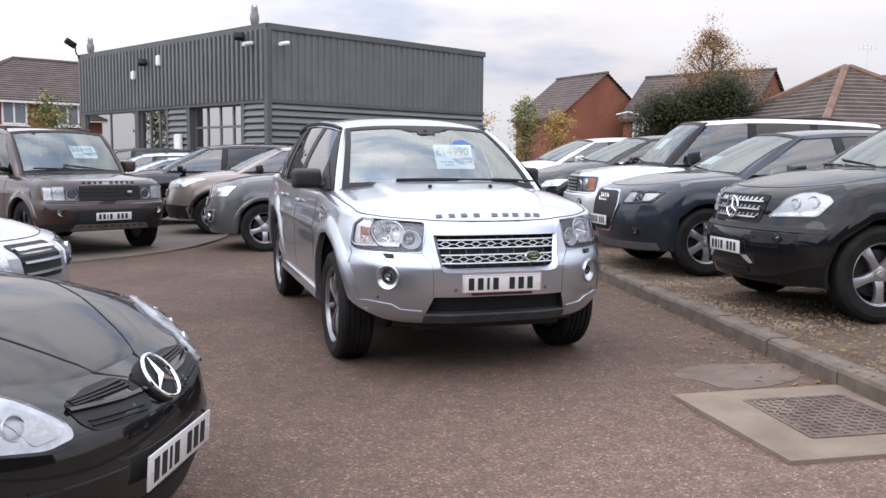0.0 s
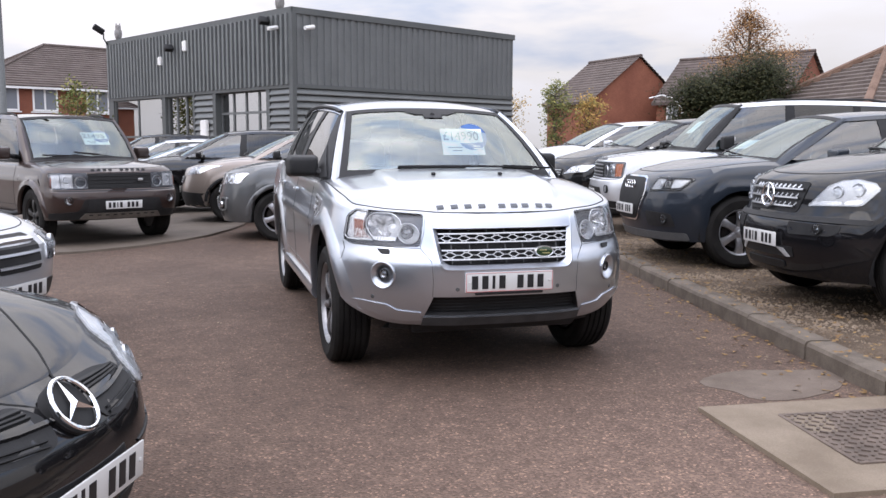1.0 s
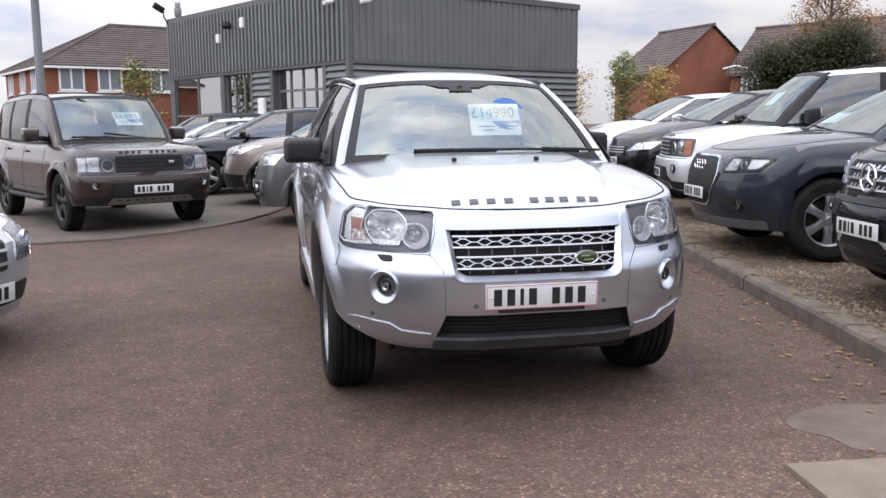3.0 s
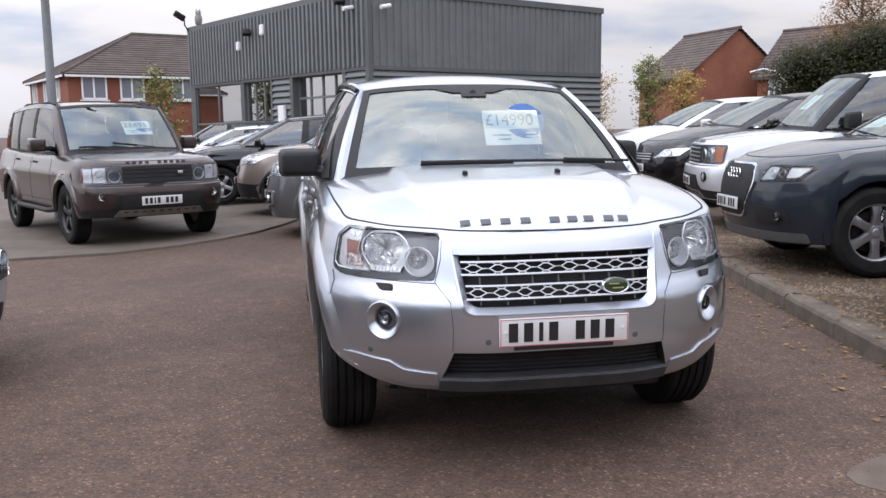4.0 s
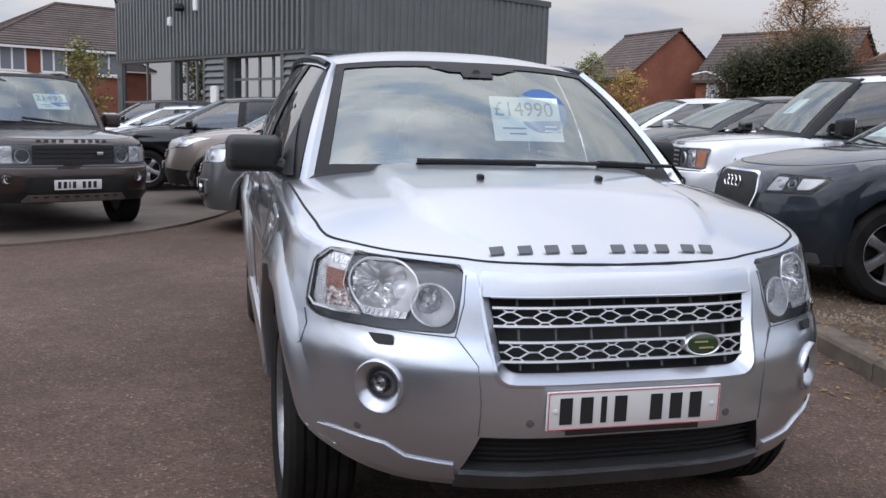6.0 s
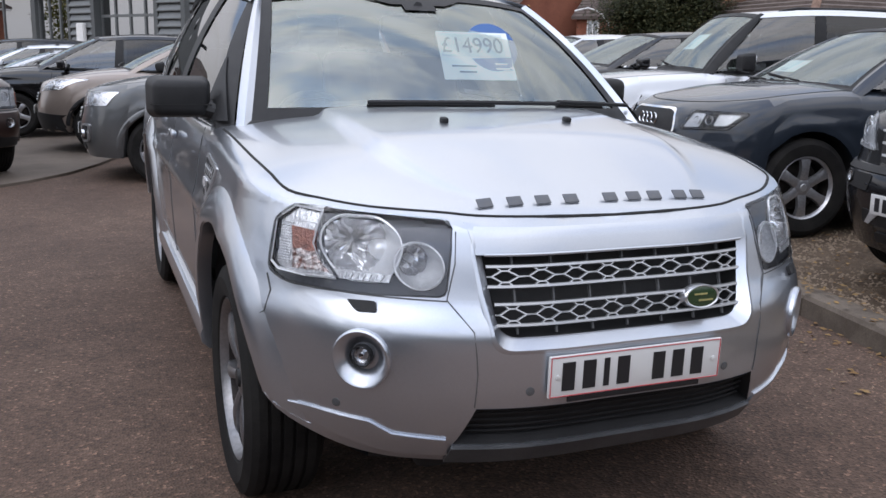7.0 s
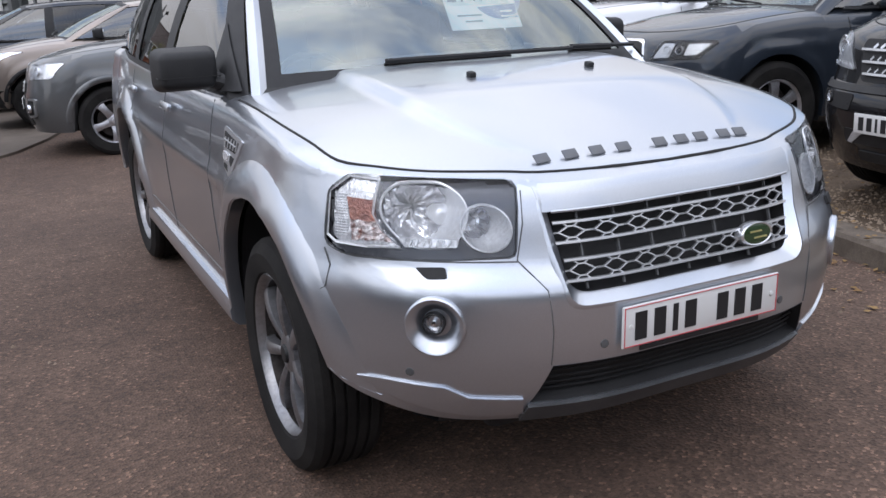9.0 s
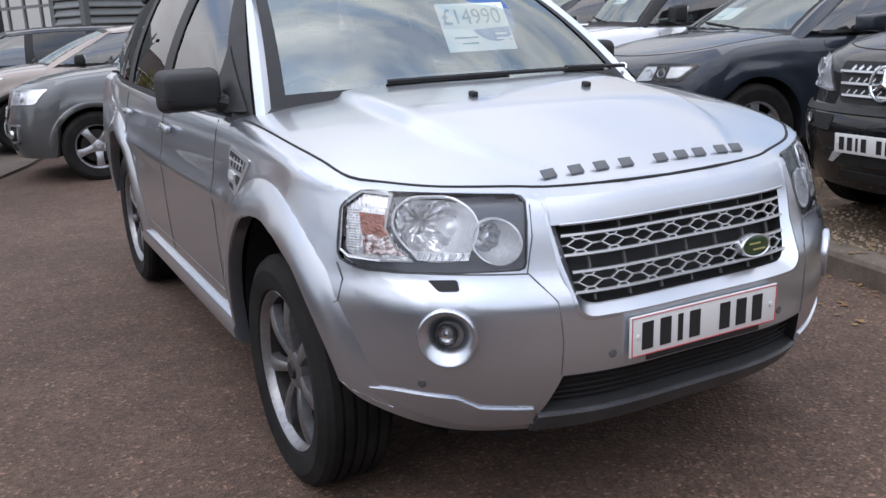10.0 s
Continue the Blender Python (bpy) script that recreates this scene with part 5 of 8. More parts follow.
def dwelling(m, length, width, eave, ridge, hip, windows, label, tile=TILE, wall=BRICK, hips=None, edge_mat=None):
    """A house: ridge along its own x, walls, stepped tile courses, fascia, windows at (face, along, sill height, w, h)."""
    h = thing("house", m, label, "house", "houses beyond the lot")
    a, b = length / 2, width / 2
    bm = bmesh.new()
    base = [(-a, -b), (a, -b), (a, b), (-a, b)]
    lo = [bm.verts.new((x, y, 0)) for x, y in base]
    hi = [bm.verts.new((x, y, eave)) for x, y in base]
    for i in range(4):
        j = (i + 1) % 4
        bm.faces.new((lo[i], lo[j], hi[j], hi[i]))
    if not hip:
        for sx, (i, j) in ((1, (1, 2)), (-1, (3, 0))):
            bm.faces.new((hi[i], hi[j], bm.verts.new((sx * a, 0, ridge - 0.06))))
    bmesh.ops.recalc_face_normals(bm, faces=bm.faces)
    part("wall", bm, wall, h)
    over = 0.35
    n = max(10, int(math.hypot(b + over, ridge - eave) / 0.3))
    slope = (ridge - eave) / b
    for face in range(4):
        if face > 1 and not hip:
            break
        for i in range(n):
            bm = bmesh.new()
            t0, t1 = i / n, (i + 1) / n

            def edge(t, lift):
                d = (b + over) * (1 - t)
                z = eave - over * slope + (b + over) * t * slope + lift
                if face < 2:
                    sy = -1 if face == 0 else 1
                    ex = a + over * 0.6 - (0 if not hip else (b + over) * t - over * 0.4)
                    return [Vector((-ex, sy * d, z)), Vector((ex, sy * d, z))]
                sx = -1 if face == 2 else 1
                ex = a + over - (b + over) * t
                return [Vector((sx * ex, -d, z)), Vector((sx * ex, d, z))]
            lo_, hi_ = edge(t0, 0.13 if hips else 0.08), edge(t1, 0.03)
            under = edge(t0, 0.0)
            grid(bm, [under, lo_, hi_])
            bmesh.ops.recalc_face_normals(bm, faces=bm.faces)
            part("tile_course", bm, tile, h, sharp=20)
    bm = bmesh.new()
    rx = a + over * 0.6 if not hip else max(0.1, a - b)
    tube(bm, [(-rx, 0, ridge + 0.05), (rx, 0, ridge + 0.05)], 0.12, 8)
    part("ridge", bm, hips or tile, h)
    if hip:
        for sx in (-1, 1):
            for sy in (-1, 1):
                bm = bmesh.new()
                tube(bm, [(sx * (a + over * 0.9), sy * (b + over * 0.9), eave - over * slope * 0.9 + 0.06), (sx * rx, 0, ridge + 0.06)], 0.16 if hips else 0.09, 6)
                part("hip", bm, hips or tile, h)
    for sy in (-1, 1):
        bm = bmesh.new()
        box(bm, (0, sy * (b + over - 0.03), eave - over * slope - 0.02), (2 * a + 0.4, 0.05, 0.2))
        box(bm, (0, sy * (b + over * 0.45), eave - over * slope - 0.08), (2 * a + 0.3, over * 0.95, 0.03))
        part("fascia", bm, edge_mat or UPVC, h)
    if hip:
        for sx in (-1, 1):
            bm = bmesh.new()
            box(bm, (sx * (a + over - 0.03), 0, eave - over * slope - 0.02), (0.05, 2 * b + 0.5, 0.2))
            part("fascia", bm, edge_mat or UPVC, h)
    for face, s, z, w, hh in windows:
        q = {0: pose(s, -b, z), 1: pose(s, b, z, 0, 0, 180), 2: pose(-a, s, z, 0, 0, -90), 3: pose(a, s, z, 0, 0, 90)}[face]
        bm = bmesh.new()
        box(bm, (0, -0.02, hh / 2), (w, 0.04, hh))
        bmesh.ops.transform(bm, matrix=q, verts=bm.verts)
        win = part("window", bm, HOUSEGLASS, h)
        bm = bmesh.new()
        for x in (-w / 2, -w * 0.02, w / 2):
            box(bm, (x, -0.04, hh / 2), (0.09, 0.09, hh + 0.1))
        for zz in (0, hh):
            box(bm, (0, -0.04, zz), (w + 0.09, 0.09, 0.1))
        box(bm, (0, -0.07, -0.1), (w + 0.3, 0.16, 0.07))
        bmesh.ops.transform(bm, matrix=q, verts=bm.verts)
        part("frame", bm, UPVC, win)
    return h


# beyond the showroom: long brick block with a hipped roof
dwelling(pose(-1.75, 62.4, 0, 0, 0, 25), 18.0, 10.0, 4.75, 7.35, True,
         [(0, -7.65, 3.3, 1.25, 1.2), (0, -5.6, 3.3, 1.25, 1.2), (0, -2.7, 3.3, 1.2, 1.2), (0, 1.0, 3.3, 1.2, 1.2), (2, 3.4, 3.3, 1.1, 1.2), (2, 0.2, 3.3, 1.1, 1.2), (2, -2.6, 3.3, 1.1, 1.2), (0, -7.6, 0.9, 1.25, 1.2), (0, -5.0, 0.9, 1.25, 1.2)],
         "red brick house with brown hipped roof and white windows")
dwelling(pose(-26, 74, 0, 0, 0, 25), 14, 9.0, 4.8, 7.6, True, [(0, -3, 3.3, 1.25, 1.2), (0, 2, 3.3, 1.25, 1.2)], "red brick house with brown hipped roof and white windows")
# beyond the parked cars
dwelling(pose(31.74, 58.63, 0, 0, 0, 100), 5.5, 7.4, 4.6, 7.45, False, [], "red brick house with a plain gable and brown tiled roof", edge_mat=TILE)
dwelling(pose(37.93, 52.42, 0, 0, 0, -60), 8.8, 6.6, 4.55, 7.3, False, [(0, -3.2, 2.9, 0.75, 1.2), (0, 0.5, 2.9, 1.0, 1.2)], "red brick house with brown tiled roof and arched lintels", edge_mat=TILE)
dwelling(pose(29.62, 30.86, 0, 0, 0, -4.3), 8.0, 8.0, 2.77, 5.27, True, [(0, 0, 1.2, 1.2, 1.2)], "low brick house with a grey-brown pyramid roof and terracotta hips", TILE2, hips=TERRA)
dwelling(pose(42.5, 39.0, 0, 0, 0, -48), 9.0, 7.5, 3.9, 6.15, False, [(0, 0, 3.0, 1.1, 1.2)], "red brick house with brown tiled roof")


# ---------------------------------------------------------------- trees
def leaf_mat(name, c1, c2, c3):
    m, nt, p = base_mat(name, 0.7, 0, c1, 0.0, 0.2)
    g = nt.nodes.new("ShaderNodeNewGeometry")
    nt.links.new(ramp_node(nt, g.outputs["Random Per Island"], [(0.0, c1), (0.55, c2), (1.0, c3)]), p.inputs["Base Color"])
    return m


BARK = worn("bark", (0.07, 0.055, 0.045), (0.12, 0.10, 0.08), 6, 0.9, 0, 40, 0.5)
LEAF_DARK = leaf_mat("conifer_leaf", (0.016, 0.022, 0.008), (0.030, 0.034, 0.012), (0.058, 0.052, 0.020))
LEAF_BROWN = leaf_mat("autumn_brown_leaf", (0.14, 0.07, 0.033), (0.25, 0.135, 0.06), (0.36, 0.22, 0.10))
LEAF_YELLOW = leaf_mat("autumn_yellow_leaf", (0.16, 0.14, 0.04), (0.34, 0.22, 0.06), (0.46, 0.27, 0.08))
LEAF_GREEN = leaf_mat("fading_green_leaf", (0.07, 0.10, 0.03), (0.16, 0.17, 0.05), (0.28, 0.24, 0.08))


def tree(x, y, height, spread, leaves, leaf, count, size, label, low=0.35, seed=1, conic=0.0, squash=1.0):
    rng = random.Random(seed)
    t = thing("tree", pose(x, y, ground_z(x, y)), label, "tree", "trees beyond the lot")
    bm = bmesh.new()
    tips = []
    h0 = height * 0.9
    tr = [(0.1 * math.sin(k), 0.1 * math.cos(1.7 * k), h0 * k / 7) for k in range(8)]
    tube(bm, tr, [height * 0.018 * (1 - 0.11 * k) for k in range(8)], 8)
    for i in range(26):
        k = low * 0.8 + (0.97 - low * 0.8) * i / 26
        a = i * 2.4 + rng.uniform(-0.4, 0.4)
        p0 = Vector((0, 0, h0 * k))
        reach = spread * (0.35 + 0.65 * math.sin(math.pi * min(1, (k - low * 0.8) / (1 - low * 0.8) * 0.85 + 0.15))) * rng.uniform(0.7, 1.1)
        if conic:
            reach = spread * (1.05 - (k - low) / (1 - low)) * rng.uniform(0.8, 1.1)
        d = Vector((math.cos(a), math.sin(a), rng.uniform(0.35, 0.9)))
        pts = [p0 + d * reach * q * 0.75 + Vector((0, 0, 0.12 * q * q)) for q in (0, 0.35, 0.7, 1)]
        tube(bm, pts, [0.012 * height * (1 - k * 0.6) * z for z in (0.6, 0.4, 0.25, 0.1)], 5)
        tips += [(pts[1], 0.4), (pts[2], 0.7), (pts[3], 0.8)]
        for b in range(2):
            e = pts[2] + Vector((rng.uniform(-1, 1), rng.uniform(-1, 1), rng.uniform(0.1, 0.9))) * reach * 0.4
            tube(bm, [pts[1 + b], (pts[1 + b] + e) / 2 + Vector((0, 0, 0.05)), e], [0.004 * height, 0.0025 * height, 0.001 * height], 4)
            tips.append((e, 0.9))
    tips.append((Vector((0, 0, height * 0.97)), 0.5))
    part("trunk", bm, BARK, t)
    verts, faces = [], []
    for _ in range(count):
        p, w = tips[rng.randrange(len(tips))]
        q = p + Vector((rng.gauss(0, 1), rng.gauss(0, 1), rng.gauss(0, 0.8))) * spread * 0.17 * squash
        r = size * rng.uniform(0.6, 1.3)
        u = Vector((rng.gauss(0, 1), rng.gauss(0, 1), rng.gauss(0, 1))).normalized()
        v = u.orthogonal().normalized()
        b = len(verts)
        verts += [q + u * r, q + v * r * 0.55, q - u * r, q - v * r * 0.55]
        faces.append((b, b + 1, b + 2, b + 3))
    me = bpy.data.meshes.new("crown")
    me.from_pydata(verts, [], faces)
    me.materials.append(leaf)
    c = new("crown", me)
    c.parent = t
    return t


tree(29.2, 39.5, 8.9, 3.0, True, LEAF_BROWN, 10000, 0.06, "thin birch with sparse brown autumn leaves", 0.42, 3, 1.0, 0.5)
tree(24.1, 35.4, 4.2, 1.8, True, LEAF_DARK, 30000, 0.055, "dense dark green conifer", 0.12, 5, 0.0, 1.2)
tree(26.2, 34.0, 5.1, 1.9, True, LEAF_DARK, 30000, 0.055, "dense dark green conifer", 0.12, 6, 0.0, 1.2)
tree(25.1, 34.9, 4.5, 1.7, True, LEAF_DARK, 28000, 0.055, "dense dark green conifer", 0.10, 15, 0.0, 1.2)
tree(22.3, 47.0, 5.3, 1.15, True, LEAF_GREEN, 1900, 0.085, "young tree with fading green leaves", 0.3, 7)
tree(24.0, 46.3, 4.3, 1.3, True, LEAF_YELLOW, 1900, 0.085, "young tree with orange autumn leaves", 0.25, 8)
tree(23.0, 57.0, 4.9, 1.7, True, LEAF_YELLOW, 1700, 0.085, "sparse tree with yellow autumn leaves", 0.25, 9)
tree(-1.7, 43.2, 4.2, 1.25, True, LEAF_GREEN, 1800, 0.07, "small tree with thin yellow-green leaves", 0.2, 10)
tree(29.5, 29.5, 3.9, 1.3, True, LEAF_BROWN, 2600, 0.075, "sparse shrub with brown autumn leaves", 0.2, 12)


def lamp_posts():
    t = thing("lamp_post", pose(-0.42, 18.9, 0), "tall grey steel lamp column behind the parked cars", "lamp post")
    bm = bmesh.new()
    lathe(bm, [(0.10, 0), (0.10, 0.9), (0.075, 0.95), (0.06, 6.0), (0.05, 9.0)], 14)
    part("column", bm, LOUV, t)
    bm = bmesh.new()
    tube(bm, [(0, 0, 8.9), (0.3, 0, 9.3), (1.0, -0.1, 9.4)], [0.05, 0.045, 0.04], 8)
    part("arm", bm, LOUV, t)
    bm = bmesh.new()
    box(bm, (1.25, -0.12, 9.38), (0.6, 0.28, 0.14), 0.05)
    part("lamp_head", bm, LOUV, t)
    t = thing("lamp_post", pose(26.9, 41.5, 0), "street lamp with a thin white curved arm", "lamp post")
    bm = bmesh.new()
    tube(bm, [(0, 0, 0), (0, 0, 2.8), (-0.1, 0, 3.4), (-0.5, 0.2, 3.85), (-1.0, 0.4, 4.0), (-1.6, 0.6, 3.85)], [0.07, 0.06, 0.05, 0.045, 0.04, 0.04], 8)
    part("column", bm, UPVC, t)
    t = thing("aerial", pose(31.6, 31.9, 5.5), "thin metal television aerial on a house roof", "aerial")
    bm = bmesh.new()
    tube(bm, [(0, 0, -1.6), (0, 0, 0.9)], 0.02, 5)
    tube(bm, [(-0.3, 0.2, 0.85), (0.3, -0.2, 0.85)], 0.015, 5)
    for k in range(5):
        tube(bm, [(-0.28 + 0.13 * k, 0.19 - 0.09 * k, 0.72), (-0.28 + 0.13 * k, 0.19 - 0.09 * k, 0.98)], 0.01, 4)
    part("rods", bm, SATIN, t)


lamp_posts()


def unseen_hedge():
    """An unseen clipped hedge behind and left of the camera, added to darken low reflections."""
    rng = random.Random(21)
    verts, faces = [], []
    for _ in range(22000):
        x = rng.uniform(-14, 34)
        face = rng.random()
        y = -9 - 2.2 * rng.random() if face < 0.25 else -9 + rng.uniform(-0.12, 0.12)
        z = 3.6 * rng.random() if face >= 0.25 else 3.6 + rng.uniform(-0.25, 0.25)
        if rng.random() < 0.3:
            x, y = -14 + (y + 9), rng.uniform(-9, 8)
        u = Vector((rng.gauss(0, 1), rng.gauss(0, 1), rng.gauss(0, 1))).normalized()
        v = u.orthogonal().normalized()
        r = rng.uniform(0.14, 0.26)
        q = Vector((x, y, z))
        b = len(verts)
        verts += [q + u * r, q + v * r * 0.6, q - u * r, q - v * r * 0.6]
        faces.append((b, b + 1, b + 2, b + 3))
    bm = bmesh.new()
    box(bm, (9.5, -10.1, 1.75), (49, 2.0, 3.5), 0.2)
    box(bm, (-15.1, -1.5, 1.75), (2.0, 19, 3.5), 0.2)
    h = solid("hedge", bm, LEAF_DARK, "unseen dark hedge added to darken low reflections in the cars", "hedge")
    me = bpy.data.meshes.new("foliage")
    me.from_pydata(verts, [], faces)
    me.materials.append(LEAF_DARK)
    ob = new("foliage", me)
    ob.parent = h


unseen_hedge()


# ---------------------------------------------------------------- the silver off-roader
G = "glass"
HX, HY, HT = 4.345, 6.225, -0.3


LAMP = [(0.455, 0.998), (0.488, 0.822), (0.746, 0.818), (0.826, 0.820), (0.858, 0.838), (0.853, 0.884), (0.833, 0.975), (0.792, 1.016)]
LAMP = rounded(LAMP, 0.016, 2)
GRILLE = [(-0.392, 0.922), (-0.362, 0.722), (0.362, 0.722), (0.392, 0.922)]
INTAKE = [(-0.465, 0.44), (0.465, 0.44), (0.425, 0.548), (-0.425, 0.548)]
FOG = disc_points(0.683, 0.663, 0.060, 14)


def frame_line(d, r=0.045):
    """The grille's opening, widened by d at its sides and foot, with round lower corners."""
    a, b = Vector((-0.362 - d, 0.722 - d)), Vector((0.362 + d, 0.722 - d))
    tl, tr = Vector((-0.392 - d, 0.922)), Vector((0.392 + d, 0.922))
    out = [tuple(tl)]
    for p, u, v in ((a, tl, b), (b, a, tr)):
        q0, q1 = p + (u - p).normalized() * r, p + (v - p).normalized() * r
        out += [tuple((1 - t) ** 2 * q0 + 2 * t * (1 - t) * p + t * t * q1) for t in [k / 5 for k in range(6)]]
    return out + [tuple(tr)]


def hero():
    s = spec(L=4.5, W=0.93, wb=2.66, fo=0.885, R=0.366, Ra=0.455, tall=1.13, sill=0.365, under=0.375, flat=0.028, lift=0.018, edge=0.036, crown=0.075, depth=0.62, square=2.15, crease=0.86, flare=0.022,
             tuck=0.135, bumper_top=0.815, cowl=1.14, paint=SILVER, nf=30, nl=40, tyre=0.235,
             nose=[(0.36, 0.10), (0.40, 0.065), (0.46, 0.03), (0.56, 0.006), (0.66, 0.001), (0.722, 0.004), (0.746, 0.011), (0.770, 0.024), (0.805, 0.046), (0.92, 0.080), (0.985, 0.105), (1.0, 0.112)],
             width=[(0.30, 0.895), (0.42, 0.905), (0.6, 0.92), (0.82, 0.925), (1.0, 0.905), (1.16, 0.87)],
             shoulder=[(0.1, 0.995), (0.35, 1.02), (0.8, 1.085), (1.2, 1.125), (2.2, 1.14), (3.4, 1.155), (4.5, 1.18)],
             doors=(1.47, 2.36, 3.27), nh=44, lines=(0.572, 0.055, 0.022, 0.008), holes=[LAMP, mirror(LAMP), frame_line(0.024), INTAKE, FOG, mirror(FOG)],
             house=house(1.06, 1.165, 1.80, 1.735, 0.775, 0.60, 0.875, 4.5,
                         [(1.27, 1.93), (2.29, 2.32), (2.44, 2.45), (3.18, 3.18), (3.32, 3.28), (4.28, 4.10)],
                         [(G, SIDEGLASS), ("p", TRIM), (G, PRIVACY), ("p", TRIM), (G, PRIVACY)], corner_y=1.27, corner_z=1.145, top_corner_y=1.93, crown=0.062, strip_mat=TRIM, screen_mat=WIND, pillar_part=0.45, band=((-0.912, 0.912), (0.085, 0.935)), wipers=(((0.46, 0.05), (-0.50, 0.055)), ((0.98, 0.05), (0.46, 0.06))),
                         roof=[(1.75, 1.612), (1.95, 1.658), (2.2, 1.688), (2.8, 1.71), (3.6, 1.69), (4.2, 1.63)]))
    car = Car(s, pose(HX, HY, -0.012, 1.0, 0, HT), "silver compact off-roader with black mirrors, parked on the tarmac", "parked cars")
    car.top(seats=TAN)
    car.wheels(7, "wide", GREY_ALLOY, 0.255)
    car.mirrors(1.475, 1.218, TRIM, (0.212, 0.13, 0.142), 0.797, (-1,))
    car.door_lines(SILVER, 1.015, 0.0035, GREYTRIM)
    car.bonnet_lines(0.985, 0.12, [(0.0, 0.174), (0.18, 0.179), (0.353, 0.206), (0.46, 0.25), (0.55, 0.292), (0.637, 0.343), (0.725, 0.420), (0.792, 0.500), (0.815, 0.635), (0.828, 0.76), (0.836, 0.90), (0.842, 1.06), (0.846, 1.26)])
    hero_front(car)
    hero_sides(car)
    return car


def facet(ob, amount, seed=3, dish=0.0):
    """Break a reflector's face into small flat mirrors, hollowed by dish."""
    rng = random.Random(seed)
    vs = ob.data.vertices
    mid = sum((v.co for v in vs), Vector()) / len(vs)
    far = max((v.co - mid).length for v in vs)
    for v in vs:
        v.co += Vector((rng.uniform(-1, 1), rng.uniform(-1, 1), rng.uniform(-1, 1))) * amount
        v.co.y += dish * (1 - ((v.co - mid).length / far) ** 2)
    for q in ob.data.polygons:
        q.use_smooth = False
    return ob


MAIN = rounded([(0.700, 1.000), (0.610, 0.999), (0.578, 0.965), (0.572, 0.930), (0.592, 0.880), (0.622, 0.846), (0.700, 0.846), (0.732, 0.880), (0.750, 0.925), (0.738, 0.968)], 0.03)
SIDE_LAMP = [(0.732, 1.004), (0.788, 1.010), (0.829, 0.972), (0.850, 0.865), (0.838, 0.848), (0.785, 0.844), (0.722, 0.846), (0.752, 0.884), (0.762, 0.923), (0.750, 0.966)]


def inside(p, poly):
    hit = False
    for (x0, z0), (x1, z1) in zip(poly, poly[1:] + poly[:1]):
        if (z0 > p[1]) != (z1 > p[1]) and p[0] < (x1 - x0) * (p[1] - z0) / (z1 - z0) + x0:
            hit = not hit
    return hit


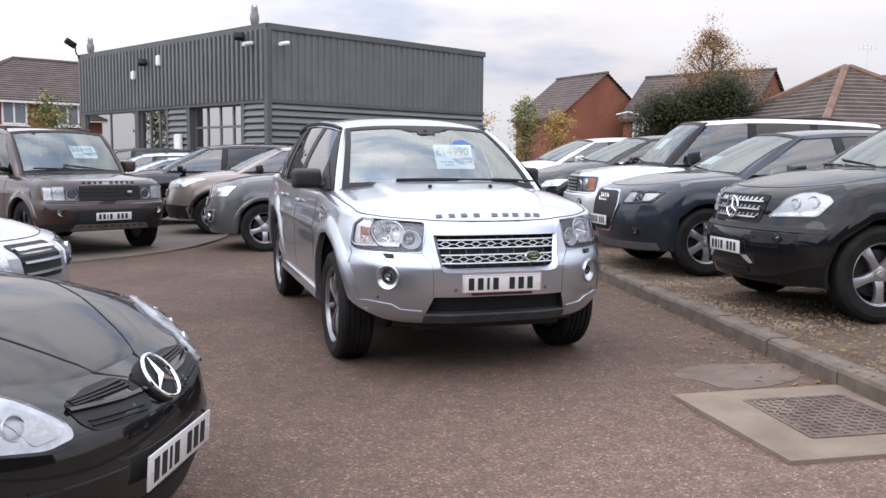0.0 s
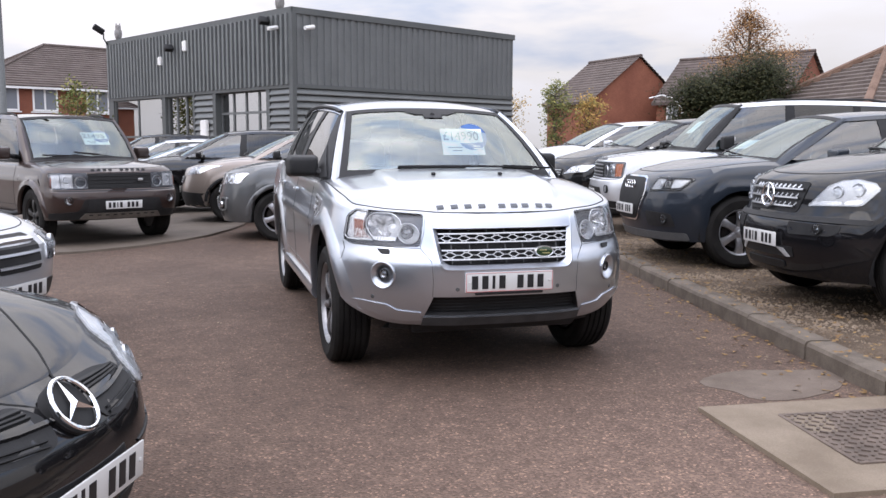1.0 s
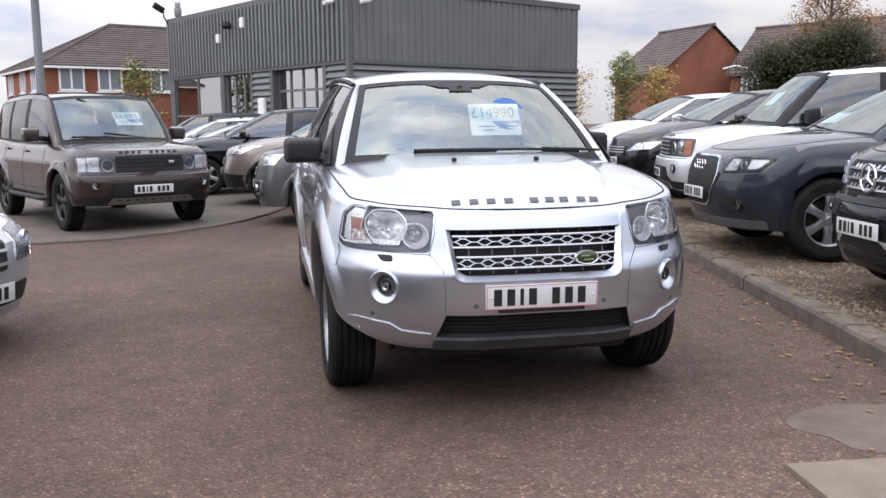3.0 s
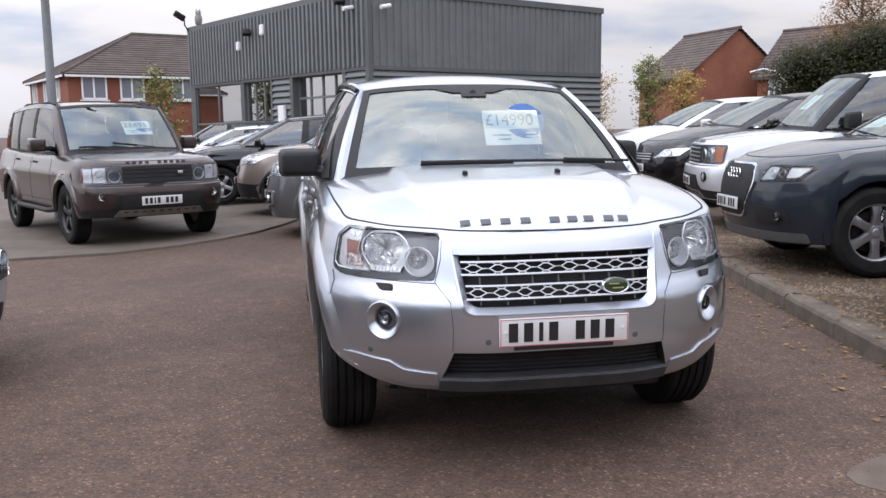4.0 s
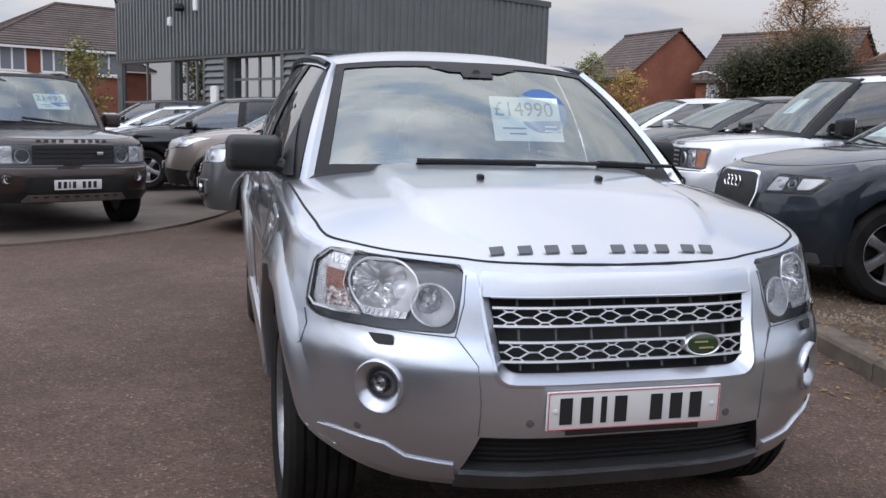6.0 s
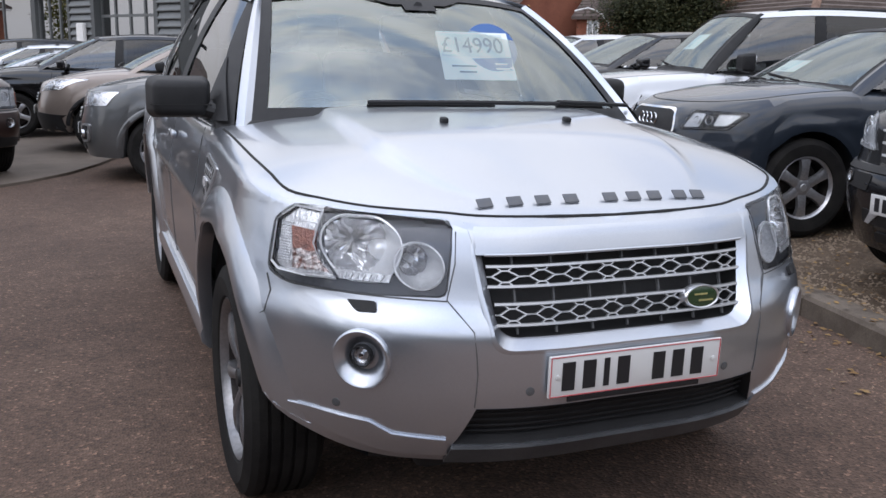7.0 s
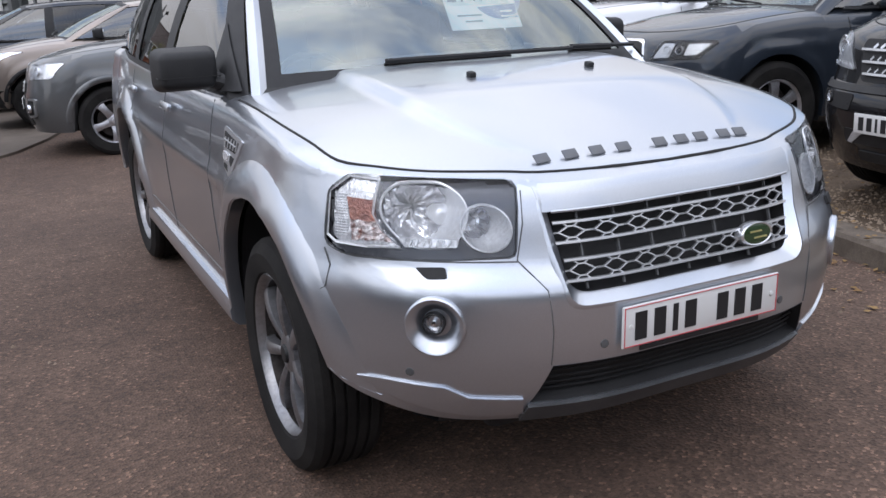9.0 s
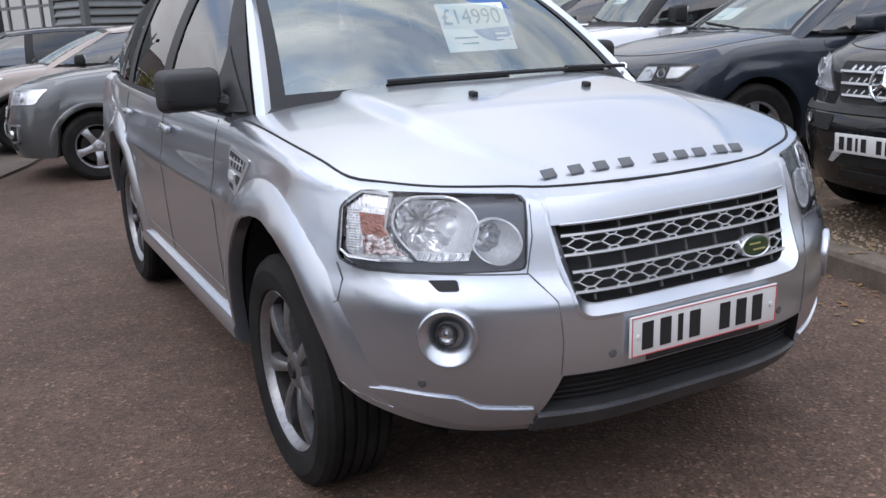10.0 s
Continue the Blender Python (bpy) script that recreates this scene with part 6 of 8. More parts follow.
def hero_lamp(car, sg, f):
    """A headlamp: a dark bezel, a deep main bowl and a small one facing ahead, a fluted outer part with an amber quarter."""
    small = disc_points(0.541, 0.891, 0.055, 28)
    bm = bmesh.new()
    step, holes = 0.006, (MAIN, small, SIDE_LAMP)
    vs = {}
    for i in range(74):
        for j in range(36):
            x, z = 0.445 + step * i, 0.806 + step * j
            c = (x + step / 2, z + step / 2)
            if not inside(c, LAMP) or any(inside(c, h) for h in holes):
                continue
            q = []
            for u, v in ((i, j), (i + 1, j), (i + 1, j + 1), (i, j + 1)):
                if (u, v) not in vs:
                    h, n = car.hit(sg * (0.445 + step * u), 0.806 + step * v, "f")
                    vs[u, v] = bm.verts.new(h - n * 0.014)
                q.append(vs[u, v])
            bm.faces.new(q if sg > 0 else q[::-1])
    bmesh.ops.recalc_face_normals(bm, faces=bm.faces)
    lamp = part("headlamp", bm, LAMPDARK, car.ob, "clear headlamp with amber indicator in a dark housing")
    bm = bmesh.new()
    box(bm, (sg * 0.60, 0.465, 0.913), (0.30, 0.05, 0.21), 0.01)
    part("housing", bm, TRIM, lamp)
    # the outline's walls, back into the wing
    bm = bmesh.new()
    rows = [[], []]
    for x, z in LAMP + LAMP[:1]:
        h, n = car.hit(sg * x, z, "f")
        rows[0].append(h - n * 0.004)
        rows[1].append(h + Vector((-sg * 0.01, 0.05, 0)))
    grid(bm, rows)
    bmesh.ops.recalc_face_normals(bm, faces=bm.faces)
    part("rim", bm, LAMPDARK, lamp)

    def loft(name, poly, steps, mat, label="", flat=False):
        """Rings drawn from an outline: (scale about its middle, depth, plane) with the plane's y or the shell for None."""
        mx, mz = sum(q[0] for q in poly) / len(poly), sum(q[1] for q in poly) / len(poly)
        b2 = bmesh.new()
        rr = []
        for k, deep, plane, sx in steps:
            ring = []
            for x, z in poly:
                px, pz = mx + sx + (x - mx) * k, mz + (z - mz) * k
                h, n = car.hit(sg * x, z, "f")
                y = h.y + deep if plane is None else max(plane, h.y + 0.014)
                ring.append(Vector((sg * px, y, pz)))
            rr.append(ring)
        grid(b2, rr, close=True)
        bmesh.ops.recalc_face_normals(b2, faces=b2.faces)
        b2.normal_update()
        if sum(q.normal.y for q in b2.faces) > 0:
            bmesh.ops.reverse_faces(b2, faces=b2.faces)
        ob = part(name, b2, mat, lamp, label, 30)
        if flat:
            for q in ob.data.polygons:
                q.use_smooth = False
        return ob
    loft("main_rim", MAIN, [(1.03, 0.012, None, 0), (1.02, 0.006, None, 0), (0.975, 0.006, None, 0), (0.955, 0.014, None, 0)], LAMPSATIN)
    loft("main_funnel", MAIN, [(0.957, 0.013, None, 0), (0.93, 0.0, 0.300, 0.004), (0.90, 0.0, 0.318, 0.006)], LAMPSATIN)
    rng = random.Random(5)
    bowl = loft("main_bowl", MAIN, [(0.91, 0.0, 0.314, 0.006), (0.80, 0.0, 0.340, 0.008), (0.62, 0.0, 0.362, 0.008), (0.40, 0.0, 0.376, 0.006), (0.02, 0.0, 0.382, -0.005)], MIRROR_STREAKED, "faceted chrome bowl", True)
    for v in bowl.data.vertices:
        v.co.y += rng.uniform(-0.009, 0.009)
        v.co.z += rng.uniform(-0.003, 0.003)
    bm = bmesh.new()
    m = Matrix.Translation((sg * 0.590, 0.312, 0.905)) @ pose(0, 0, 0, 90)
    lathe(bm, [(0.0005, 0.010), (0.012, 0.009), (0.024, 0.003), (0.029, -0.006), (0.030, -0.05)], 24, m)
    face_out(bm, m)
    part("bulb_shade", bm, LAMPSATIN, lamp)
    loft("small_rim", small, [(1.05, 0.012, None, 0), (1.04, 0.003, None, 0), (0.97, 0.003, None, 0), (0.95, 0.008, None, 0)], LAMPSATIN)
    loft("small_funnel", small, [(0.955, 0.007, None, 0), (0.82, 0.0, 0.232, -0.003), (0.70, 0.0, 0.252, -0.005)], LAMPSATIN)
    bowl = loft("small_bowl", small, [(0.71, 0.0, 0.250, -0.005), (0.66, 0.0, 0.268, -0.006), (0.50, 0.0, 0.284, -0.006), (0.28, 0.0, 0.293, -0.006), (0.02, 0.0, 0.296, -0.006)], MIRROR_STREAKED, "chrome bowl", True)
    for v in bowl.data.vertices:
        v.co.y += rng.uniform(-0.005, 0.005)
    bm = bmesh.new()
    m = Matrix.Translation((sg * 0.536, 0.27, 0.891)) @ pose(0, 0, 0, 90)
    lathe(bm, [(0.0005, 0.010), (0.007, 0.008), (0.010, 0.003), (0.010, -0.03)], 14, m)
    face_out(bm, m)
    part("bulb", bm, LAMPSATIN, lamp)
    # pale ribbed strip under the main bowl
    car.panel("lower_reflector", f([(0.716, 0.850), (0.612, 0.849), (0.604, 0.868), (0.728, 0.872)]), "f", FLUTED, 0.0, deep=0.012, res=0.02, parent=lamp)
    for k in range(7):
        x = 0.628 + 0.013 * k
        car.seam("rib", [(sg * x, 0.853), (sg * (x - 0.006), 0.866)], "f", 0.003, LAMPSATIN, 0.003, parent=lamp, base=0.0)
    # outer part
    loft("side_rim", SIDE_LAMP, [(1.04, 0.014, None, 0), (1.03, 0.004, None, 0), (0.97, 0.004, None, 0), (0.96, 0.02, None, 0)], LAMPSATIN)
    facet(car.panel("side_reflector", f(SIDE_LAMP), "f", FLUTED, -0.016, deep=0.004, res=0.012, parent=lamp), 0.0008)
    for k in range(16):
        z = 0.866 + 0.0068 * k
        car.seam("flute", [(sg * (0.846 - 0.17 * (z - 0.866)), z), (sg * (0.824 - 0.17 * (z - 0.866)), z)], "f", 0.004, FLUTED, 0.003, parent=lamp, base=-0.016)
    car.panel("indicator", f([(0.808, 0.962), (0.757, 0.957), (0.763, 0.925), (0.763, 0.905), (0.812, 0.907)]), "f", AMBER, -0.010, deep=0.006, res=0.02, parent=lamp, label="amber indicator")
    facet(car.panel("indicator_lens", f([(0.812, 0.908), (0.763, 0.906), (0.758, 0.884), (0.742, 0.860), (0.816, 0.858)]), "f", AMBER_SPARKLE, -0.010, deep=0.006, res=0.007, parent=lamp, label="amber lens with painted sparkle"), 0.0016, 8)
    car.panel("side_light", f([(0.784, 0.990), (0.752, 0.988), (0.754, 0.975), (0.786, 0.977)]), "f", MIRROR_STREAKED, -0.011, deep=0.004, res=0.02, parent=lamp)
    return lamp


def hero_front(car):
    ob = car.ob
    # headlamps: dark tray, clear outer part with amber, two bowls, glass over all
    for sg in (1, -1):
        f = (lambda q: q) if sg > 0 else mirror
        lamp = hero_lamp(car, sg, f)
        car.panel("cover", f(LAMP), "f", LENS, 0.004, deep=0.012, res=0.05, parent=lamp)
        car.seam("lamp_gap", [(sg * x, z) for x, z in LAMP[2:21]], "f", 0.0035, GREYTRIM, 0.0015)
        # washer jet cover, fog lamp, sensors
        car.panel("washer_cover", f(rounded([(0.703, 0.803), (0.643, 0.804), (0.645, 0.779), (0.688, 0.777)], 0.007)), "f", TRIM, 0.010, res=0.03)
        m = car.frame_at(sg * 0.683, 0.663, "f", 0.001, 1.0)
        bm = bmesh.new()
        lathe(bm, [(0.078, -0.02), (0.077, 0.004), (0.073, 0.008), (0.067, 0.006), (0.056, -0.004), (0.046, -0.014), (0.036, -0.026), (0.0005, -0.027)], 32, m)
        fog = part("fog_lamp", bm, SILVER, ob, "round silver fog lamp bezel")
        m2 = m @ pose(sg * 0.006, 0.002, -0.014)
        bm = bmesh.new()
        lathe(bm, [(0.029, -0.012), (0.029, 0.006), (0.027, 0.008), (0.025, 0.004)], 24, m2)
        part("housing", bm, TRIM, fog)
        bm = bmesh.new()
        lathe(bm, [(0.025, 0.002), (0.022, -0.008), (0.013, -0.014), (0.0005, -0.016)], 18, m2)
        part("reflector", bm, FOGDARK, fog)
        bm = bmesh.new()
        lathe(bm, [(0.0005, 0.004), (0.006, 0.003), (0.007, -0.010)], 10, m2)
        part("bulb", bm, CHROME, fog)
        bm = bmesh.new()
        lathe(bm, [(0.0005, 0.009), (0.014, 0.008), (0.026, 0.004)], 18, m2)
        face_out(bm, m2)
        part("lens", bm, LENS, fog)
        for x, z in ((0.731, 0.534), (0.297, 0.592)):
            m = car.frame_at(sg * x, z, "f", 0.001, 0.9)
            bm = bmesh.new()
            lathe(bm, [(0.0115, -0.004), (0.0115, 0.0005), (0.009, 0.001), (0.0005, 0.001)], 14, m)
            part("parking_sensor", bm, GREYTRIM, ob)
        # seams and the lower lip
        car.seam("bumper_gap", [(sg * 0.452, 0.975), (sg * 0.462, 0.90), (sg * 0.487, 0.815), (sg * 0.436, 0.745), (sg * 0.428, 0.64), (sg * 0.430, 0.552)], "f", 0.0035, GREYTRIM)
        car.seam("bumper_gap", [(sg * 0.487, 0.812), (sg * 0.70, 0.818), (sg * 0.835, 0.824)], "f", 0.004, GREYTRIM)
        lip = [(0.828, 0.508), (0.779, 0.508), (0.66, 0.496), (0.607, 0.466), (0.485, 0.457), (0.47, 0.405), (0.58, 0.400), (0.66, 0.416), (0.74, 0.448), (0.80, 0.488)]
        car.panel("bumper_lip", f(lip), "f", SILVER, 0.007, res=0.04)
        car.seam("lip_edge", [(sg * x, z - 0.002) for x, z in lip[1:5]], "f", 0.005, SILVER, 0.007)
    # grille
    # the grille stands on a sloping plane behind the bumper's face
    def bay(x, z):
        return car.hit(x, 0.60, "f")[0].y + 0.038 + 0.30 * (z - 0.722)

    def line(d):
        pts = [(-0.408 - d * 0.6, 0.994), (-0.401 - d * 0.6, 0.955)] + frame_line(d) + [(0.401 + d * 0.6, 0.955), (0.408 + d * 0.6, 0.994)]
        out = []
        for u, v in zip(pts, pts[1:]):
            k = 20 if abs(u[0] - v[0]) > 0.3 else 2
            out += [(u[0] + (v[0] - u[0]) * j / k, u[1] + (v[1] - u[1]) * j / k) for j in range(k)]
        return out + [pts[-1]]
    g = None
    for name, mat, steps in (("grille", SILVER, ((0.034, -0.001), (0.028, 0.002), (0.022, 0.002), (0.0, None))), ("recess", TRIM, ((0.0, None), (-0.006, None)))):
        bm = bmesh.new()
        rows = []
        for k, (d, off) in enumerate(steps):
            row = []
            for x, z in line(d):
                h, n = car.hit(x, z, "f")
                shallow = min(1.0, max(0.0, (z - 0.922) / 0.02))
                if off is None:
                    y = bay(x, z) * (1 - shallow) + (h.y + 0.003) * shallow
                    row.append(Vector((x, y + (0.06 if k and name == "recess" else 0.0) - (0.001 if name == "recess" else 0.0), z)))
                else:
                    row.append(h + n * off)
            rows.append(row)
        grid(bm, rows)
        bmesh.ops.recalc_face_normals(bm, faces=bm.faces)
        ob_ = part(name, bm, mat, g or ob, "silver honeycomb grille in a chamfered surround" if g is None else "")
        g = g or ob_
    car.seam("surround", [(-0.392, 0.922), (0.392, 0.922)], "f", 0.007, SILVER, 0.002, parent=g)
    # from here on the grille's pieces follow that plane
    bm = bmesh.new()
    grid(bm, [[(x, bay(x, z), z) for z in (0.60, 0.70, 0.80, 0.90, 1.0)] for x in [-0.5 + 0.05 * k for k in range(21)]])
    bm.normal_update()
    body_tree, car.bvh = car.bvh, BVHTree.FromBMesh(bm)
    bm.free()
    car.panel("backing", GRILLE, "f", GRILLEDARK, -0.055, deep=-0.057, res=0.08, parent=g)
    for z0, z1, w in ((0.842, 0.890, 0.384), (0.750, 0.800, 0.370)):
        for z in (z0, z1):
            car.seam("bar", [(-w, z), (w, z)], "f", 0.010, SATIN, 0.008, parent=g, base=0.0)
        n, mid = 8, (z0 + z1) / 2
        cell = 2 * w / n
        for edge in (z0 + 0.002, z1 - 0.002):
            pts = []
            for k in range(n):
                x = -w + cell * k
                pts += [(x, mid), (x + cell * 0.14, mid), (x + cell * 0.40, mid + (edge - mid) * 0.62), (x + cell * 0.57, mid + (edge - mid) * 0.62), (x + cell * 0.86, mid), (x + cell, mid)]
            car.seam("mesh", pts, "f", 0.0055, SATIN, 0.006, parent=g, base=-0.003, step=0.05)
            for k in range(n):
                for x in (-w + cell * (k + 0.40), -w + cell * (k + 0.57)):
                    lean = 0.012 if x < -w + cell * (k + 0.5) else -0.012
                    car.seam("mesh", [(x, mid + (edge - mid) * 0.62), (x - lean, edge)], "f", 0.005, SATIN, 0.006, parent=g, base=-0.003)
    for z0, z1 in ((0.892, 0.915), (0.800, 0.846), (0.728, 0.752)):
        for k in range(-3, 4):
            car.seam("rib", [(0.105 * k, z0), (0.105 * k, z1)], "f", 0.008, GREYTRIM, 0.006, parent=g, base=-0.010)
    m = car.frame_at(0.224, 0.784, "f", 0.016, 0.4) @ Matrix.Diagonal((1.0, 0.56, 1, 1))
    bm = bmesh.new()
    lathe(bm, [(0.058, -0.02), (0.058, 0.004), (0.054, 0.008), (0.049, 0.006)], 28, m)
    badge = part("badge", bm, SATIN, g, "green oval badge with a gold rim")
    bm = bmesh.new()
    lathe(bm, [(0.0005, 0.009), (0.03, 0.0085), (0.0495, 0.006)], 28, m)
    part("enamel", bm, GREEN, badge)
    bm = bmesh.new()
    for x, y, w in ((-0.008, 0.014, 0.042), (0.008, -0.016, 0.046)):
        box(bm, (x, y, 0.0095), (w, 0.008, 0.002))
    bmesh.ops.transform(bm, matrix=m, verts=bm.verts)
    part("bar", bm, GOLD, badge)
    car.bvh = body_tree
    # lower intake and its mesh, the dark lip under it
    low = car.panel("lower_intake", INTAKE, "f", GRILLEDARK, -0.05, deep=-0.052, res=0.08)
    for k in range(5):
        z = 0.458 + 0.019 * k
        car.seam("bar", [(-0.44, z), (0.44, z)], "f", 0.005, TRIM, 0.004, parent=low, base=-0.03)
    car.panel("lower_lip", [(-0.472, 0.382), (0.472, 0.382), (0.468, 0.434), (-0.468, 0.434)], "f", LIPGREY, 0.012, res=0.06)
    # black tray under the nose, added to deepen the shade on the ground below
    bm = bmesh.new()
    rows = []
    for y, z, w in ((0.16, 0.385, 0.62), (0.18, 0.33, 0.62), (0.30, 0.305, 0.64), (0.75, 0.30, 0.50), (1.2, 0.30, 0.46)):
        rows.append([(u * w, y + 0.16 * u * u * (y < 0.5), z) for u in [k / 8 - 1 for k in range(17)]])
    grid(bm, rows)
    bmesh.ops.recalc_face_normals(bm, faces=bm.faces)
    part("undertray", bm, TRIM, ob)
    # letters along the bonnet's edge
    for x in (-0.342, -0.259, -0.179, -0.096, 0.025, 0.100, 0.169, 0.256, 0.319):
        m = car.frame_at(x, 0.242 + 0.10 * x * x, "t", 0.008, 1.0) @ pose(0, 0, 0, 24, 0, 0)
        bm = bmesh.new()
        box(bm, (0, 0, 0), (0.042, 0.029, 0.005), 0.002)
        bmesh.ops.transform(bm, matrix=m, verts=bm.verts)
        part("letter", bm, LETTER, car.panels[("bonnet", 0)], "grey metal letter block")
    for sg in (1, -1):
        m = car.frame_at(sg * 0.222, 0.835, "t", 0, 1)
        bm = bmesh.new()
        box(bm, (0, 0, 0.006), (0.024, 0.03, 0.02), 0.006)
        bmesh.ops.transform(bm, matrix=m, verts=bm.verts)
        part("washer_jet", bm, TRIM, ob)
    pl = car.number_plate(0.630, lean=0.5, off=0.010, red=True)
    car.slab("dealer_strip", 0.0, 0.566, 0.40, 0.014, "f", INK, 0.010, 0.006, 0.001, 0.5, pl)


def hero_sides(car):
    ob = car.ob
    for sg, ax in ((1, "l"), (-1, "r")):
        # wing vent
        v = car.panel("wing_vent", rounded([(1.27, 1.050), (1.04, 1.024), (1.155, 0.895), (1.255, 0.918)], 0.02), ax, SATIN, 0.004, res=0.05, label="silver-edged wing vent")
        car.panel("mesh", rounded([(1.252, 1.034), (1.080, 1.014), (1.112, 0.978), (1.248, 0.985)], 0.006), ax, GRILLEDARK, 0.006, res=0.05, parent=v)
        for k in range(5):
            car.seam("web", [(1.10 + 0.034 * k, 0.986), (1.085 + 0.036 * k, 1.018)], ax, 0.005, SATIN_DARK, 0.003, parent=v, base=0.006)
        car.seam("web", [(1.098, 1.0), (1.25, 1.009)], ax, 0.005, SATIN_DARK, 0.003, parent=v, base=0.006)
        car.panel("side_repeater", rounded([(1.246, 0.972), (1.180, 0.966), (1.188, 0.942), (1.244, 0.946)], 0.005), ax, FLUTED, 0.010, res=0.05, parent=v, label="clear side repeater lamp")
        car.panel("mesh", rounded([(1.172, 0.966), (1.120, 0.962), (1.150, 0.926), (1.176, 0.938)], 0.004), ax, GRILLEDARK, 0.006, res=0.05, parent=v)
        car.panel("mesh", rounded([(1.242, 0.934), (1.184, 0.930), (1.180, 0.910), (1.240, 0.920)], 0.004), ax, GRILLEDARK, 0.006, res=0.05, parent=v)
        # bright sill
        bm = bmesh.new()
        rows = []
        for k in range(25):
            y = 1.34 + (3.09 - 1.34) * k / 24
            rows.append([(sg * x, y, z) for x, z in ((0.86, 0.328), (0.905, 0.333), (0.93, 0.356), (0.934, 0.39), (0.922, 0.418), (0.895, 0.423))])
        vs = grid(bm, rows)
        bm.faces.new(vs[0])
        bm.faces.new(vs[-1])
        bmesh.ops.recalc_face_normals(bm, faces=bm.faces)
        part("sill", bm, SILVER, ob)
        # arch mouldings
        for c in car.axles:
            bm = bmesh.new()
            rows = []
            for k in range(33):
                a = math.radians(2 + 176 * k / 32)
                row = []
                for r, off in ((0.447, -0.030), (0.449, -0.002), (0.455, 0.004), (0.480, 0.007), (0.515, 0.007), (0.545, 0.003), (0.560, -0.004)):
                    y, z = c + r * math.cos(a), car.s["R"] + 1.13 * r * math.sin(a)
                    z = max(z, car.bottom(y) + 0.004)
                    h, n = car.hit(y, z, ax)
                    row.append((h.x + sg * off, y, z))
                rows.append(row)
            grid(bm, rows)
            bmesh.ops.recalc_face_normals(bm, faces=bm.faces)
            part("arch_moulding", bm, SILVER, ob)
        # roof bars
        bm = bmesh.new()
        rail = [Vector((sg * (cur(car.s["house"]["rail_x"], y) + 0.012), y, cur(car.s["house"]["roof"], y) - 0.062)) for y in [1.93 + 0.2 * k for k in range(12)]]
        tube(bm, rail, 0.016, 6)
        part("roof_bar", bm, TRIM, ob)
        # black sail behind the mirror
        bm = bmesh.new()
        rows = []
        for k in range(7):
            v = -0.03 + 0.5 * k / 6
            p, q = car.ws(sg * 0.972, v), car.side(sg, 0.016, max(v, 0.0))
            inner = p.lerp(q, 0.55 + 0.42 * k / 6) + Vector((sg * 0.017, -0.014, 0.012)) * (1 - 0.12 * k)
            rows.append([inner, inner.lerp(q, 0.6) + Vector((sg * 0.012, 0, 0)) * (1 - 0.12 * k), car.side(sg, 0.055 - 0.04 * k / 6, max(v, 0.0)) + Vector((sg * 0.006, 0, 0))])
        grid(bm, rows)
        bmesh.ops.recalc_face_normals(bm, faces=bm.faces)
        part("sail_panel", bm, TRIM, ob)
        # fuller bumper to wing joint
        car.seam("wing_gap", [(0.462, 0.830), (0.438, 0.79), (0.440, 0.735), (0.481, 0.705), (0.515, 0.684)], ax, 0.0035, GREYTRIM)
        # the open mirror's broad foot, and the joint round its housing
        if sg > 0:
            continue
        bm = bmesh.new()
        rows = []
        for x, y, z, w, h in ((0.79, 1.46, 1.145, 0.07, 0.045), (0.83, 1.455, 1.160, 0.055, 0.036), (0.875, 1.46, 1.176, 0.045, 0.030), (0.93, 1.47, 1.186, 0.04, 0.026)):
            rows.append([(sg * x, y + w * math.cos(q), z + h * math.sin(q)) for q in [2 * math.pi * k / 12 for k in range(12)]])
        grid(bm, rows, close=True)
        bmesh.ops.recalc_face_normals(bm, faces=bm.faces)
        part("mirror_foot", bm, TRIM, ob)
        bm = bmesh.new()
        tube(bm, [(sg * x, y, 1.196) for x, y in ((0.862, 1.532), (0.862, 1.418), (0.868, 1.411), (1.058, 1.411), (1.064, 1.418), (1.064, 1.532))], 0.002, 5)
        part("mirror_joint", bm, GAP, ob)
    # the other mirror is folded back along the window
    bm = bmesh.new()
    box(bm, (0.0, 0.0, 0.0), (0.105, 0.21, 0.142), 0.034, None, 4)
    bmesh.ops.transform(bm, matrix=pose(0.845, 1.61, 1.232, 0, 0, 6), verts=bm.verts)
    mi = part("mirror", bm, TRIM, ob, "black mirror folded back")
    bm = bmesh.new()
    tube(bm, [(0.79, 1.45, 1.155), (0.83, 1.48, 1.17), (0.85, 1.54, 1.20)], [0.045, 0.038, 0.034], 8)
    part("arm", bm, TRIM, mi)
    # black print and sensor housing at the top of the screen
    bm = bmesh.new()
    rows = []
    for j in range(4):
        w = 0.34 - 0.05 * j
        rows.append([car.ws(w * (k / 5 - 1), 0.935 - 0.022 * j) + Vector((0, -0.001, 0.001)) for k in range(11)])
    grid(bm, rows)
    rows = []
    for j in range(3):
        rows.append([car.ws(0.11 * (k / 3 - 1), 0.87 - 0.03 * j) + Vector((0, -0.001, 0.001)) for k in range(7)])
    grid(bm, rows)
    bmesh.ops.recalc_face_normals(bm, faces=bm.faces)
    part("sensor_panel", bm, TRIM, ob, "black sensor panel on the windscreen")
    # mirror inside
    bm = bmesh.new()
    p = car.ws(0.0, 0.86)
    box(bm, p + Vector((0, 0.10, -0.075)), (0.25, 0.03, 0.075), 0.014)
    tube(bm, [p + Vector((0, 0.0, 0)), p + Vector((0, 0.08, -0.03))], 0.02, 6)
    part("rear_view_mirror", bm, TRIM, ob)


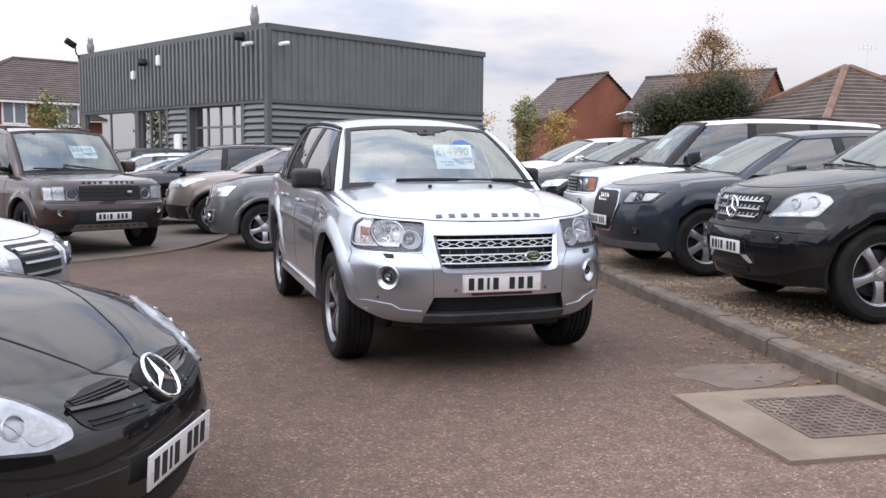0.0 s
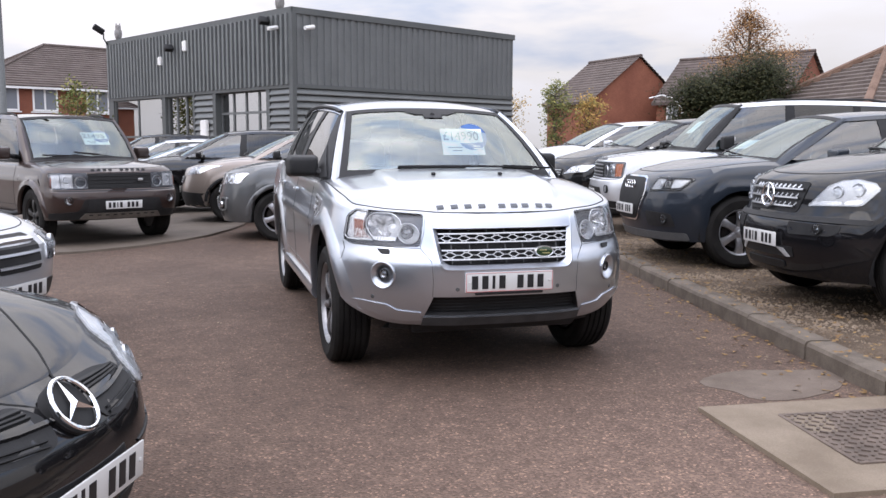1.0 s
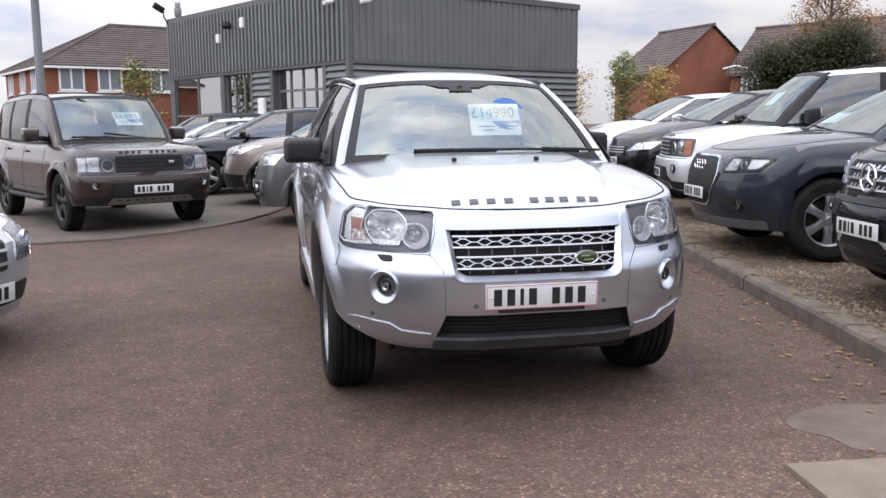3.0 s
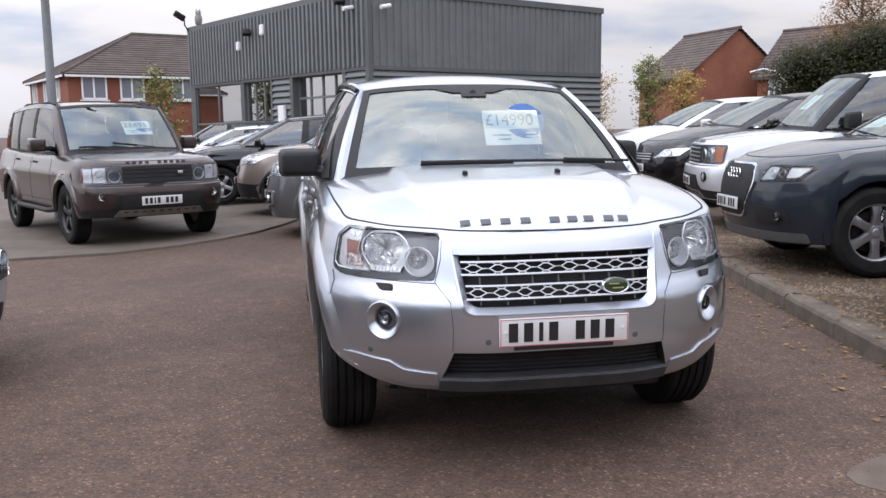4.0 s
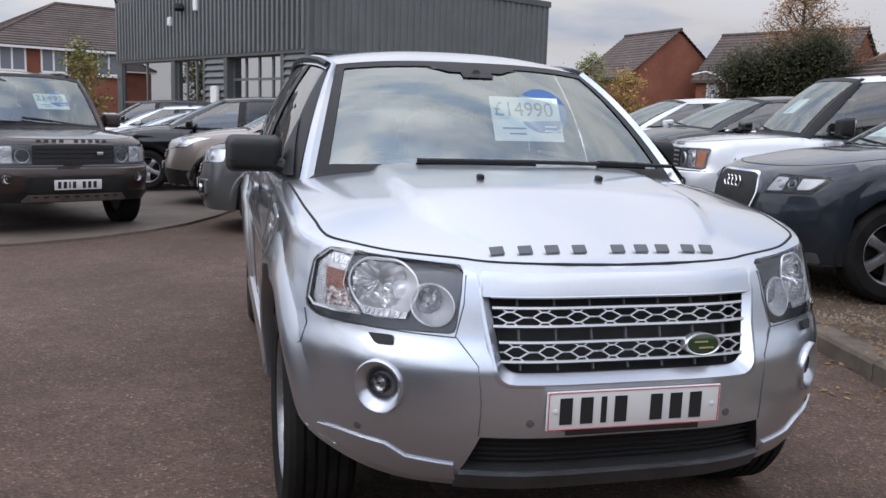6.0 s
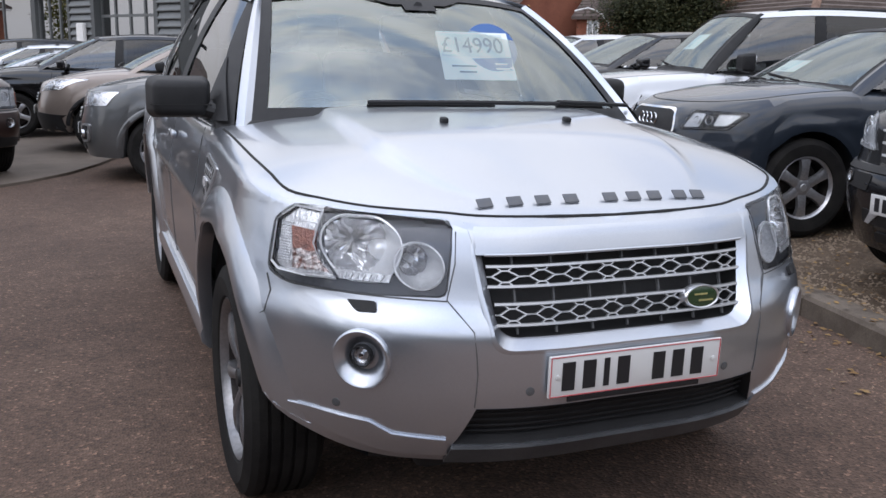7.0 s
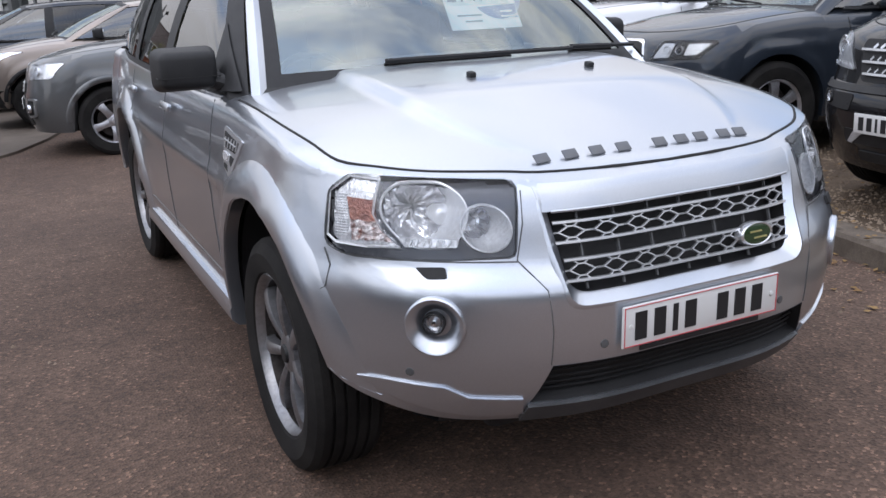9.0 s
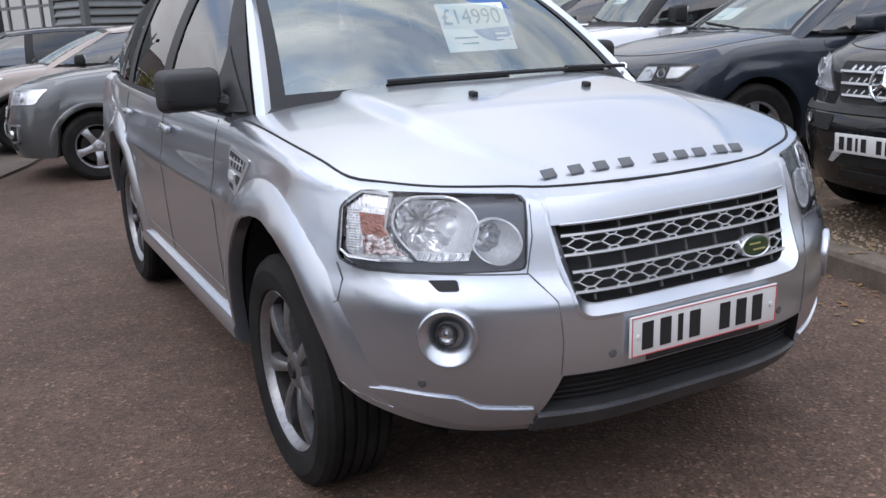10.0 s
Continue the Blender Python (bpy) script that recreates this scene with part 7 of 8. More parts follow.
# upright paler and darker streaks in the colour imitate broken reflections in the bowls
MIRROR_STREAKED = worn("painted_streak_reflector", (0.62, 0.62, 0.64), (0.97, 0.97, 0.98), 30, 0.14, 0.75, 40, 0.3, stretch=(1.8, 1.8, 0.45), dist=0.006)
LAMPDARK = worn("lamp_housing", (0.085, 0.088, 0.10), (0.125, 0.128, 0.14), 12, 0.3, 0.5, 90, 0.05)
GRILLEDARK = worn("grille_recess", (0.008, 0.008, 0.009), (0.014, 0.014, 0.015), 12, 0.7, 0, 200, 0.3, dist=0.002)
LIPGREY = worn("lip_grey", (0.05, 0.052, 0.056), (0.075, 0.078, 0.082), 9, 0.45, 0.3, 200, 0.1, dist=0.001)
LAMPSATIN = worn("lamp_satin", (0.78, 0.79, 0.81), (0.86, 0.87, 0.89), 20, 0.32, 0.3, 120, 0.03, dist=0.001)
FOGDARK = worn("fog_reflector", (0.12, 0.12, 0.13), (0.62, 0.62, 0.64), 60, 0.2, 0.8, 140, 0.3, dist=0.004)
FLUTED = worn("fluted_reflector", (0.74, 0.75, 0.77), (0.88, 0.88, 0.9), 20, 0.16, 0.55, 60, 0.5, stretch=(2.0, 2.0, 0.3), dist=0.008)
SKID = worn("skid_plate", (0.13, 0.115, 0.10), (0.19, 0.17, 0.15), 12, 0.5, 0.4, 90, 0.1, dist=0.002)
GREYTRIM = worn("grey_trim", (0.07, 0.072, 0.075), (0.10, 0.102, 0.105), 9, 0.5, 0.1, 200, 0.1, dist=0.001)
HERO = hero()
price_sheet(HERO, 0.235, 0.475, 0.305, 0.215, "\u00a314990", steep=0.75)


# ---------------------------------------------------------------- the other cars
def suv(m, label, paint_mat, L, W, wb, fo, R, hood0, hood1, cowl, peak, **kw):
    pl = kw.pop("pillar_list", None)
    sides = kw.pop("sides", [(G, SIDEGLASS), ("p", TRIM), (G, PRIVACY), ("p", TRIM), (G, PRIVACY)])
    hk = kw.pop("hk", {})
    rake = kw.pop("rake", 0.72)
    seams = kw.pop("seams", True)
    top_in = kw.pop("top_in", 0.30)
    wheel = kw.pop("wheel", (5, "five", ALLOY, None))
    c = cowl
    base = dict(L=L, W=W, wb=wb, fo=fo, R=R, Ra=R + 0.055, paint=paint_mat, cowl=c,
                nose=[(0.2, 0.09), (0.4, 0.02), (0.55, 0.0), (0.72, 0.03), (hood0 - 0.05, 0.09), (hood0, 0.14)],
                width=[(0.25, W - 0.05), (0.45, W - 0.02), (0.75, W), (0.95, W - 0.02), (hood1 + 0.02, W - 0.07)],
                shoulder=[(0.1, hood0), (0.4, hood0 + 0.03), (c, hood1), (2.2, hood1 + 0.02), (L, hood1 + 0.07)],
                doors=(c + 0.32, c + 1.35, c + 2.35))
    base.update(kw)
    s = spec(**base)
    d = s["doors"]
    s["house"] = house(c - 0.08, hood1 + 0.045, c + rake, peak, W - 0.17, W - top_in, W - 0.085, L,
                       pl or [(c + 0.12, c + rake + 0.1), (d[1] - 0.08, d[1] - 0.06), (d[1] + 0.06, d[1] + 0.06), (d[2] - 0.14, d[2] - 0.16), (d[2] - 0.02, d[2] - 0.06), (L - 0.25, L - 0.45)], sides, **hk)
    car = Car(s, m, label, "parked cars")
    car.top()
    car.wheels(*wheel)
    car.door_lines()
    if seams:
        car.bonnet_lines()
    return car


def lamp_pair(car, pts, base=TRIM, inner=(), lens_off=0.016, parent_label="clear headlamp"):
    """Both headlamps: a dark tray, bright reflector patches, bowls and a clear cover."""
    for sg in (1, -1):
        f = (lambda q: q) if sg > 0 else mirror
        lamp = car.panel("headlamp", f(rounded(pts, 0.02)), "f", base, 0.007, res=0.035, label=parent_label)
        for shape, mat in inner:
            if isinstance(shape, tuple) and len(shape) == 3:
                x, z, r = shape
                car.round_lamp(sg * x, z, r, "f", 0.008, 0.6, lamp, "reflector")
            else:
                car.panel("reflector", f(rounded(shape, 0.012)), "f", mat, 0.010, res=0.035, parent=lamp)
        car.panel("cover", f(rounded(pts, 0.02)), "f", LENS, lens_off, res=0.035, parent=lamp)


def boxy_offroader(m, label, paint_mat, black_grille=True, amber=False):
    c = suv(m, label, paint_mat, 4.83, 0.96, 2.885, 0.86, 0.385, 1.05, 1.135, 1.16, 1.86, rake=0.62, top_in=0.24, square=3.0, depth=0.42, edge=0.06, crown=0.04, crease=0.90, flare=0.02,
            bumper_top=0.74, under=0.36, sill=0.40, nose=[(0.3, 0.12), (0.45, 0.04), (0.55, 0.0), (0.70, 0.0), (0.742, 0.02), (0.752, 0.075), (1.0, 0.095), (1.05, 0.13)],
            wheel=(5, "split", DARK_ALLOY if black_grille else ALLOY, 0.25), hk=dict(pillar_mat=TRIM if not black_grille else paint_mat, crown=0.05))
    lamp_pair(c, [(0.45, 0.775), (0.88, 0.775), (0.88, 0.995), (0.45, 0.995)], LAMPDARK, [([(0.64, 0.79), (0.775, 0.79), (0.775, 0.975), (0.64, 0.975)], REFLECTOR if amber else FLUTED), ((0.545, 0.875, 0.075), None), ((0.705, 0.90, 0.055), None), ([(0.785, 0.80), (0.865, 0.80), (0.865, 0.97), (0.785, 0.97)], ORANGE if amber else FLUTED)])
    if not amber:
        for sg in (1, -1):
            c.slab("marker", sg * 0.872, 0.87, 0.012, 0.14, "f", AMBER, 0.014, 0.008, 0.002, 0.8)
    gr = c.panel("grille", rect(-0.445, 0.775, 0.445, 0.99, 0.02), "f", GRILLEDARK if black_grille else TRIM, 0.006)
    for k in range(4):
        z = 0.805 + 0.05 * k
        c.seam("bar", [(-0.42, z), (0.42, z)], "f", 0.012 if black_grille else 0.02, GRILLEDARK if black_grille else SATIN, 0.012 if black_grille else 0.02, parent=gr)
    if black_grille:
        c.slab("badge", 0.28, 0.90, 0.07, 0.035, "f", SATIN, 0.03, 0.008, 0.003, parent=gr)
    c.arch_mouldings(paint_mat, 0.085, 0.022)
    c.seam("bumper_gap", [(-0.9, 0.758), (-0.5, 0.755), (0.5, 0.755), (0.9, 0.758)], "f", 0.012)
    c.panel("lower_bumper", rounded([(-0.90, 0.37), (0.90, 0.37), (0.91, 0.46), (0.60, 0.48), (0.53, 0.645), (-0.53, 0.645), (-0.60, 0.48), (-0.91, 0.46)], 0.03), "f", TRIM, 0.004)
    low = c.panel("lower_grille", rounded([(-0.50, 0.47), (0.50, 0.47), (0.47, 0.635), (-0.47, 0.635)], 0.03), "f", GRILLEDARK, 0.008)
    skid = c.panel("skid_plate", rounded([(-0.58, 0.375), (0.58, 0.375), (0.52, 0.455), (-0.52, 0.455)], 0.015), "f", SKID, 0.014, label="perforated grey-brown skid plate")
    for k in range(9):
        c.slab("slot", -0.44 + 0.11 * k, 0.43, 0.05, 0.014, "f", GRILLEDARK, 0.016, 0.006, 0.0, 0.8, skid)
    for sg in (1, -1):
        c.round_lamp(sg * 0.72, 0.63, 0.055, "f", 0.008, 0.5, None, "fog_lamp", TRIM)
    for k in range(10):
        if k != 4:
            x = -0.36 + 0.08 * k
            c.slab("letter", x, 1.03, 0.045, 0.03, "f", LETTER if not black_grille else TRIM, 0.012, 0.006, 0.0, 0.6)
    c.number_plate(0.56)
    c.mirrors(1.62, 1.26, paint_mat if black_grille else TRIM, (0.22, 0.14, 0.19))
    for sg in (1, -1):
        bm = bmesh.new()
        tube(bm, [(sg * 0.66, 2.1, 1.81), (sg * 0.67, 2.3, 1.845), (sg * 0.67, 3.6, 1.85), (sg * 0.66, 3.9, 1.81)], 0.016, 6)
        part("roof_bar", bm, TRIM, c.ob)
        bm = bmesh.new()
        tube(bm, [(sg * 0.93, 1.35, 0.42), (sg * 1.0, 1.5, 0.40), (sg * 1.0, 3.1, 0.40), (sg * 0.93, 3.25, 0.42)], 0.035, 8)
        part("side_step", bm, TRIM, c.ob)
    return c


BROWN_BOXY = boxy_offroader(pose(1.80, 14.65, -0.005, 0, 0, 27.6), "bronze-brown boxy off-roader with a black mesh grille", BROWN)
price_sheet(BROWN_BOXY, 0.30, 0.48, 0.38, 0.27, "21495")
PALE_BOXY = boxy_offroader(pose(8.32, 13.4, bed_z(13.6) + 0.005, 0, 0, -108), "pale silver boxy off-roader parked on the gravel", WHITE, False, True)
price_sheet(PALE_BOXY, 0.1, 0.5, 0.36, 0.25, "", False)


def blue_crossover(m):
    c = suv(m, "dark blue-grey crossover with chrome-edged grille on the gravel", NAVY, 4.63, 0.94, 2.81, 0.90, 0.375, 0.98, 1.09, 1.22, 1.66, rake=0.86, top_in=0.36, square=2.3, depth=0.55, crown=0.07, edge=0.09, crease=0.86,
            bumper_top=0.72, wheel=(6, "five", ALLOY, 0.24), nose=[(0.2, 0.10), (0.4, 0.03), (0.55, 0.0), (0.72, 0.015), (0.9, 0.07), (0.98, 0.13)])
    ring = rounded([(-0.33, 0.93), (-0.40, 0.78), (-0.27, 0.46), (0.27, 0.46), (0.40, 0.78), (0.33, 0.93)], 0.06)
    g = c.panel("grille_surround", ring, "f", CHROME, 0.02)
    c.panel("grille", [(x * 0.93, 0.70 + (z - 0.70) * 0.92) for x, z in ring], "f", TRIM, 0.026, parent=g)
    for k in range(4):
        bm = bmesh.new()
        mm = c.frame_at(-0.105 + 0.07 * k, 0.84, "f", 0.034, 0.4)
        lathe(bm, [(0.042 + 0.006 * math.cos(a), 0.006 * math.sin(a)) for a in [2 * math.pi * q / 6 for q in range(7)]], 18, mm)
        part("ring", bm, CHROME, g)
    lamp_pair(c, [(0.44, 0.78), (0.80, 0.80), (0.86, 0.92), (0.50, 0.925)], TRIM, [([(0.475, 0.80), (0.605, 0.808), (0.62, 0.905), (0.525, 0.905)], SATIN_DARK), ((0.575, 0.856, 0.034), None), ((0.665, 0.862, 0.032), None), ([(0.705, 0.822), (0.785, 0.828), (0.83, 0.905), (0.715, 0.905)], SATIN_DARK)])
    for sg in (1, -1):
        f = (lambda q: q) if sg > 0 else mirror
        c.panel("air_intake", f(rounded([(0.44, 0.42), (0.76, 0.42), (0.74, 0.56), (0.42, 0.58)], 0.03)), "f", TRIM, 0.005)
        c.round_lamp(sg * 0.66, 0.50, 0.045, "f", 0.01, 0.5, None, "fog_lamp", TRIM)
    c.panel("lower_trim", rect(-0.82, 0.28, 0.82, 0.36, 0.02), "f", GREYTRIM, 0.006)
    c.number_plate(0.58, off=0.045)
    c.mirrors(1.85, 1.17, NAVY, (0.22, 0.14, 0.14))
    return c


def luxury_offroader(m):
    c = suv(m, "black luxury off-roader with chrome grille on the gravel", ANTHRA, 4.78, 0.955, 2.915, 0.85, 0.385, 1.04, 1.16, 1.22, 1.78, rake=0.8, top_in=0.34, square=2.2, depth=0.55, crown=0.07, edge=0.09, crease=0.9,
            bumper_top=0.72, wheel=(5, "five", ALLOY, 0.255), nose=[(0.2, 0.12), (0.4, 0.03), (0.55, 0.0), (0.68, 0.01), (0.74, 0.06), (0.98, 0.12), (1.04, 0.16)])
    g = c.panel("grille", rounded([(-0.42, 0.99), (-0.36, 0.76), (0.36, 0.76), (0.42, 0.99)], 0.04), "f", TRIM, 0.006)
    for k in range(3):
        z = 0.800 + 0.066 * k
        w = 0.325 + 0.030 * k
        c.seam("bar", [(-w, z), (w, z)], "f", 0.020, SATIN, 0.028, parent=g)
        for j in range(-5, 6):
            x = 0.062 * j + 0.012
            c.seam("tooth", [(x - 0.012, z + 0.012), (x + 0.012, z + 0.034)], "f", 0.013, SATIN, 0.010, parent=g)
    bm = bmesh.new()
    mm = c.frame_at(0, 0.875, "f", 0.045, 0.3)
    lathe(bm, [(0.092 + 0.009 * math.cos(a), 0.009 * math.sin(a)) for a in [2 * math.pi * q / 6 for q in range(7)]], 24, mm)
    for k in range(3):
        tube(bm, [mm @ Vector((0, 0, 0)), mm @ Vector((0.09 * math.sin(2.094 * k), 0.09 * math.cos(2.094 * k), 0))], [0.016, 0.004], 6)
    part("badge", bm, CHROME, g, "round chrome badge")
    lamp_pair(c, [(0.45, 0.814), (0.81, 0.834), (0.835, 0.886), (0.86, 0.955), (0.83, 0.992), (0.74, 1.018), (0.65, 1.008), (0.58, 0.968), (0.52, 0.888)], SATIN_DARK,
              [([(0.475, 0.822), (0.70, 0.836), (0.70, 0.862), (0.51, 0.852)], FLUTED), ([(0.715, 0.838), (0.80, 0.844), (0.815, 0.876), (0.718, 0.866)], FLUTED), ((0.655, 0.925, 0.045), None), ((0.765, 0.945, 0.050), None)])
    c.panel("lower_grille", rect(-0.40, 0.42, 0.40, 0.50, 0.02), "f", TRIM, 0.006)
    for sg in (1, -1):
        f = (lambda q: q) if sg > 0 else mirror
        c.panel("fog_recess", f(rounded([(0.36, 0.60), (0.70, 0.608), (0.75, 0.64), (0.755, 0.69), (0.34, 0.69)], 0.02)), "f", TRIM, 0.005)
        c.round_lamp(sg * 0.61, 0.655, 0.040, "f", 0.010, 0.5, None, "fog_lamp", TRIM)
        c.panel("skid_wing", f([(0.22, 0.49), (0.31, 0.485), (0.37, 0.425), (0.33, 0.42)]), "f", SATIN_DARK, 0.010)
    c.panel("skid_plate", rect(-0.28, 0.33, 0.28, 0.385, 0.02), "f", TRIM, 0.012)
    c.panel("rubbing_strip", rounded([(-0.88, 0.70), (0.88, 0.70), (0.88, 0.735), (-0.88, 0.735)], 0.01), "f", TRIM, 0.012)
    c.number_plate(0.545)
    c.mirrors(1.8, 1.22, ANTHRA, (0.22, 0.14, 0.16))
    return c


CROSSOVER = blue_crossover(pose(7.38, 10.55, 0.12, 0, 0, -99))
price_sheet(CROSSOVER, -0.35, 0.35, 0.3, 0.2, "", False)
LUXURY = luxury_offroader(pose(7.05, 7.72, 0.115, 0, 0, -99))


def plain_car(m, label, paint_mat, lamp, L=4.5, W=0.90, wb=2.65, fo=0.90, R=0.335, hood0=0.88, hood1=1.02, cowl=1.2, peak=1.58, grille=(0.42, 0.66, 0.78), wheel=(5, "five", ALLOY, None), mirror_mat=None, plate=0.55, **kw):
    c = suv(m, label, paint_mat, L, W, wb, fo, R, hood0, hood1, cowl, peak, wheel=wheel, **kw)
    lamp_pair(c, lamp, REFLECTOR, [((sum(p[0] for p in lamp) / len(lamp), sum(p[1] for p in lamp) / len(lamp), 0.05), None)])
    w, z0, z1 = grille
    g = c.panel("grille", rounded([(-w * 0.9, z0), (w * 0.9, z0), (w, z1), (-w, z1)], 0.03), "f", TRIM, 0.006)
    for k in range(3):
        z = z0 + (z1 - z0) * (k + 0.5) / 3
        c.seam("bar", [(-w * 0.9, z), (w * 0.9, z)], "f", 0.022 if paint_mat is PALE else 0.018, SATIN, 0.02, parent=g)
    c.panel("lower_grille", rect(-0.5, 0.34, 0.5, 0.46, 0.03), "f", TRIM, 0.006)
    c.number_plate(plate)
    c.mirrors(cowl + 0.5, hood1 + 0.08, mirror_mat or paint_mat, (0.2, 0.13, 0.14))
    return c


COMPACT = plain_car(pose(3.11, 15.25, 0.02, 0, 0, -95), "mid grey compact off-roader with silver five-spoke wheels", GREY, [(0.50, 0.80), (0.83, 0.82), (0.85, 0.965), (0.52, 0.95)], 4.5, 0.905, 2.64, 0.86, 0.355, 1.0, 1.10, 1.18, 1.69, square=2.6, depth=0.5)
BEIGE_CAR = plain_car(pose(2.57, 18.3, 0.05, 0, 0, -95), "bronze-beige crossover beside a grey off-roader", BEIGE, [(0.45, 0.80), (0.80, 0.84), (0.86, 0.98), (0.60, 0.95)], 4.31, 0.89, 2.63, 0.88, 0.345, 0.96, 1.08, 1.18, 1.61, rake=0.85, mirror_mat=TRIM)
for sg_ in (1, -1):
    f_ = (lambda q: q) if sg_ > 0 else mirror
    fs = COMPACT.panel("fog_surround", f_(rounded([(0.50, 0.42), (0.66, 0.44), (0.70, 0.62), (0.54, 0.62)], 0.03)), "f", SATIN, 0.02)
    COMPACT.panel("fog_recess", f_(rounded([(0.53, 0.45), (0.64, 0.46), (0.67, 0.60), (0.56, 0.60)], 0.02)), "f", TRIM, 0.024, parent=fs)
    COMPACT.round_lamp(sg_ * 0.60, 0.52, 0.04, "f", 0.04, 0.4, fs, "fog_lamp")
COMPACT.arch_mouldings(GREY, 0.06, 0.012)
COMPACT.seam("bumper_gap", [(-0.86, 0.60), (-0.6, 0.62)], "f", 0.008)
BEIGE_CAR.panel("lower_bumper", rounded([(-0.84, 0.27), (0.84, 0.27), (0.86, 0.50), (0.5, 0.52), (-0.5, 0.52), (-0.86, 0.50)], 0.03), "f", TRIM, 0.01)
BEIGE_CAR.arch_mouldings(TRIM, 0.05, 0.01)
BLACKC = plain_car(pose(1.45, 21.15, 0.05, 0, 0, -100), "black people carrier with dark rear windows", BLACK, [(0.45, 0.76), (0.80, 0.80), (0.86, 0.92), (0.60, 0.90)], 4.6, 0.90, 2.7, 0.9, 0.34, 0.95, 1.06, 1.15, 1.66, rake=0.95)
SALOON = plain_car(pose(1.60, 7.85, 0.0, 0, 0, 66), "pale silver saloon with a chrome-barred grille", PALE, [(0.33, 0.59), (0.74, 0.60), (0.85, 0.81), (0.37, 0.765)], 4.58, 0.885, 2.76, 0.84, 0.325, 0.80, 0.98, 1.35, 1.45, grille=(0.25, 0.55, 0.78), rake=0.9, plate=0.42)
DARKE = plain_car(pose(8.8, 16.1, bed_z(17) + 0.005, 0, 0, -94), "charcoal estate car with chrome window trim", BLACK, [(0.45, 0.70), (0.80, 0.74), (0.86, 0.86), (0.60, 0.83)], 4.6, 0.90, 2.7, 0.9, 0.33, 0.95, 1.12, 1.2, 1.68, rake=0.95, hk=dict(strip_mat=CHROME, edge_mat=BLACK))
WHITEE = plain_car(pose(9.15, 18.9, bed_z(20) + 0.005, 0, 0, -94), "white family hatchback parked on the gravel", WHITE, [(0.45, 0.70), (0.80, 0.74), (0.86, 0.86), (0.60, 0.83)], 4.5, 0.90, 2.65, 0.9, 0.33, 0.93, 1.10, 1.2, 1.66, rake=0.95)
SILV1 = plain_car(pose(0.6, 25.0, 0.05, 0, 0, -97), "silver hatchback parked near the showroom", PALE, [(0.45, 0.66), (0.80, 0.70), (0.86, 0.82), (0.60, 0.79)], 4.2, 0.87, 2.55, 0.85, 0.32, 0.82, 0.96, 1.2, 1.42, rake=0.95)
SILV2 = plain_car(pose(0.0, 28.0, 0.05, 0, 0, -97), "silver estate car with roof rails near the showroom", WHITE, [(0.45, 0.66), (0.80, 0.70), (0.86, 0.82), (0.60, 0.79)], 4.6, 0.88, 2.65, 0.88, 0.32, 0.84, 0.98, 1.2, 1.52, rake=0.95)
DARK2 = plain_car(pose(-0.6, 31.0, 0.05, 0, 0, -97), "dark car parked by the showroom window", ANTHRA, [(0.45, 0.70), (0.80, 0.74), (0.86, 0.86), (0.60, 0.83)], 4.6, 0.90, 2.7, 0.9, 0.33, 0.9, 1.04, 1.2, 1.68, rake=0.85)


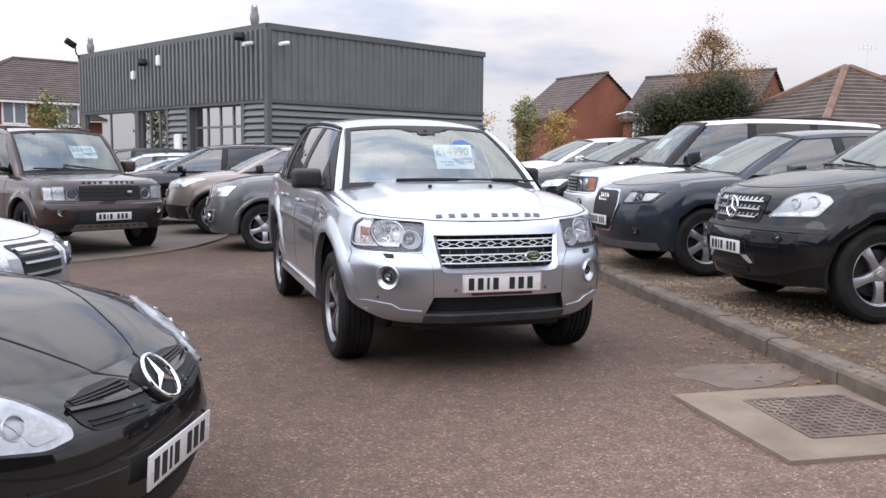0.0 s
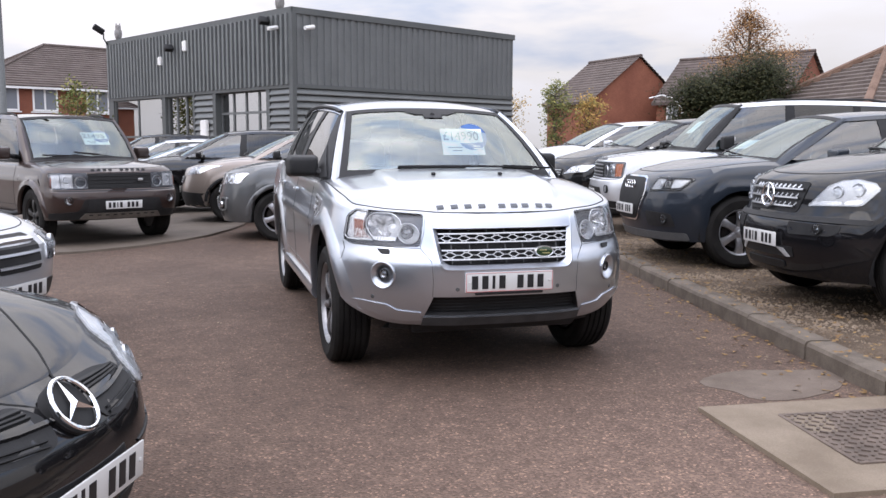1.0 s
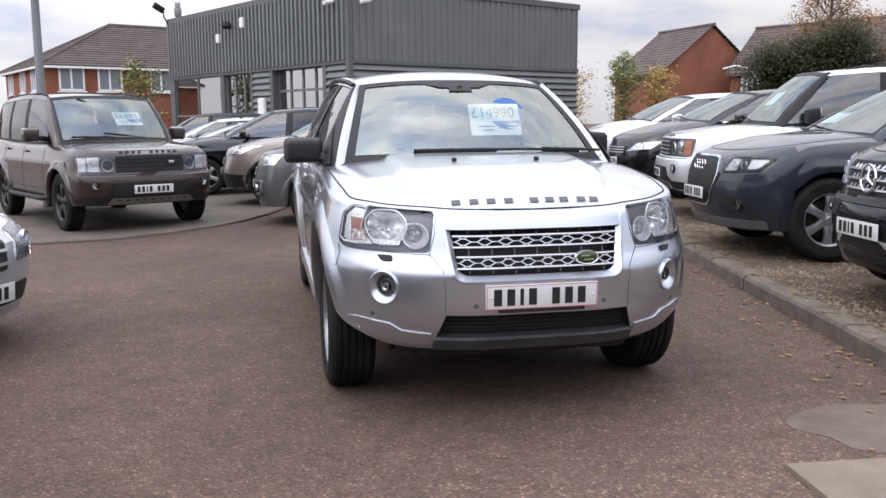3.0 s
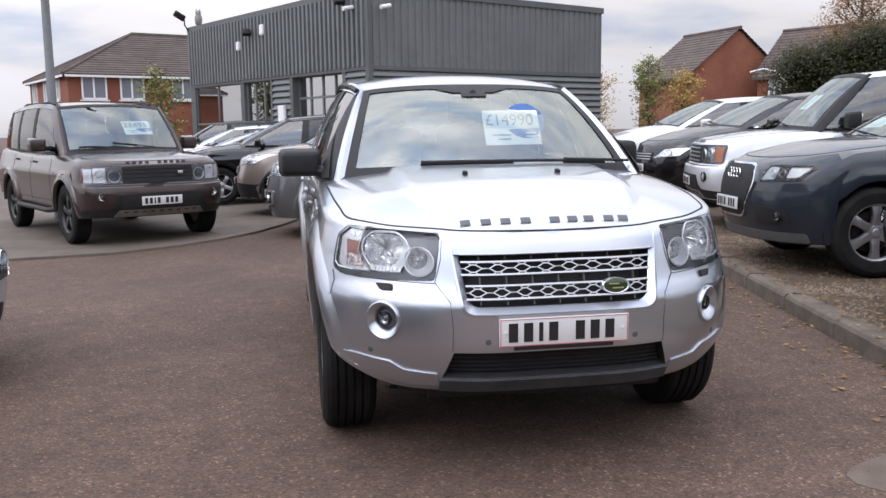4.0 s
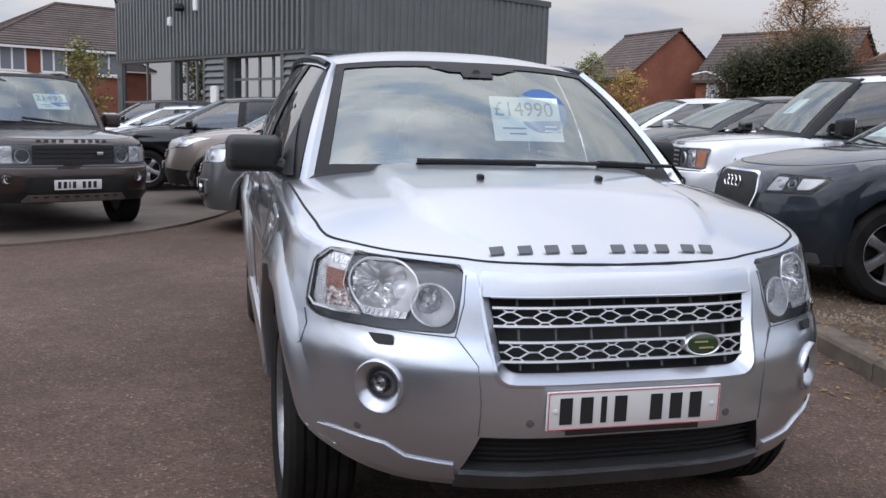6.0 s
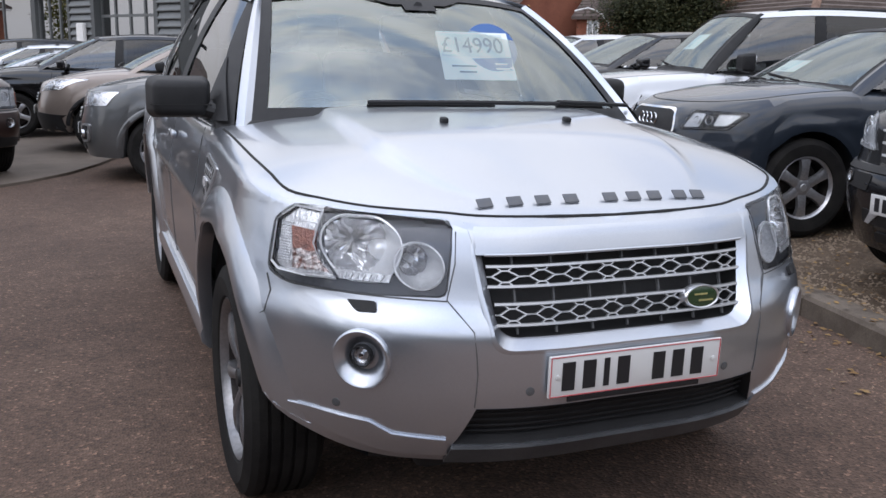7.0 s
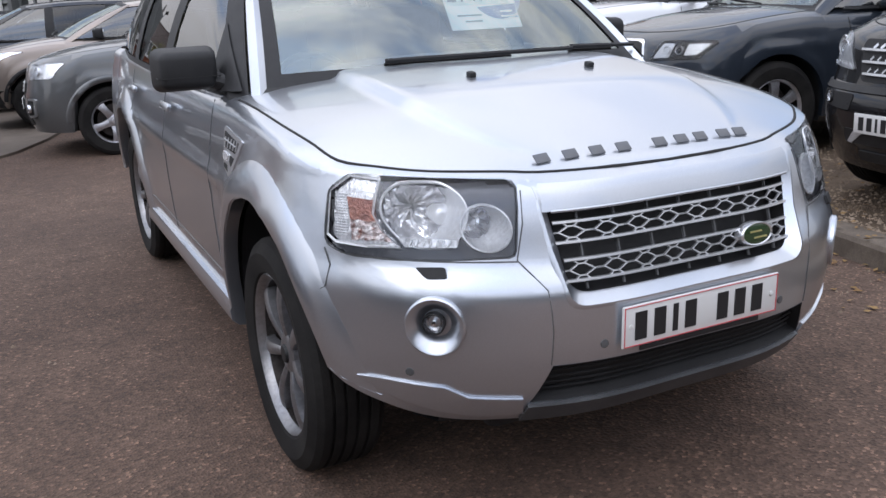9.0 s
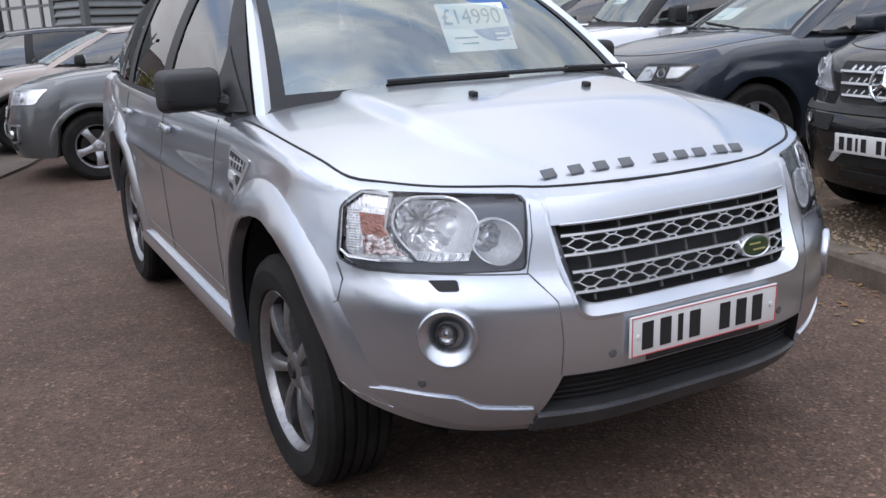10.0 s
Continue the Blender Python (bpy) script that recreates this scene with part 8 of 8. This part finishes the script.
def roadster(m):
    c = suv(m, "black two-seat roadster with a round star badge on its nose", BLACK, 4.08, 0.89, 2.43, 0.83, 0.315, 0.70, 0.92, 1.45, 1.28, rake=0.75, top_in=0.30, square=2.35, depth=0.68, crown=0.10, edge=0.13, crease=0.66, nf=18, nl=18, sill=0.22, under=0.18,
            bumper_top=0.46, seams=False, seats=2, shoulder=[(0.08, 0.695), (0.25, 0.745), (0.45, 0.80), (0.9, 0.855), (1.45, 0.905), (2.2, 0.925), (4.08, 0.97)], nose=[(0.15, 0.10), (0.3, 0.03), (0.42, 0.0), (0.5, 0.005), (0.60, 0.03), (0.67, 0.07)], doors=(1.6, 2.7),
            pillar_list=[(1.62, 2.3), (2.7, 2.6), (2.8, 2.7), (3.2, 3.0)], sides=[(G, SIDEGLASS), ("p", TRIM), (G, PRIVACY)])
    c.number_plate(0.42, lean=0.5)
    ob = c.ob
    bm = bmesh.new()
    grid(bm, [[(x * u, y, z + 0.05 * (1 - u * u)) for u in [k / 6 - 1 for k in range(13)]] for x, y, z in [q[-1] for q in c.cols] if y > 2.95])
    bmesh.ops.recalc_face_normals(bm, faces=bm.faces)
    part("boot_lid", bm, BLACK, ob)
    for sg in (1, -1):
        f = (lambda q: q) if sg > 0 else mirror
        gr = c.panel("grille", f(rounded([(0.095, 0.655), (0.13, 0.680), (0.30, 0.682), (0.41, 0.672), (0.425, 0.625), (0.39, 0.590), (0.21, 0.572), (0.115, 0.585)], 0.03)), "f", GRILLEDARK, 0.004, res=0.04)
        c.seam("fin", [(sg * 0.07, 0.632), (sg * 0.22, 0.636), (sg * 0.42, 0.652)], "f", 0.014, BLACK, 0.014, parent=gr)
        for k in range(3):
            c.seam("slat", [(sg * 0.13, 0.655 + 0.008 * k), (sg * 0.39, 0.660 + 0.006 * k)], "f", 0.006, TRIM, 0.008, parent=gr)
        for k in range(2):
            c.seam("slat", [(sg * 0.15, 0.590 + 0.013 * k), (sg * 0.39, 0.606 + 0.013 * k)], "f", 0.006, TRIM, 0.008, parent=gr)
        c.panel("air_intake", f(rounded([(0.36, 0.24), (0.70, 0.28), (0.68, 0.36), (0.34, 0.36)], 0.03)), "f", GRILLEDARK, 0.005)
        c.panel("washer_cover", f(rounded([(0.52, 0.44), (0.60, 0.45), (0.60, 0.49), (0.52, 0.48)], 0.01)), "f", BLACK, 0.004)
        c.seam("rubbing_strip", [(sg * 0.30, 0.455), (sg * 0.55, 0.465), (sg * 0.78, 0.49)], "f", 0.012, TRIM, 0.006)
        c.seam("bonnet_gap", [(sg * 0.06, 0.10), (sg * 0.20, 0.28), (sg * 0.40, 0.62), (sg * 0.56, 1.0), (sg * 0.62, 1.4)], "t", 0.008)
    lamp_pair(c, [(0.465, 0.592), (0.549, 0.582), (0.645, 0.600), (0.80, 0.66), (0.85, 0.75), (0.80, 0.782), (0.660, 0.776), (0.560, 0.735), (0.500, 0.684), (0.465, 0.64)], LAMPWHITE, [([(0.50, 0.605), (0.57, 0.598), (0.60, 0.69), (0.55, 0.70), (0.505, 0.655)], SATIN_DARK), ((0.585, 0.650, 0.036), None), ([(0.63, 0.62), (0.72, 0.655), (0.73, 0.72), (0.645, 0.715)], SATIN_DARK), ((0.69, 0.685, 0.034), None)])
    c.panel("lower_grille", rect(-0.34, 0.22, 0.34, 0.32, 0.03), "f", GRILLEDARK, 0.005)
    m = c.frame_at(0, 0.640, "f", 0.032, 0.75)
    bm = bmesh.new()
    lathe(bm, [(0.082 + 0.007 * math.cos(a), 0.007 * math.sin(a)) for a in [2 * math.pi * k / 8 for k in range(9)]], 36, m)
    badge = part("badge", bm, CHROME, ob, "round chrome badge ring")
    for k in range(3):
        a = 2.0944 * k
        bm = bmesh.new()
        tip, l, r = Vector((0.08 * math.sin(a), 0.08 * math.cos(a), 0)), Vector((0.013 * math.cos(a), -0.013 * math.sin(a), 0)), Vector((0, 0, 0.012))
        v = [bm.verts.new(m @ p) for p in (tip, l, -l, r, Vector((0, 0, -0.006)))]
        for q in ((0, 1, 3), (0, 3, 2), (0, 2, 4), (0, 4, 1)):
            bm.faces.new([v[i] for i in q])
        bmesh.ops.recalc_face_normals(bm, faces=bm.faces)
        part("point", bm, CHROME, badge)
    bm = bmesh.new()
    lathe(bm, [(0.0005, -0.010), (0.075, -0.010), (0.086, -0.016), (0.08, -0.05)], 28, m)
    part("backing", bm, GRILLEDARK, badge)
    return c


ROADSTER = roadster(pose(2.36, 4.19, 0, 0, 0, 66))
